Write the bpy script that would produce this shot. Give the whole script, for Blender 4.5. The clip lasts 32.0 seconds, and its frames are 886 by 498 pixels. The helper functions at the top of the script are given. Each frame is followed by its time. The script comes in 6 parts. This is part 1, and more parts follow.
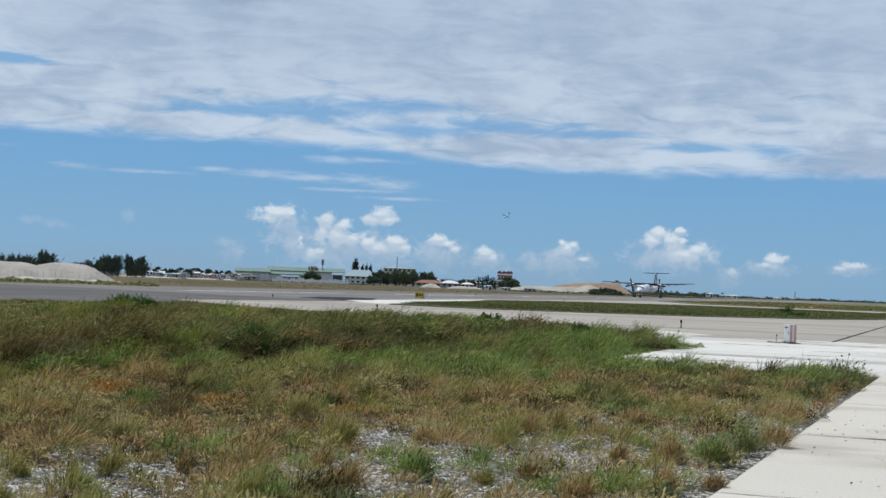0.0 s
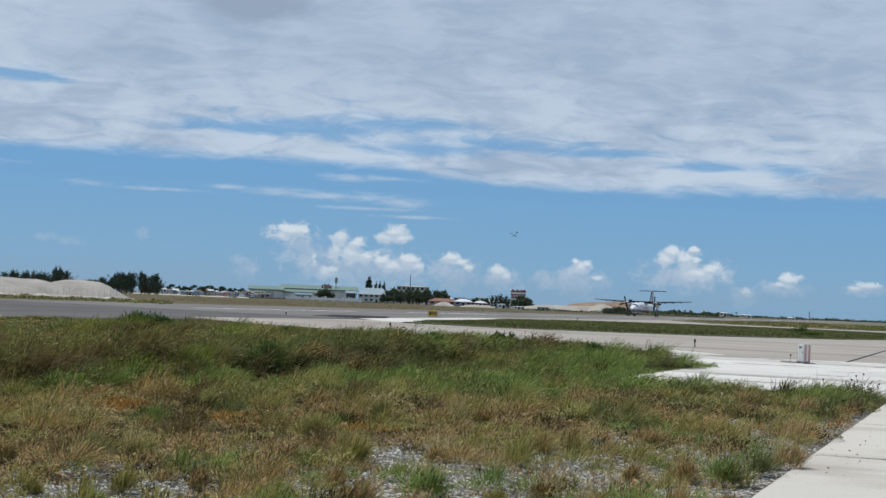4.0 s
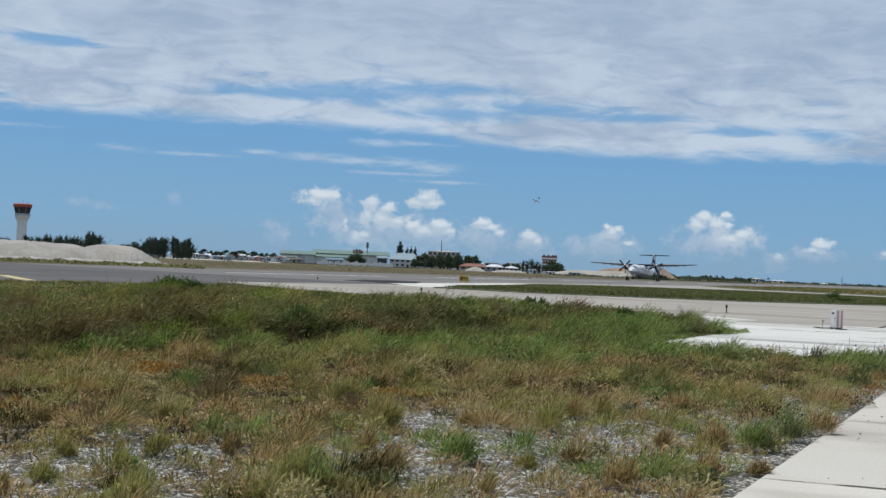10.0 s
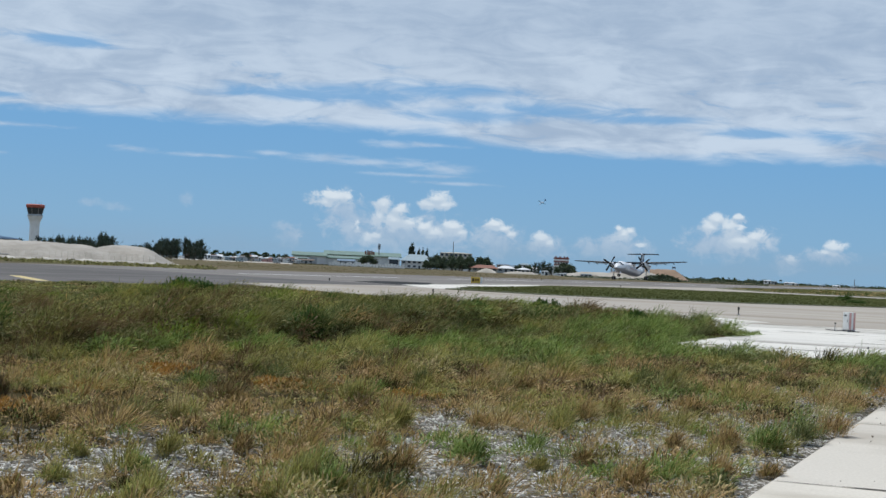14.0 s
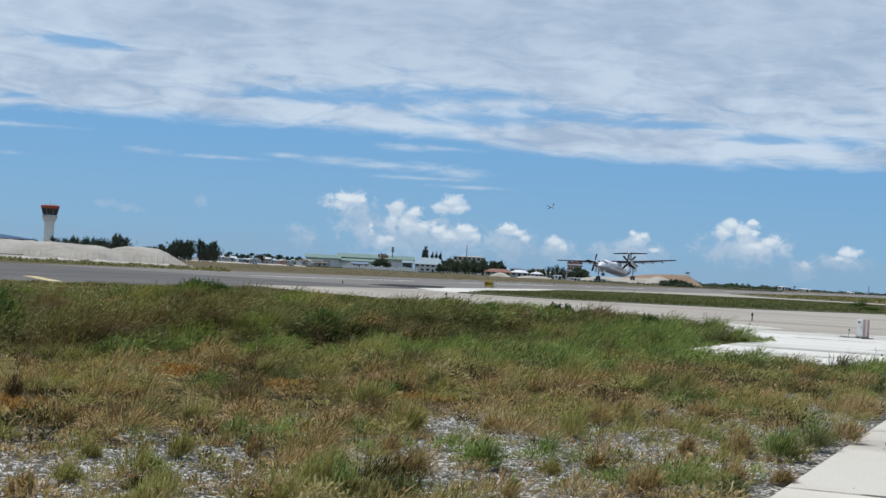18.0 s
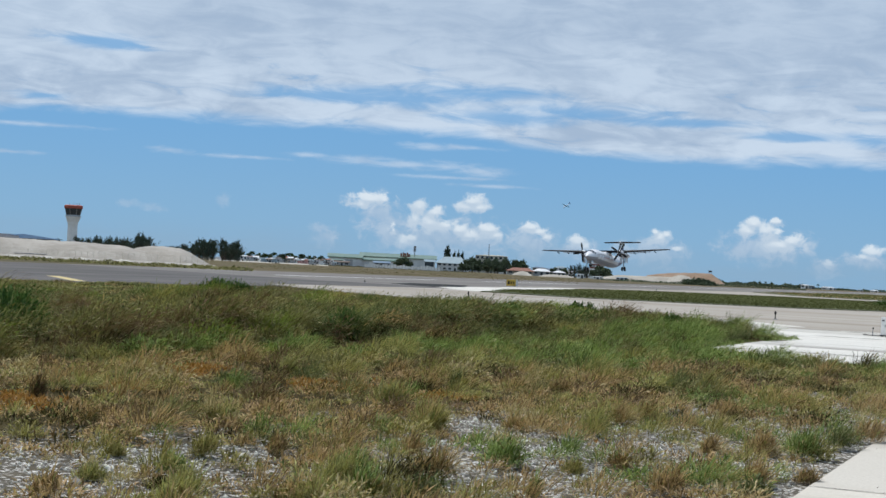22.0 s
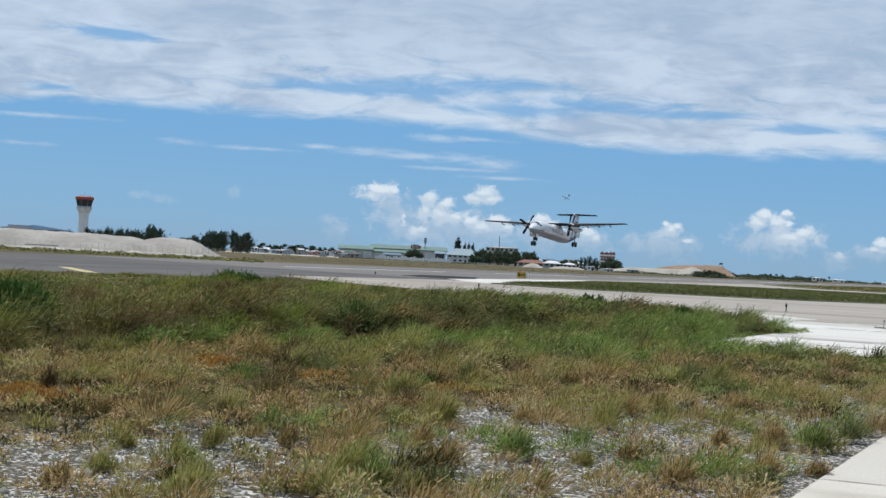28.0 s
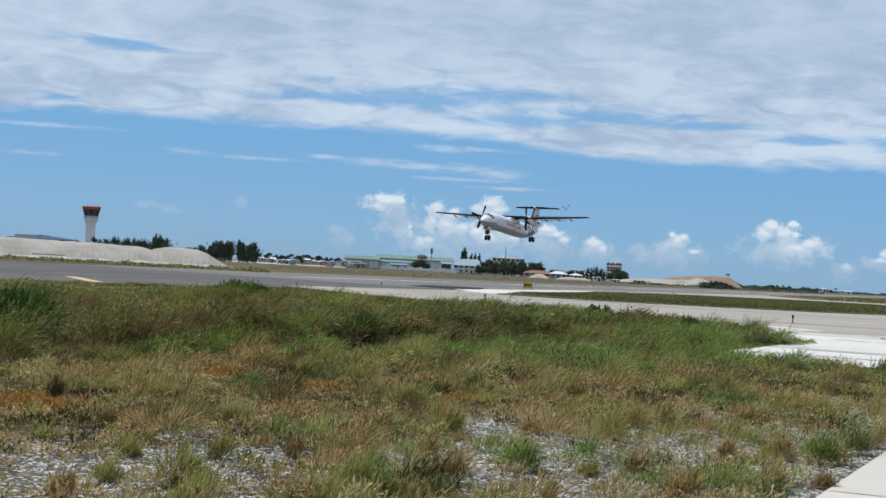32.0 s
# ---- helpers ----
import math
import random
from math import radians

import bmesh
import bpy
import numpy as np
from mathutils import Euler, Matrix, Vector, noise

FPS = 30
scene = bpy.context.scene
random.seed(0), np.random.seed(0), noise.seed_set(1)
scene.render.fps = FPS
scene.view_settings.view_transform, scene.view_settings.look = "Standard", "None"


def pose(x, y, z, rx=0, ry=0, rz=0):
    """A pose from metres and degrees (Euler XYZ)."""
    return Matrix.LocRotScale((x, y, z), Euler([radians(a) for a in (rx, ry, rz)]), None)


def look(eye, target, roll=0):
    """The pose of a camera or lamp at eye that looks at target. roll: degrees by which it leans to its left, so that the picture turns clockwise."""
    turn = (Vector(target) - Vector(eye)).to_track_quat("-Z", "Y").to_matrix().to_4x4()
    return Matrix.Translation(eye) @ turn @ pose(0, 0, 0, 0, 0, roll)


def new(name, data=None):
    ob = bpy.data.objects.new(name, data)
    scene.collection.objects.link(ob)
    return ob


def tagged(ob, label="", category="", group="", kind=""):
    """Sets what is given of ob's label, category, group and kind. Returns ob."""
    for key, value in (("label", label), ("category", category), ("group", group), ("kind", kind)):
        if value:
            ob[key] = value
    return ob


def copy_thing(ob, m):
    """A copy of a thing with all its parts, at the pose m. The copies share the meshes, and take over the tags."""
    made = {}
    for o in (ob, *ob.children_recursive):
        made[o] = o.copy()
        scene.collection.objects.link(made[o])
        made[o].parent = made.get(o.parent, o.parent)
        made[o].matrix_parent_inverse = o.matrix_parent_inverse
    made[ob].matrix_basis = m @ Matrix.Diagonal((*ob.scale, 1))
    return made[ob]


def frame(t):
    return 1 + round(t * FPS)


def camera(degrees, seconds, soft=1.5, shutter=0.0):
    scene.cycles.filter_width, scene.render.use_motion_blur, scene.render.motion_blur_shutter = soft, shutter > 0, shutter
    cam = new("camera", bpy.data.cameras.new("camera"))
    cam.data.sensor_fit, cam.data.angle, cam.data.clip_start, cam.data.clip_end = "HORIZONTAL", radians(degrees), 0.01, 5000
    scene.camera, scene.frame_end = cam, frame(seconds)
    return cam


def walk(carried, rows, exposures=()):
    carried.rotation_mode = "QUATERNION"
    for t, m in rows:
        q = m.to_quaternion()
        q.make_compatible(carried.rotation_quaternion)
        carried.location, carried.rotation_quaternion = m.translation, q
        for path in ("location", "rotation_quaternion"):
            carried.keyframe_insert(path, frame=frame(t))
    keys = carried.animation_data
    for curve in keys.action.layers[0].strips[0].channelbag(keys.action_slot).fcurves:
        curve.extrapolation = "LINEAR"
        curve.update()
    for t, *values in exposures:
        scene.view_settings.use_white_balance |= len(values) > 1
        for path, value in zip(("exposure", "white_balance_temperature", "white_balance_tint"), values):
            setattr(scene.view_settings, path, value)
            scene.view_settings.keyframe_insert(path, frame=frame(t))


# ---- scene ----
# camera: a person's standing height, turning slowly; Y runs along the runway, X to the right
cam = camera(32.37, 32.0, soft=1.5)


def turn(a, b, c):
    return pose(0.0, 0.0, 1.65, a, b, c)


walk(cam, [
    (0.0, turn(91.329, -2.170, 19.459)), (0.5, turn(91.399, -2.260, 19.459)), (1.0, turn(91.480, -2.332, 19.479)),
    (1.5, turn(91.576, -2.356, 19.545)), (2.0, turn(91.790, -2.375, 19.622)), (2.5, turn(91.930, -2.347, 19.714)),
    (3.0, turn(91.964, -2.327, 19.799)), (3.5, turn(92.007, -2.375, 19.878)), (5.5, turn(91.942, -2.330, 20.217)),
    (6.0, turn(91.890, -2.382, 20.299)), (6.5, turn(91.844, -2.345, 20.366)), (7.0, turn(91.781, -2.366, 20.443)),
    (7.5, turn(91.712, -2.328, 20.520)), (8.0, turn(91.516, -2.310, 20.622)), (8.5, turn(91.271, -2.328, 20.756)),
    (9.0, turn(90.984, -2.395, 20.867)), (9.5, turn(90.758, -2.446, 20.970)), (10.0, turn(90.644, -2.461, 21.126)),
    (10.5, turn(90.618, -2.496, 21.352)), (11.0, turn(90.641, -2.513, 21.491)), (11.5, turn(90.694, -2.480, 21.544)),
    (12.0, turn(90.689, -2.480, 21.516)), (12.5, turn(90.711, -2.514, 21.495)), (13.0, turn(90.701, -2.530, 21.521)),
    (13.5, turn(90.664, -2.553, 21.548)), (14.0, turn(90.677, -2.583, 21.566)), (14.5, turn(90.699, -2.625, 21.561)),
    (16.5, turn(90.620, -2.878, 22.039)), (17.0, turn(90.694, -2.941, 22.075)), (17.5, turn(90.728, -2.988, 22.052)),
    (18.0, turn(90.787, -3.014, 22.069)), (18.5, turn(90.745, -3.025, 22.131)), (19.0, turn(90.679, -3.075, 22.185)),
    (19.5, turn(90.638, -3.060, 22.229)), (20.0, turn(90.627, -3.067, 22.326)), (20.5, turn(90.634, -3.017, 22.444)),
    (21.0, turn(90.686, -2.976, 22.612)), (21.5, turn(90.704, -2.915, 22.774)), (22.0, turn(90.706, -2.889, 22.900)),
    (22.5, turn(90.676, -2.927, 22.966)), (23.0, turn(90.603, -2.972, 23.012)), (23.5, turn(90.535, -3.014, 23.069)),
    (24.0, turn(90.482, -2.982, 23.107)), (24.5, turn(90.446, -2.992, 23.105)), (25.0, turn(90.512, -3.022, 23.107)),
    (25.5, turn(90.608, -3.008, 23.127)), (27.5, turn(90.558, -2.972, 23.283)), (28.0, turn(90.381, -2.988, 23.293)),
    (28.5, turn(90.332, -2.940, 23.355)), (29.0, turn(90.292, -2.906, 23.419)), (29.5, turn(90.381, -2.878, 23.419)),
    (30.0, turn(90.493, -2.939, 23.417)), (30.5, turn(90.583, -3.019, 23.421)), (31.0, turn(90.688, -3.052, 23.444)),
    (31.5, turn(90.710, -3.069, 23.474)), (32.0, turn(90.757, -3.111, 23.531))],
    [(0.0, -0.08), (3.0, -0.14), (9.0, -0.16), (12.0, -0.09), (17.0, -0.03), (24.0, 0.02), (32.0, 0.03)])


def spot(az, dist, z=0.0):
    """A place by its bearing from the runway's direction and its distance from the viewpoint."""
    return Vector((dist * math.sin(radians(az)), dist * math.cos(radians(az)), z))


# ---- node helpers ----
class Nodes:
    def __init__(self, tree):
        self.t = tree

    def add(self, kind):
        return self.t.nodes.new(kind)

    def put(self, n, i, v):
        if isinstance(v, bpy.types.NodeSocket):
            self.t.links.new(v, n.inputs[i])
        elif v is not None:
            n.inputs[i].default_value = v

    def math(self, op, a, b=None, c=None, clamp=False):
        n = self.add("ShaderNodeMath")
        n.operation, n.use_clamp = op, clamp
        for i, v in enumerate((a, b, c)):
            self.put(n, i, v)
        return n.outputs[0]

    def vec(self, op, a, b=None, c=None):
        n = self.add("ShaderNodeVectorMath")
        n.operation = op
        for i, v in enumerate((a, b, c)):
            self.put(n, i, v)
        return n.outputs[1] if op in ("LENGTH", "DOT_PRODUCT", "DISTANCE") else n.outputs[0]

    def xyz(self, x=0.0, y=0.0, z=0.0):
        n = self.add("ShaderNodeCombineXYZ")
        for i, v in enumerate((x, y, z)):
            self.put(n, i, v)
        return n.outputs[0]

    def split(self, v):
        n = self.add("ShaderNodeSeparateXYZ")
        self.put(n, 0, v)
        return n.outputs

    def noise(self, v, scale, detail=4.0, rough=0.55, warp=0.0):
        n = self.add("ShaderNodeTexNoise")
        self.put(n, "Vector", v)
        self.put(n, "Scale", scale)
        self.put(n, "Detail", detail)
        self.put(n, "Roughness", rough)
        self.put(n, "Distortion", warp)
        return n.outputs[0]

    def step(self, v, a, b, lo=0.0, hi=1.0):
        n = self.add("ShaderNodeMapRange")
        n.interpolation_type = "SMOOTHSTEP"
        for i, x in enumerate((v, a, b, lo, hi)):
            self.put(n, i, x)
        return n.outputs[0]

    def mix(self, f, a, b, mode="MIX"):
        n = self.add("ShaderNodeMix")
        n.data_type, n.blend_type = "RGBA", mode
        self.put(n, 0, f)
        self.put(n, 6, a if isinstance(a, bpy.types.NodeSocket) else (*a, 1))
        self.put(n, 7, b if isinstance(b, bpy.types.NodeSocket) else (*b, 1))
        return n.outputs[2]


# ---- sky and sun ----
SUN_EL, SUN_AZ = 70.0, -75.0   # degrees; bearing from Y towards X


def make_sky():
    world = bpy.data.worlds.new("world")
    scene.world = world
    world.use_nodes = True
    world.node_tree.nodes.clear()
    k = Nodes(world.node_tree)
    sky = k.add("ShaderNodeTexSky")
    sky.sky_type, sky.sun_disc = "NISHITA", False
    sky.sun_elevation, sky.sun_rotation = radians(SUN_EL), radians(SUN_AZ)
    sky.altitude, sky.air_density, sky.dust_density, sky.ozone_density = 0.0, 1.0, 0.3, 2.0
    way = k.add("ShaderNodeTexCoord").outputs["Generated"]
    x, y, z = k.split(way)
    az = k.math("MULTIPLY", k.math("ARCTAN2", x, y), 180 / math.pi)
    el = k.math("MULTIPLY", k.math("ARCSINE", z), 180 / math.pi)
    # clear blue, a little hazier towards the sea
    blue = k.mix(k.step(el, 0.0, 6.0), (2.0, 4.15, 6.55), (1.5, 3.8, 6.95))
    base = k.mix(k.step(el, 20.0, 60.0, 0.9, 0.0), sky.outputs[0], blue)
    sphere = k.xyz(az, el, 0.0)
    # high cloud sheet: soft lumps drawn out level, finer towards its lower rim
    lean = k.xyz(k.math("MULTIPLY", az, 0.30), k.math("ADD", el, k.math("MULTIPLY", az, 0.012)), 3.7)
    n1 = k.noise(lean, 0.42, 5.0, 0.55, 0.6)
    n2 = k.noise(k.vec("MULTIPLY", lean, (1.0, 1.25, 1.0)), 1.3, 7.0, 0.6, 0.7)
    n3 = k.noise(k.vec("MULTIPLY_ADD", lean, (1.5, 0.8, 1.0), (4.0, 2.0, 5.4)), 0.62, 5.0, 0.55, 0.5)
    rim = k.math("ADD", k.step(az, -24.5, -17.0, 0.0, 0.62), k.math("MULTIPLY", k.step(az, -37.0, -40.0), 0.12))
    edge = k.math("ADD", k.math("ADD", el, rim), k.math("MULTIPLY", k.math("SUBTRACT", n1, 0.5), 0.9))
    edge = k.math("ADD", edge, k.math("MULTIPLY", k.math("SUBTRACT", n2, 0.5), 0.75))
    sheet = k.step(edge, 4.86, 5.4, 0.0, 0.97)
    # blue rifts in it: bearing, height, half width, half height in degrees
    near = None
    for a, e, ra, re in ((-27.2, 6.2, 2.4, 0.24), (-24.6, 6.25, 2.4, 0.3), (-22.3, 6.55, 2.2, 0.3), (-20.6, 5.75, 2.2, 0.22), (-18.4, 6.05, 2.6, 0.28),
                         (-14.4, 5.8, 2.0, 0.16), (-10.2, 5.4, 1.6, 0.16), (-7.6, 5.35, 1.0, 0.2), (-36.0, 7.6, 1.5, 0.2), (-37.8, 5.5, 0.9, 0.12)):
        d = k.vec("LENGTH", k.vec("MULTIPLY_ADD", sphere, (1 / ra, 1 / re, 0.0), (-a / ra, -e / re, 0.0)))
        near = d if near is None else k.math("SMOOTH_MIN", near, d, 0.4)
    rift = k.step(k.math("ADD", near, k.math("MULTIPLY", k.math("SUBTRACT", n2, 0.5), 4.0)), 1.9, 0.2, 0.0, 0.8)
    rift = k.math("MAXIMUM", rift, k.math("MULTIPLY", k.step(n2, 0.42, 0.26, 0.0, 0.45), k.step(el, 9.0, 6.5)))
    sheet = k.math("MULTIPLY", sheet, k.math("SUBTRACT", 1.0, rift))
    sheet = k.math("MULTIPLY", sheet, k.step(el, 14.0, 40.0, 1.0, 0.6))
    # thin streaks below the sheet: bearing, height, half width, half height in degrees
    n4 = k.noise(k.xyz(k.math("MULTIPLY", az, 0.45), k.math("MULTIPLY", el, 1.9), 8.3), 1.9, 6.0, 0.62, 0.5)
    near = None
    for a, e, ra, re in ((-38.57, 4.45, 2.07, 0.08), (-33.28, 3.84, 0.62, 0.1), (-30.78, 3.74, 1.24, 0.06), (-28.07, 3.95, 0.83, 0.08), (-26.37, 3.9, 1.24, 0.12),
                         (-24.67, 3.8, 1.45, 0.12), (-22.97, 3.79, 1.24, 0.14), (-21.69, 3.66, 1.03, 0.14), (-23.81, 4.5, 0.83, 0.12), (-22.33, 4.54, 1.03, 0.08),
                         (-22.95, 3.39, 1.45, 0.06), (-38.91, 3.41, 0.83, 0.06), (-21.23, 3.14, 1.24, 0.06)):
        d = k.vec("LENGTH", k.vec("MULTIPLY_ADD", sphere, (1 / ra, 1 / re, 0.0), (-a / ra, -e / re, 0.0)))
        near = d if near is None else k.math("SMOOTH_MIN", near, d, 0.3)
    wisp = k.step(k.math("ADD", near, k.math("MULTIPLY", k.math("SUBTRACT", n4, 0.5), 3.4)), 1.8, -0.3, 0.0, 0.6)
    sheet = k.math("MAXIMUM", sheet, wisp)
    tone = k.step(k.math("ADD", k.math("MULTIPLY", n2, 0.45), k.math("MULTIPLY", n3, 0.55)), 0.36, 0.62)
    tone = k.math("MULTIPLY", tone, k.step(k.math("ADD", el, k.math("MULTIPLY", n1, 3.0)), 11.0, 7.0, 0.55, 1.0))
    tone = k.math("ADD", tone, k.math("MULTIPLY", k.step(az, -33.0, -37.5), k.step(el, 6.5, 8.0, 0.0, 0.35)), clamp=True)
    sheet_col = k.mix(tone, (3.75, 4.85, 6.4), (5.85, 6.95, 8.3))
    # a darker fold high up in the sheet
    fold = k.vec("LENGTH", k.vec("MULTIPLY_ADD", sphere, (0.5, 1.6, 0.0), (13.69, -17.23, 0.0)))
    fold = k.step(k.math("ADD", fold, k.math("MULTIPLY", k.math("SUBTRACT", n3, 0.5), 2.0)), 1.2, 0.3, 0.0, 0.6)
    sheet_col = k.mix(fold, sheet_col, (3.0, 3.75, 4.85))
    col = k.mix(sheet, base, sheet_col)
    # fair-weather heaps over the sea, bright tops first: bearing, height, half width, half height in degrees
    tops = ((-25.76, 2.43, 0.74, 0.23), (-26.07, 2.24, 0.41, 0.27), (-25.23, 2.44, 0.29, 0.23), (-23.9, 2.23, 0.31, 0.35), (-24.03, 1.76, 0.25, 0.41),
            (-23.3, 2.05, 0.37, 0.27), (-23.49, 1.66, 0.45, 0.37), (-22.85, 1.59, 0.37, 0.27), (-22.38, 1.44, 0.37, 0.23), (-21.98, 1.25, 0.45, 0.23),
            (-21.25, 1.52, 0.45, 0.23), (-20.99, 1.32, 0.33, 0.19), (-21.94, 2.53, 0.45, 0.25), (-22.08, 2.33, 0.58, 0.23), (-21.68, 2.33, 0.37, 0.19),
            (-24.47, 0.89, 0.31, 0.27), (-24.83, 1.33, 0.14, 0.23), (-24.14, 1.05, 0.19, 0.14), (-19.67, 1.69, 0.37, 0.19), (-19.41, 1.53, 0.41, 0.19))
    tops += ((-15.05, 1.73, 0.21, 0.17), (-14.88, 1.53, 0.41, 0.27), (-14.63, 1.65, 0.25, 0.21), (-14.25, 1.14, 0.19, 0.1), (-11.47, 2.19, 0.27, 0.23),
             (-11.66, 1.91, 0.41, 0.27), (-11.05, 1.94, 0.45, 0.29), (-10.72, 2.33, 0.17, 0.12), (-10.62, 1.9, 0.27, 0.21), (-10.1, 1.59, 0.43, 0.27),
             (-10.44, 1.43, 0.58, 0.27), (-8.72, 0.84, 0.27, 0.19), (-7.22, 1.32, 0.45, 0.23), (-7.51, 1.16, 0.35, 0.14), (-17.92, 1.21, 0.31, 0.23),
             (-17.66, 1.07, 0.25, 0.17), (-4.45, 1.23, 0.54, 0.14), (-4.84, 1.12, 0.33, 0.1), (-19.11, 1.34, 0.27, 0.19))
    bodies = ((-25.41, 1.85, 0.7, 0.58), (-24.91, 1.25, 0.62, 0.7), (-23.04, 1.09, 1.86, 0.7), (-21.72, 1.03, 1.07, 0.52), (-19.53, 1.04, 0.74, 0.58), (-14.97, 0.91, 0.99, 0.45),
              (-16.06, 0.94, 0.66, 0.29), (-10.92, 1.33, 1.28, 0.54), (-11.93, 1.15, 0.58, 0.31), (-8.76, 0.73, 0.58, 0.31), (-7.34, 1.01, 0.7, 0.27), (-27.36, 0.94, 0.5, 0.35),
              (-27.6, 1.23, 0.29, 0.19), (-31.24, 2.08, 0.19, 0.23), (-33.62, 1.69, 0.37, 0.14), (-34.69, 1.79, 0.31, 0.14), (-17.73, 0.84, 0.62, 0.33), (-4.48, 1.09, 0.66, 0.19))
    curl = k.noise(k.xyz(az, k.math("MULTIPLY", el, 1.15), 4.0), 1.7, 8.0, 0.62, 0.4)
    fine = k.math("MULTIPLY", k.math("SUBTRACT", curl, 0.5), 3.4)

    def heap_field(list_of, lift, rough):
        near = None
        for a, e, ra, re in list_of:
            d = k.vec("LENGTH", k.vec("MULTIPLY_ADD", sphere, (1 / ra, 1 / re, 0.0), (-a / ra, (lift - e) / re, 0.0)))
            near = d if near is None else k.math("SMOOTH_MIN", near, d, 0.5)
        return k.math("ADD", k.math("SUBTRACT", 1.3, near), k.math("MULTIPLY", fine, rough))

    body = k.math("MULTIPLY", k.step(heap_field(bodies, 0.0, 1.0), -0.3, 0.9, 0.0, 0.75), k.step(el, 0.2, 1.2, 0.5, 1.0))
    body = k.math("MULTIPLY", body, k.step(az, -28.5, -26.8, 0.45, 1.0))
    col = k.mix(body, col, k.mix(k.step(curl, 0.35, 0.7), (3.9, 5.15, 6.75), (4.9, 6.0, 7.3)))
    lit = k.step(k.math("SUBTRACT", heap_field(tops, 0.0, 1.0), heap_field(tops, 0.16, 1.0)), -0.15, 0.75)
    top = k.math("MULTIPLY", k.step(heap_field(tops, 0.0, 1.0), -0.05, 0.85, 0.0, 0.92), k.step(el, 0.5, 1.6, 0.5, 1.0))
    col = k.mix(top, col, k.mix(lit, (5.2, 6.3, 7.5), (7.3, 8.1, 8.8)))
    # milky band low over the sea
    low_noise = k.noise(k.xyz(k.math("MULTIPLY", az, 0.25), el, 1.0), 1.0, 3.0)
    veil = k.math("MULTIPLY", k.step(el, 1.6, 0.3, 0.0, 0.55), k.step(low_noise, 0.3, 0.65, 0.3, 1.0))
    col = k.mix(veil, col, (2.7, 4.1, 5.6))
    bg = k.add("ShaderNodeBackground")
    k.put(bg, 0, col)
    k.put(bg, 1, 0.1)
    k.t.links.new(bg.outputs[0], k.add("ShaderNodeOutputWorld").inputs[0])


make_sky()
sun = new("sun", bpy.data.lights.new("sun", "SUN"))
sun.data.energy, sun.data.angle, sun.data.color = 3.0, radians(0.6), (1.0, 0.96, 0.9)
sun.matrix_world = look(spot(SUN_AZ, 100, 100 * math.tan(radians(SUN_EL))), (0, 0, 0))
scene.view_settings.exposure = 0.0


# ---- materials ----
def material(name, col, col2=None, rough=0.8, metal=0.0, scale=3.0, fine=40.0, bump=0.15, spread=0.25, mottle=0.5, rnd=0.0):
    """A surface with coarse stains and fine grain in world metres; rnd varies it from piece to piece."""
    m = bpy.data.materials.new(name)
    m.use_nodes = True
    k = Nodes(m.node_tree)
    bsdf = m.node_tree.nodes["Principled BSDF"]
    pos = k.add("ShaderNodeTexCoord").outputs["Object"]
    col2 = col2 or tuple(c * (1 - spread) for c in col)
    big = k.noise(pos, scale, 5.0, 0.6, 0.3)
    small = k.noise(pos, fine, 3.0, 0.6)
    f = k.step(k.math("ADD", k.math("MULTIPLY", big, 1 - mottle * 0.5), k.math("MULTIPLY", small, mottle * 0.5)), 0.35, 0.65)
    c = k.mix(f, col, col2)
    if rnd:
        r = k.add("ShaderNodeObjectInfo").outputs["Random"]
        c = k.mix(1.0, c, k.mix(r, (1 - rnd,) * 3, (1 + rnd,) * 3), "MULTIPLY")
    k.put(bsdf, "Base Color", c)
    k.put(bsdf, "Roughness", k.step(big, 0.3, 0.7, rough * 0.88, min(1.0, rough * 1.1)))
    k.put(bsdf, "Metallic", metal)
    if bump:
        b = k.add("ShaderNodeBump")
        k.put(b, "Strength", bump)
        k.put(b, "Distance", 0.02)
        k.put(b, "Height", small)
        k.put(bsdf, "Normal", b.outputs[0])
    return m


def leaf_material(name, col, col2, spread=0.5):
    m = bpy.data.materials.new(name)
    m.use_nodes = True
    m.node_tree.nodes.clear()
    k = Nodes(m.node_tree)
    geo = k.add("ShaderNodeNewGeometry")
    r = geo.outputs["Random Per Island"]
    patch = k.noise(geo.outputs["Position"], 1.6, 4.0, 0.6)
    f = k.step(k.math("ADD", k.math("MULTIPLY", r, spread), k.math("MULTIPLY", patch, 1 - spread)), 0.28, 0.68)
    c = k.mix(f, col, col2)
    dif, tra, mixn = k.add("ShaderNodeBsdfDiffuse"), k.add("ShaderNodeBsdfTranslucent"), k.add("ShaderNodeMixShader")
    k.put(dif, 0, c)
    k.put(tra, 0, k.mix(1.0, c, (1.0, 1.1, 0.6), "MULTIPLY"))
    k.put(mixn, 0, 0.24)
    k.t.links.new(dif.outputs[0], mixn.inputs[1])
    k.t.links.new(tra.outputs[0], mixn.inputs[2])
    k.t.links.new(mixn.outputs[0], k.add("ShaderNodeOutputMaterial").inputs[0])
    return m


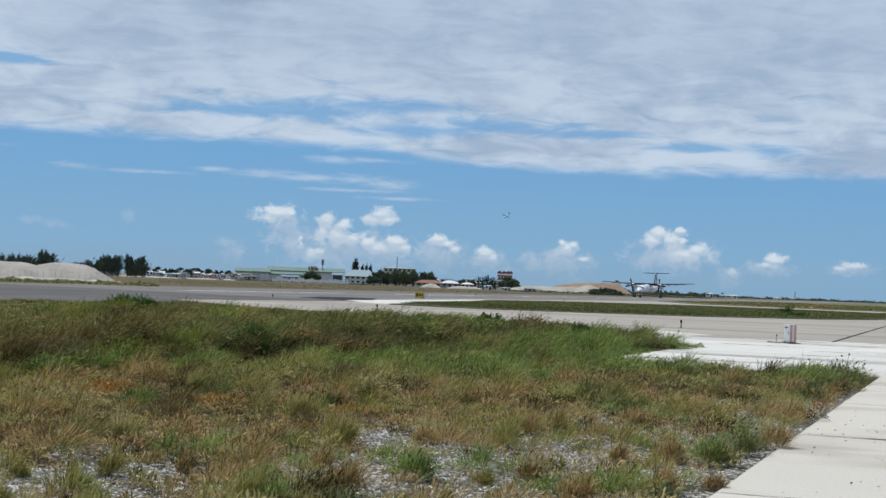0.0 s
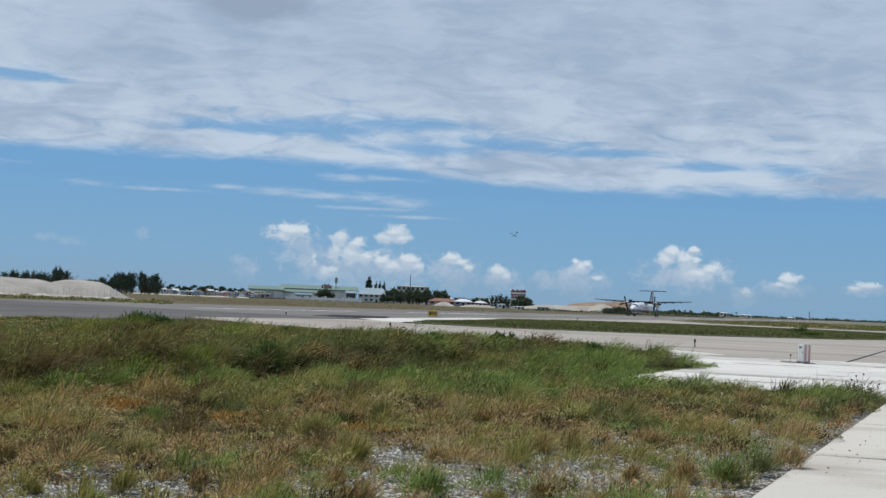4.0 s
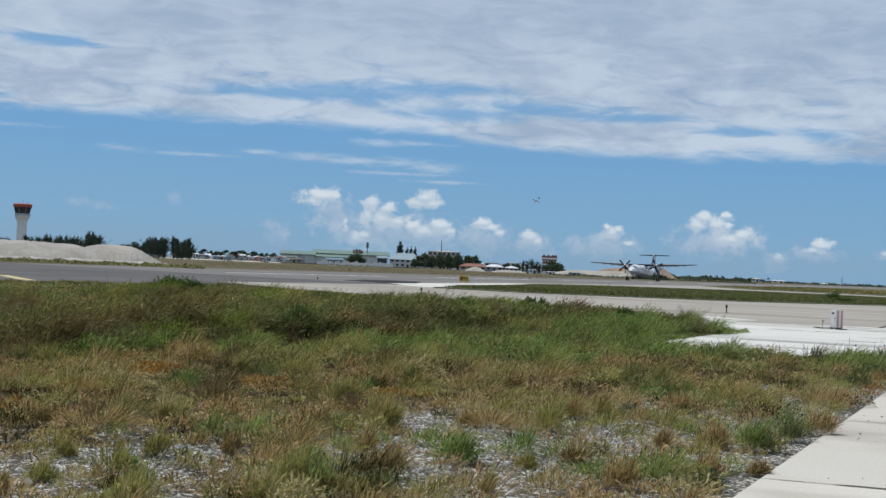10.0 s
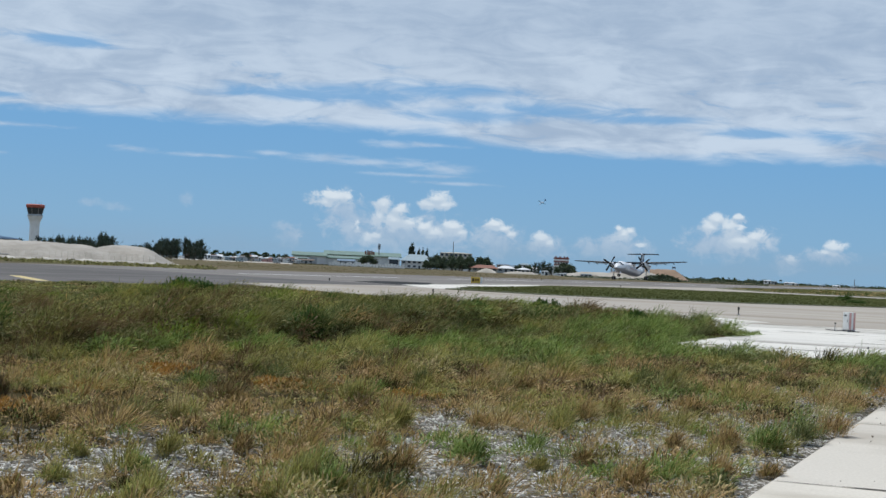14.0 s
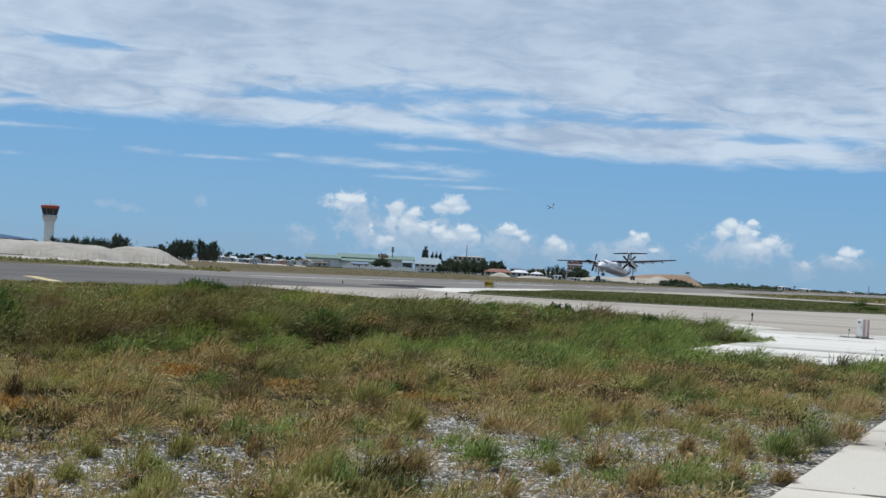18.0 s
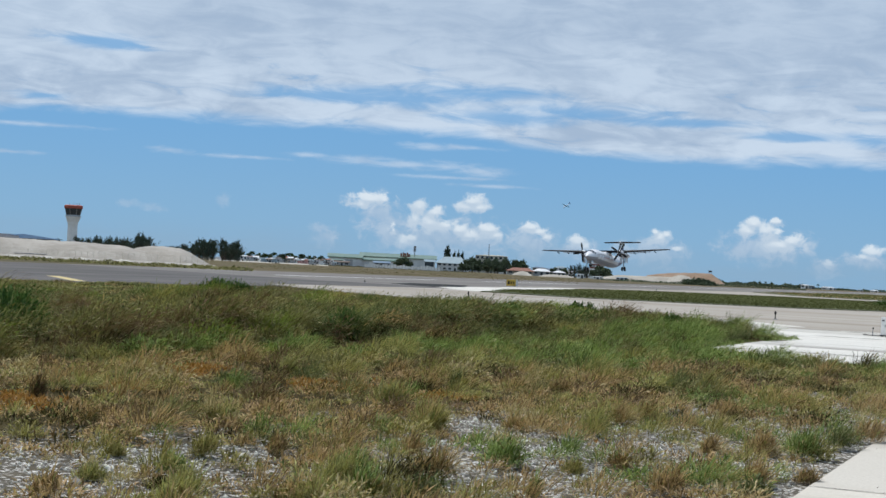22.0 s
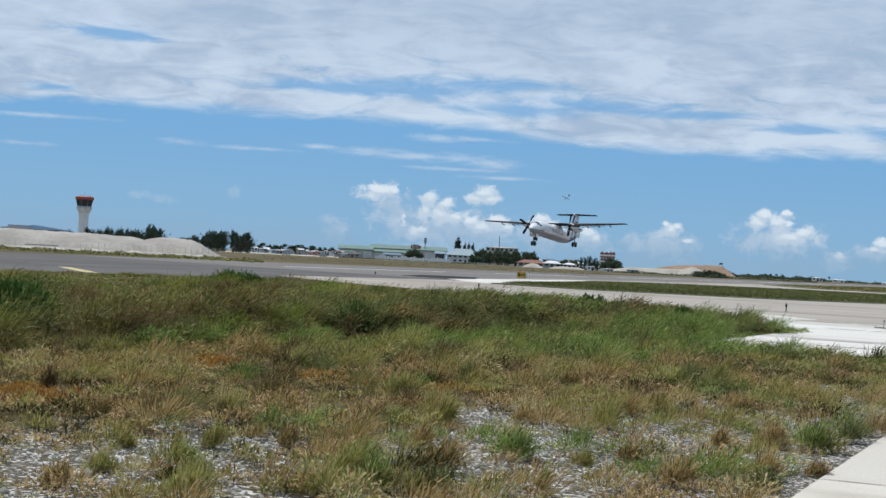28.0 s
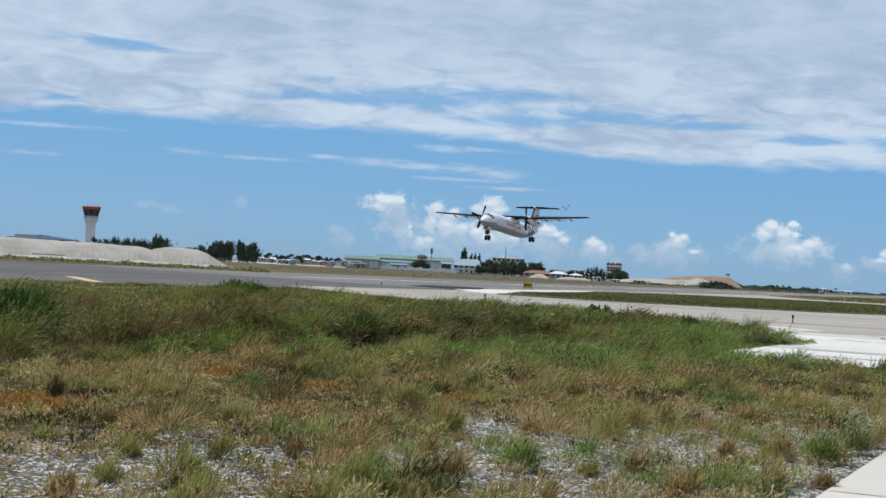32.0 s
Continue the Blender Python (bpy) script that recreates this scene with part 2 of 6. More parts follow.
def ground_material():
    """White coral gravel by the path, sandy earth under the grass, dry turf beyond the runway."""
    m = bpy.data.materials.new("ground")
    m.use_nodes = True
    k = Nodes(m.node_tree)
    bsdf = m.node_tree.nodes["Principled BSDF"]
    pos = k.add("ShaderNodeNewGeometry").outputs["Position"]
    x, y, z = k.split(pos)
    big = k.noise(pos, 0.35, 5.0, 0.6)
    mid = k.noise(pos, 2.2, 5.0, 0.65)
    grit = k.add("ShaderNodeTexVoronoi")
    k.put(grit, "Vector", pos)
    k.put(grit, "Scale", 23.0)
    stones = k.mix(k.step(grit.outputs["Distance"], 0.30, 0.56), (0.72, 0.70, 0.655), (0.10, 0.088, 0.07))
    pebble = k.noise(pos, 7.0, 5.0, 0.75)
    stones = k.mix(k.step(pebble, 0.47, 0.56, 0.0, 0.9), stones, (0.09, 0.08, 0.06))
    stones = k.mix(k.step(mid, 0.50, 0.66, 0.0, 0.7), stones, (0.14, 0.12, 0.085))
    earth = k.mix(mid, (0.09, 0.072, 0.032), (0.05, 0.04, 0.019))
    strip = k.math("SUBTRACT", k.math("SUBTRACT", 12.4, k.math("MULTIPLY", y, 0.36)), k.math("MULTIPLY", x, -1.0))
    near = k.mix(k.step(k.math("ADD", strip, k.math("MULTIPLY", k.math("SUBTRACT", big, 0.5), 4.0)), -0.6, 0.6), earth, stones)
    long = k.noise(k.vec("MULTIPLY", pos, (1.0, 0.25, 1.0)), 0.06, 6.0, 0.65)
    turf = k.mix(k.step(long, 0.38, 0.6), (0.105, 0.094, 0.052), (0.15, 0.12, 0.074))
    c = k.mix(k.step(x, -98.0, -101.0), near, turf)
    c = k.mix(k.step(y, 90.0, 95.0), c, turf)
    k.put(bsdf, "Base Color", c)
    k.put(bsdf, "Roughness", 0.95)
    k.put(bsdf, "Specular IOR Level", 0.05)
    b = k.add("ShaderNodeBump")
    k.put(b, "Strength", 0.6)
    k.put(b, "Distance", 0.02)
    k.put(b, "Height", k.math("ADD", grit.outputs["Distance"], mid))
    k.put(bsdf, "Normal", b.outputs[0])
    return m


def paving_material(name, col, col2, stain, streak=(1.0, 0.06), worn=0.7):
    """Paved surface with rubber and dirt drawn out along the way of travel."""
    m = bpy.data.materials.new(name)
    m.use_nodes = True
    k = Nodes(m.node_tree)
    bsdf = m.node_tree.nodes["Principled BSDF"]
    pos = k.add("ShaderNodeNewGeometry").outputs["Position"]
    lines = k.noise(k.vec("MULTIPLY", pos, (streak[0], streak[1], 1.0)), 0.22, 6.0, 0.6)
    patch = k.noise(pos, 0.12, 4.0, 0.55, 0.4)
    grain = k.noise(pos, 30.0, 3.0, 0.6)
    c = k.mix(k.step(patch, 0.35, 0.65), col, col2)
    c = k.mix(k.step(lines, 0.46, 0.68, 0.0, worn), c, stain)
    c = k.mix(k.step(grain, 0.3, 0.7, 0.0, 0.3), c, stain)
    r = k.add("ShaderNodeObjectInfo").outputs["Random"]
    c = k.mix(1.0, c, k.mix(r, (0.93, 0.93, 0.93), (1.05, 1.05, 1.04)), "MULTIPLY")
    k.put(bsdf, "Base Color", c)
    k.put(bsdf, "Roughness", 0.9)
    k.put(bsdf, "Specular IOR Level", 0.2)
    b = k.add("ShaderNodeBump")
    k.put(b, "Strength", 0.25)
    k.put(b, "Distance", 0.01)
    k.put(b, "Height", grain)
    k.put(bsdf, "Normal", b.outputs[0])
    return m


GROUND = ground_material()
ASPHALT = paving_material("asphalt", (0.118, 0.110, 0.106), (0.152, 0.143, 0.136), (0.070, 0.067, 0.064), (1.0, 0.03))
OLD_ASPHALT = paving_material("worn_asphalt", (0.185, 0.17, 0.157), (0.235, 0.22, 0.202), (0.115, 0.106, 0.10), (1.0, 0.03))
FRESH = paving_material("fresh_asphalt", (0.022, 0.022, 0.022), (0.032, 0.032, 0.032), (0.014, 0.014, 0.014))
TAXI = paving_material("taxiway_concrete", (0.37, 0.335, 0.29), (0.43, 0.395, 0.345), (0.26, 0.225, 0.18), (0.06, 1.0), 0.8)
SLAB = paving_material("white_concrete", (0.66, 0.64, 0.59), (0.72, 0.70, 0.65), (0.34, 0.32, 0.28), (0.3, 1.7), 0.7)
FILLER = material("weathered_joint_filler", (0.07, 0.062, 0.05), (0.12, 0.105, 0.085), rough=0.95)
PATH = paving_material("path_concrete", (0.60, 0.56, 0.49), (0.66, 0.62, 0.55), (0.40, 0.36, 0.30), (0.9, 1.8), 0.75)
GREY_SAND = material("grey_sand", (0.40, 0.37, 0.325), (0.30, 0.275, 0.235), rough=0.95, scale=0.22, fine=1.2, bump=0.6)
SAND = material("sand", (0.43, 0.40, 0.345), (0.33, 0.30, 0.25), rough=0.95, scale=0.15, fine=2.0, bump=0.4)
PALE_SAND = material("pale_sand", (0.53, 0.50, 0.44), (0.44, 0.41, 0.35), rough=0.95, scale=0.2, fine=2.0, bump=0.4)
BROWN_SAND = material("brown_sand", (0.31, 0.215, 0.145), (0.24, 0.165, 0.11), rough=0.95, scale=0.15, fine=2.0, bump=0.4)
LINE_Y = material("worn_yellow_line", (0.62, 0.49, 0.20), (0.50, 0.42, 0.22), rough=0.8, scale=1.5)
PAINT_Y = material("yellow_paint", (0.65, 0.42, 0.05), (0.5, 0.34, 0.06), rough=0.7)
PAINT_W = material("white_paint", (0.72, 0.72, 0.70), (0.6, 0.6, 0.58), rough=0.7)
WHITE = material("white_wall", (0.82, 0.82, 0.80), (0.72, 0.72, 0.69), rough=0.7, scale=0.6)
GREY = material("grey_wall", (0.40, 0.42, 0.43), (0.33, 0.35, 0.36), rough=0.7, scale=0.6)
CREAM = material("cream_wall", (0.50, 0.47, 0.38), (0.42, 0.39, 0.32), rough=0.8, scale=0.6)
BLUEROOF = material("blue_roof", (0.14, 0.205, 0.28), (0.17, 0.235, 0.31), rough=0.45, metal=0.1, scale=0.4)
GREENROOF = material("green_roof", (0.17, 0.26, 0.19), (0.20, 0.29, 0.22), rough=0.5, metal=0.1, scale=0.4)
PALEROOF = material("pale_green_roof", (0.13, 0.205, 0.165), (0.19, 0.27, 0.225), rough=0.5, metal=0.2, scale=0.4)
GREYROOF = material("grey_roof", (0.26, 0.34, 0.38), (0.22, 0.29, 0.33), rough=0.5, metal=0.2, scale=0.4)
REDROOF = material("red_roof", (0.27, 0.12, 0.08), (0.21, 0.10, 0.075), rough=0.8, scale=0.5)
LIGHTBLUE = material("light_blue_roof", (0.34, 0.50, 0.72), (0.38, 0.54, 0.76), rough=0.5, scale=0.4)
DARKROOF = material("dark_roof", (0.045, 0.055, 0.07), (0.06, 0.07, 0.085), rough=0.75, scale=0.5)
DULLROOF = material("weathered_roof", (0.17, 0.13, 0.105), (0.12, 0.10, 0.085), rough=0.85, scale=0.5)
HANGAR = material("hangar_wall", (0.66, 0.68, 0.675), (0.54, 0.56, 0.56), rough=0.7, scale=0.25)
TEAL = material("dark_teal_cladding", (0.07, 0.15, 0.135), (0.09, 0.18, 0.155), rough=0.6, scale=0.4)
WHITEROOF = material("white_roof", (0.75, 0.76, 0.76), (0.62, 0.63, 0.64), rough=0.5, scale=0.5)
FADED = material("faded_red_paint", (0.50, 0.22, 0.19), (0.58, 0.36, 0.33), rough=0.6, scale=5.0)
ORANGE = material("orange_red_paint", (0.42, 0.085, 0.05), (0.35, 0.08, 0.055), rough=0.6)
DARK = material("dark_glass", (0.03, 0.04, 0.05), (0.05, 0.06, 0.07), rough=0.15, bump=0)
CABIN_GLASS = material("cabin_glass", (0.20, 0.23, 0.27), (0.24, 0.27, 0.31), rough=0.08, bump=0)
STEEL = material("dull_steel", (0.28, 0.29, 0.30), (0.2, 0.2, 0.21), rough=0.5, metal=0.6)
BLACK = material("black_rubber", (0.02, 0.02, 0.02), (0.035, 0.035, 0.035), rough=0.8)
BARK = material("bark", (0.14, 0.10, 0.07), (0.09, 0.07, 0.05), rough=0.95, scale=2.0)
HULL = material("aircraft_white", (0.84, 0.84, 0.84), (0.79, 0.79, 0.80), rough=0.25, scale=0.3, fine=8.0, bump=0.0, mottle=0.2)
BELLY = material("aircraft_grey", (0.34, 0.35, 0.37), (0.30, 0.31, 0.33), rough=0.35, scale=0.4, bump=0.0)
WINGM = material("wing_grey", (0.012, 0.016, 0.024), (0.010, 0.013, 0.019), rough=0.55, scale=0.5, bump=0.0)
for dull in (WINGM, BLACK):
    dull.node_tree.nodes["Principled BSDF"].inputs["Specular IOR Level"].default_value = 0.15
DEICE = material("black_deicing_boot", (0.025, 0.025, 0.028), (0.04, 0.04, 0.04), rough=0.5, bump=0.0)
NAVY = material("navy_paint", (0.03, 0.06, 0.17), (0.04, 0.07, 0.2), rough=0.35, bump=0.0)
REDMARK = material("dull_red_paint", (0.55, 0.34, 0.31), (0.50, 0.31, 0.28), rough=0.4, bump=0.0)
CABINET = material("cabinet_white", (0.74, 0.74, 0.72), (0.62, 0.62, 0.6), rough=0.5, scale=4.0)
TURF = material("green_turf", (0.095, 0.104, 0.045), (0.075, 0.088, 0.036), rough=0.95, scale=0.2, fine=6.0, bump=0.6)
DRY_TURF = material("dry_turf", (0.135, 0.135, 0.058), (0.10, 0.108, 0.043), rough=0.95, scale=0.06, fine=3.0, bump=0.6)
BRICKRED = material("dull_brick_red", (0.26, 0.09, 0.075), (0.21, 0.08, 0.07), rough=0.7)
CORAL = leaf_material("coral_stone", (0.30, 0.29, 0.27), (0.72, 0.71, 0.67), 0.8)
G_GREEN = leaf_material("green_grass", (0.098, 0.138, 0.047), (0.32, 0.395, 0.15), 0.62)
G_OLIVE = leaf_material("olive_grass", (0.168, 0.150, 0.059), (0.44, 0.385, 0.163), 0.62)
G_DRY = leaf_material("dry_grass", (0.27, 0.21, 0.112), (0.58, 0.48, 0.28), 0.62)
G_BROWN = leaf_material("brown_grass", (0.17, 0.112, 0.062), (0.57, 0.40, 0.225), 0.62)
G_PALE = leaf_material("pale_olive_grass", (0.21, 0.20, 0.085), (0.50, 0.46, 0.21), 0.62)
# dead dark stems; at the bank's foot they also carry shade as colour
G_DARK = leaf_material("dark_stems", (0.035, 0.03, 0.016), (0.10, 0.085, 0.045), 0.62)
G_DEEP = leaf_material("deep_olive_grass", (0.08, 0.092, 0.046), (0.225, 0.24, 0.12))
G_TURF = leaf_material("cut_turf", (0.085, 0.094, 0.042), (0.13, 0.138, 0.064))
B_DEAD = leaf_material("dead_brown_stalks", (0.11, 0.076, 0.05), (0.25, 0.175, 0.115))
B_OLIVE = leaf_material("matted_olive_grass", (0.10, 0.096, 0.046), (0.31, 0.287, 0.142))
B_LIME = leaf_material("yellow_green_creeper", (0.13, 0.17, 0.04), (0.28, 0.33, 0.09))
G_RUST = leaf_material("rusty_weed", (0.26, 0.12, 0.035), (0.46, 0.26, 0.09))
WEED = leaf_material("dull_weeds", (0.095, 0.086, 0.043), (0.15, 0.13, 0.07))
# far foliage, lightened in its base colour to stand for distance haze
LEAF = leaf_material("dark_leaves", (0.055, 0.074, 0.054), (0.11, 0.135, 0.095))
BUSH = leaf_material("bush_leaves", (0.04, 0.078, 0.026), (0.095, 0.155, 0.052))
# paler and bluer needles: the haze over the shore is put into the colour
NEEDLE = leaf_material("casuarina_needles", (0.04, 0.056, 0.048), (0.082, 0.104, 0.086))
FROND = leaf_material("palm_fronds", (0.022, 0.042, 0.016), (0.05, 0.075, 0.026))


# ---- mesh helpers ----
def part(name, bm, mat, parent=None, label="", smooth=False):
    """Links a bmesh as one mesh object, under a thing or a part."""
    me = bpy.data.meshes.new(name)
    bm.to_mesh(me)
    bm.free()
    for m in (mat if isinstance(mat, (list, tuple)) else [mat]):
        me.materials.append(m)
    if smooth:
        me.polygons.foreach_set("use_smooth", [True] * len(me.polygons))
    ob = new(name, me)
    ob.parent = parent
    if label:
        tagged(ob, label)
    return ob


def thing(name, m, label, category, group="", kind=""):
    ob = new(name)
    ob.matrix_world = m
    ob.empty_display_size = 0.2
    return tagged(ob, label, category, group, kind)


def box(bm, x0, x1, y0, y1, z0, z1, mi=0, bevel=0.0):
    vs = [bm.verts.new((x, y, z)) for z in (z0, z1) for x, y in ((x0, y0), (x1, y0), (x1, y1), (x0, y1))]
    fs = [bm.faces.new([vs[i] for i in f]) for f in ((3, 2, 1, 0), (4, 5, 6, 7), (0, 1, 5, 4), (1, 2, 6, 5), (2, 3, 7, 6), (3, 0, 4, 7))]
    for f in fs:
        f.material_index = mi
    if bevel:
        bmesh.ops.bevel(bm, geom=list({e for f in fs for e in f.edges}), offset=bevel, segments=2, affect="EDGES", profile=0.5)
    return vs


def boxed(*a, **k):
    bm = bmesh.new()
    box(bm, *a, **k)
    return bm


def tube(bm, a, b, r0, r1, n=8, mi=0, cap=True):
    a, b = Vector(a), Vector(b)
    d = (b - a).normalized()
    u = d.orthogonal().normalized()
    v = d.cross(u)
    rings = []
    for p, r in ((a, r0), (b, r1)):
        rings.append([bm.verts.new(p + r * (math.cos(6.28319 * i / n) * u + math.sin(6.28319 * i / n) * v)) for i in range(n)])
    for i in range(n):
        bm.faces.new((rings[0][i], rings[0][(i + 1) % n], rings[1][(i + 1) % n], rings[1][i])).material_index = mi
    if cap:
        bm.faces.new(rings[0][::-1]).material_index = mi
        bm.faces.new(rings[1]).material_index = mi


def tubed(*a, **k):
    bm = bmesh.new()
    tube(bm, *a, **k)
    return bm


def loft(bm, rings, cap=True, closed=True, mi=0):
    rows = [[bm.verts.new(p) for p in r] for r in rings]
    n = len(rows[0])
    for a, b in zip(rows, rows[1:]):
        for i in range(n if closed else n - 1):
            j = (i + 1) % n
            bm.faces.new((a[i], a[j], b[j], b[i])).material_index = mi
    if cap:
        bm.faces.new(rows[0][::-1]).material_index = mi
        bm.faces.new(rows[-1]).material_index = mi
    return rows


def polygon(pts, z0, z1):
    """A flat slab over an outline given as (x, y)."""
    bm = bmesh.new()
    top = [bm.verts.new((x, y, z1)) for x, y in pts]
    low = [bm.verts.new((x, y, z0)) for x, y in pts]
    f = bm.faces.new(top)
    bm.faces.new(low[::-1])
    for i in range(len(pts)):
        j = (i + 1) % len(pts)
        bm.faces.new((low[i], low[j], top[j], top[i]))
    bmesh.ops.recalc_face_normals(bm, faces=bm.faces)
    bmesh.ops.triangulate(bm, faces=[f])
    return bm


def raw_mesh(name, verts, tris, mats, mat_index=None):
    """A large mesh straight from arrays."""
    me = bpy.data.meshes.new(name)
    me.vertices.add(len(verts))
    me.vertices.foreach_set("co", np.ascontiguousarray(verts, np.float32).ravel())
    me.loops.add(tris.size)
    me.loops.foreach_set("vertex_index", np.ascontiguousarray(tris, np.int32).ravel())
    me.polygons.add(len(tris))
    me.polygons.foreach_set("loop_start", np.arange(0, tris.size, 3, dtype=np.int32))
    for m in mats:
        me.materials.append(m)
    if mat_index is not None:
        me.polygons.foreach_set("material_index", np.ascontiguousarray(mat_index, np.int32))
    me.update(calc_edges=True)
    return me


# ---- terrain ----
def value_noise(x, y, scale, seed):
    """Smooth noise from 0 to 1 on arrays."""
    table = np.random.RandomState(seed).uniform(0, 1, (64, 64))
    x, y = x * scale + 31.7, y * scale + 17.3
    i, j = np.floor(x).astype(int), np.floor(y).astype(int)
    fx, fy = x - i, y - j
    fx, fy = fx * fx * (3 - 2 * fx), fy * fy * (3 - 2 * fy)
    g = lambda a, b: table[a % 64, b % 64]
    return (g(i, j) * (1 - fx) + g(i + 1, j) * fx) * (1 - fy) + (g(i, j + 1) * (1 - fx) + g(i + 1, j + 1) * fx) * fy


def clumps(x, y, cell, seed):
    """Rounded clumps on a jittered grid: height of the dome from 0 to 1, and two random numbers for each clump."""
    t = np.random.RandomState(seed).uniform(0, 1, (4, 128, 128))
    x = x + .35 * cell * (value_noise(x, y, 1.7 / cell, seed + 5) - .5)
    y = y + .35 * cell * (value_noise(x, y, 1.9 / cell, seed + 6) - .5)
    gx, gy = x / cell, y / cell
    i, j = np.floor(gx).astype(int), np.floor(gy).astype(int)
    best = np.full(np.shape(x), 9.0)
    a, b = np.zeros(np.shape(x)), np.zeros(np.shape(x))
    for di in (-1, 0, 1):
        for dj in (-1, 0, 1):
            p, q = (i + di) % 128, (j + dj) % 128
            d = np.hypot(gx - (i + di) - t[0, p, q], gy - (j + dj) - t[1, p, q]) / (.45 + .5 * t[2, p, q])
            near = d < best
            best, a, b = np.where(near, d, best), np.where(near, t[2, p, q], a), np.where(near, t[3, p, q], b)
    return np.sqrt(np.clip(1 - best * best, 0, 1)), a, b


def meadow_depth(x, y):
    """Metres inside the edge of the grass; negative outside."""
    n = -x
    edge = np.where(n < 8.0, 33.6, np.interp(n, (8.0, 9.5, 14, 20, 46), (47.0, 48.8, 56, 61, 80)))
    side = np.where(y < 33.6, n - 2.05, n - np.interp(y, (33.6, 36, 40, 47), (8.0, 8.7, 8.5, 7.9)))
    fray = .5 * (value_noise(x, y, 1.1, 61) - .5) + .5 * (value_noise(x, y, 3.1, 62) - .5)
    return np.minimum(np.minimum(side, (edge - y) * .7), 46.5 - n) + fray * np.clip((n - 2.3) / 2, .2, 1)


def foot_line(y):
    """Where the tall growth begins, in metres left of the viewpoint."""
    return np.interp(y, (18, 22, 30, 36, 41.5, 46, 50, 56), (14.5, 13.1, 12.0, 11.6, 11.3, 10.8, 9.8, 9.4))


def zones(x, y):
    """Weights of the bare, the dry, the low green and the tall stretch of the meadow, which run along the path."""
    n = -x + 1.6 * (value_noise(x, y, .25, 63) - .5) + 1.2 * (value_noise(x, y, .8, 64) - .5)
    tall = np.clip((n - foot_line(y)) / .45, 0, 1)
    green = np.clip((n - np.interp(y, (16, 19.0, 20.4, 21.4, 23.4, 26, 30, 37.9), (16.0, 13.8, 10.8, 8.4, 7.0, 6.3, 5.5, 4.4))) / 1.0, 0, 1)
    green = np.maximum(green, np.clip((y + .6 * (value_noise(x, y, .7, 65) - .5) * 4 - 28.0) / 1.6, 0, 1)) * (1 - tall)
    bare = np.clip((np.interp(y, (8, 10.8, 14.4, 19.4, 23.6, 30), (9.6, 8.4, 7.2, 4.8, 3.6, 2.2)) - n) / 1.1, 0, 1)
    return bare, (1 - bare) * np.clip(1 - tall - green, 0, 1), green, tall


def spread_of(x, y, places):
    """Weight of soft oval patches given as x, y, half width across and half depth away from the viewpoint, turned to face it."""
    w = np.zeros(np.shape(x))
    for a, b, ra, rb in places:
        d = math.hypot(a, b)
        u = ((x - a) * b - (y - b) * a) / d
        v = ((x - a) * a + (y - b) * b) / d
        w = np.maximum(w, np.exp(-(u / ra) ** 2 - (v / rb) ** 2))
    return w * (.6 + .8 * value_noise(x, y, 1.3, 19))


OPEN_AT = ((-6.9, 9.6, 1.0, .9), (-6.4, 11.0, .7, .7), (-7.6, 10.6, .6, .5), (-3.6, 12.6, .8, .7), (-3.0, 13.6, .6, .6), (-4.3, 13.6, .5, .4), (-4.0, 11.0, .5, .4))
GROWN_AT = ((-5.2, 10.6, .7, 1.0), (-5.6, 12.4, .8, .8), (-4.5, 12.2, .5, .5), (-2.4, 15.2, .6, 1.2))


def cover(x, y):
    """How much grass stands on the gravel, 0 to 1."""
    bare = zones(x, y)[0]
    gap = value_noise(x, y, .8, 3) * .35 + value_noise(x, y, 1.9, 4) * .35 + value_noise(x, y, 4.5, 5) * .3
    gap = gap - .17 * spread_of(x, y, OPEN_AT) + .2 * spread_of(x, y, GROWN_AT)
    return np.clip(1 - bare * np.clip((.52 - gap) * 12, 0, 1), 0, 1)


def left_part(x, y):
    """One where the bank is high, towards the left, falling to nothing at its tip."""
    az = np.degrees(np.arctan2(x, y))
    return np.interp(az, (-39, -36, -34, -31.5, -20, -15.5, -12, -10), (.12, .22, .5, 1.0, 1.0, .7, .4, .1))


def bank(x, y):
    """Ground height: a low grassy bank between the path and the taxiway."""
    d = np.hypot(x, y)
    rise = np.clip((d - 30.0) / 16.0, 0, 1)
    rise = rise * rise * (3 - 2 * rise)
    return .05 * left_part(x, y) * rise * np.clip((62.0 - d) / 10.0, 0, 1) * np.clip(meadow_depth(x, y) / 3.0, 0, 1)


def canopy(x, y):
    """Matted grass standing over the ground, in rounded clumps."""
    bare, dry, green, tall = zones(x, y)
    c1, a1, b1 = clumps(x, y, 1.35, 71)
    high = 1 + (left_part(x, y) - 1) * np.clip((np.hypot(x, y) - 33) / 10, 0, 1)
    back = np.clip((61.0 - np.hypot(x, y)) / 14.0, .12, 1)
    foot = np.clip((-x - foot_line(y)) / 1.5, 0, 1) ** 1.1
    c2, a2, b2 = clumps(x, y, 2.3, 74)
    h = foot * back * (.01 + .11 * high + c1 * (.03 + .17 * b1) * (.4 + .6 * high) + c2 * (.06 + .20 * b2) * (.4 + .6 * high) * (1 + .5 * np.clip((38 - np.hypot(x, y)) / 6, 0, 1)))
    h = h + green * c1 * .08 * b1 + dry * c1 * .06 * b1
    return h * np.clip(meadow_depth(x, y) / .8, 0, 1)


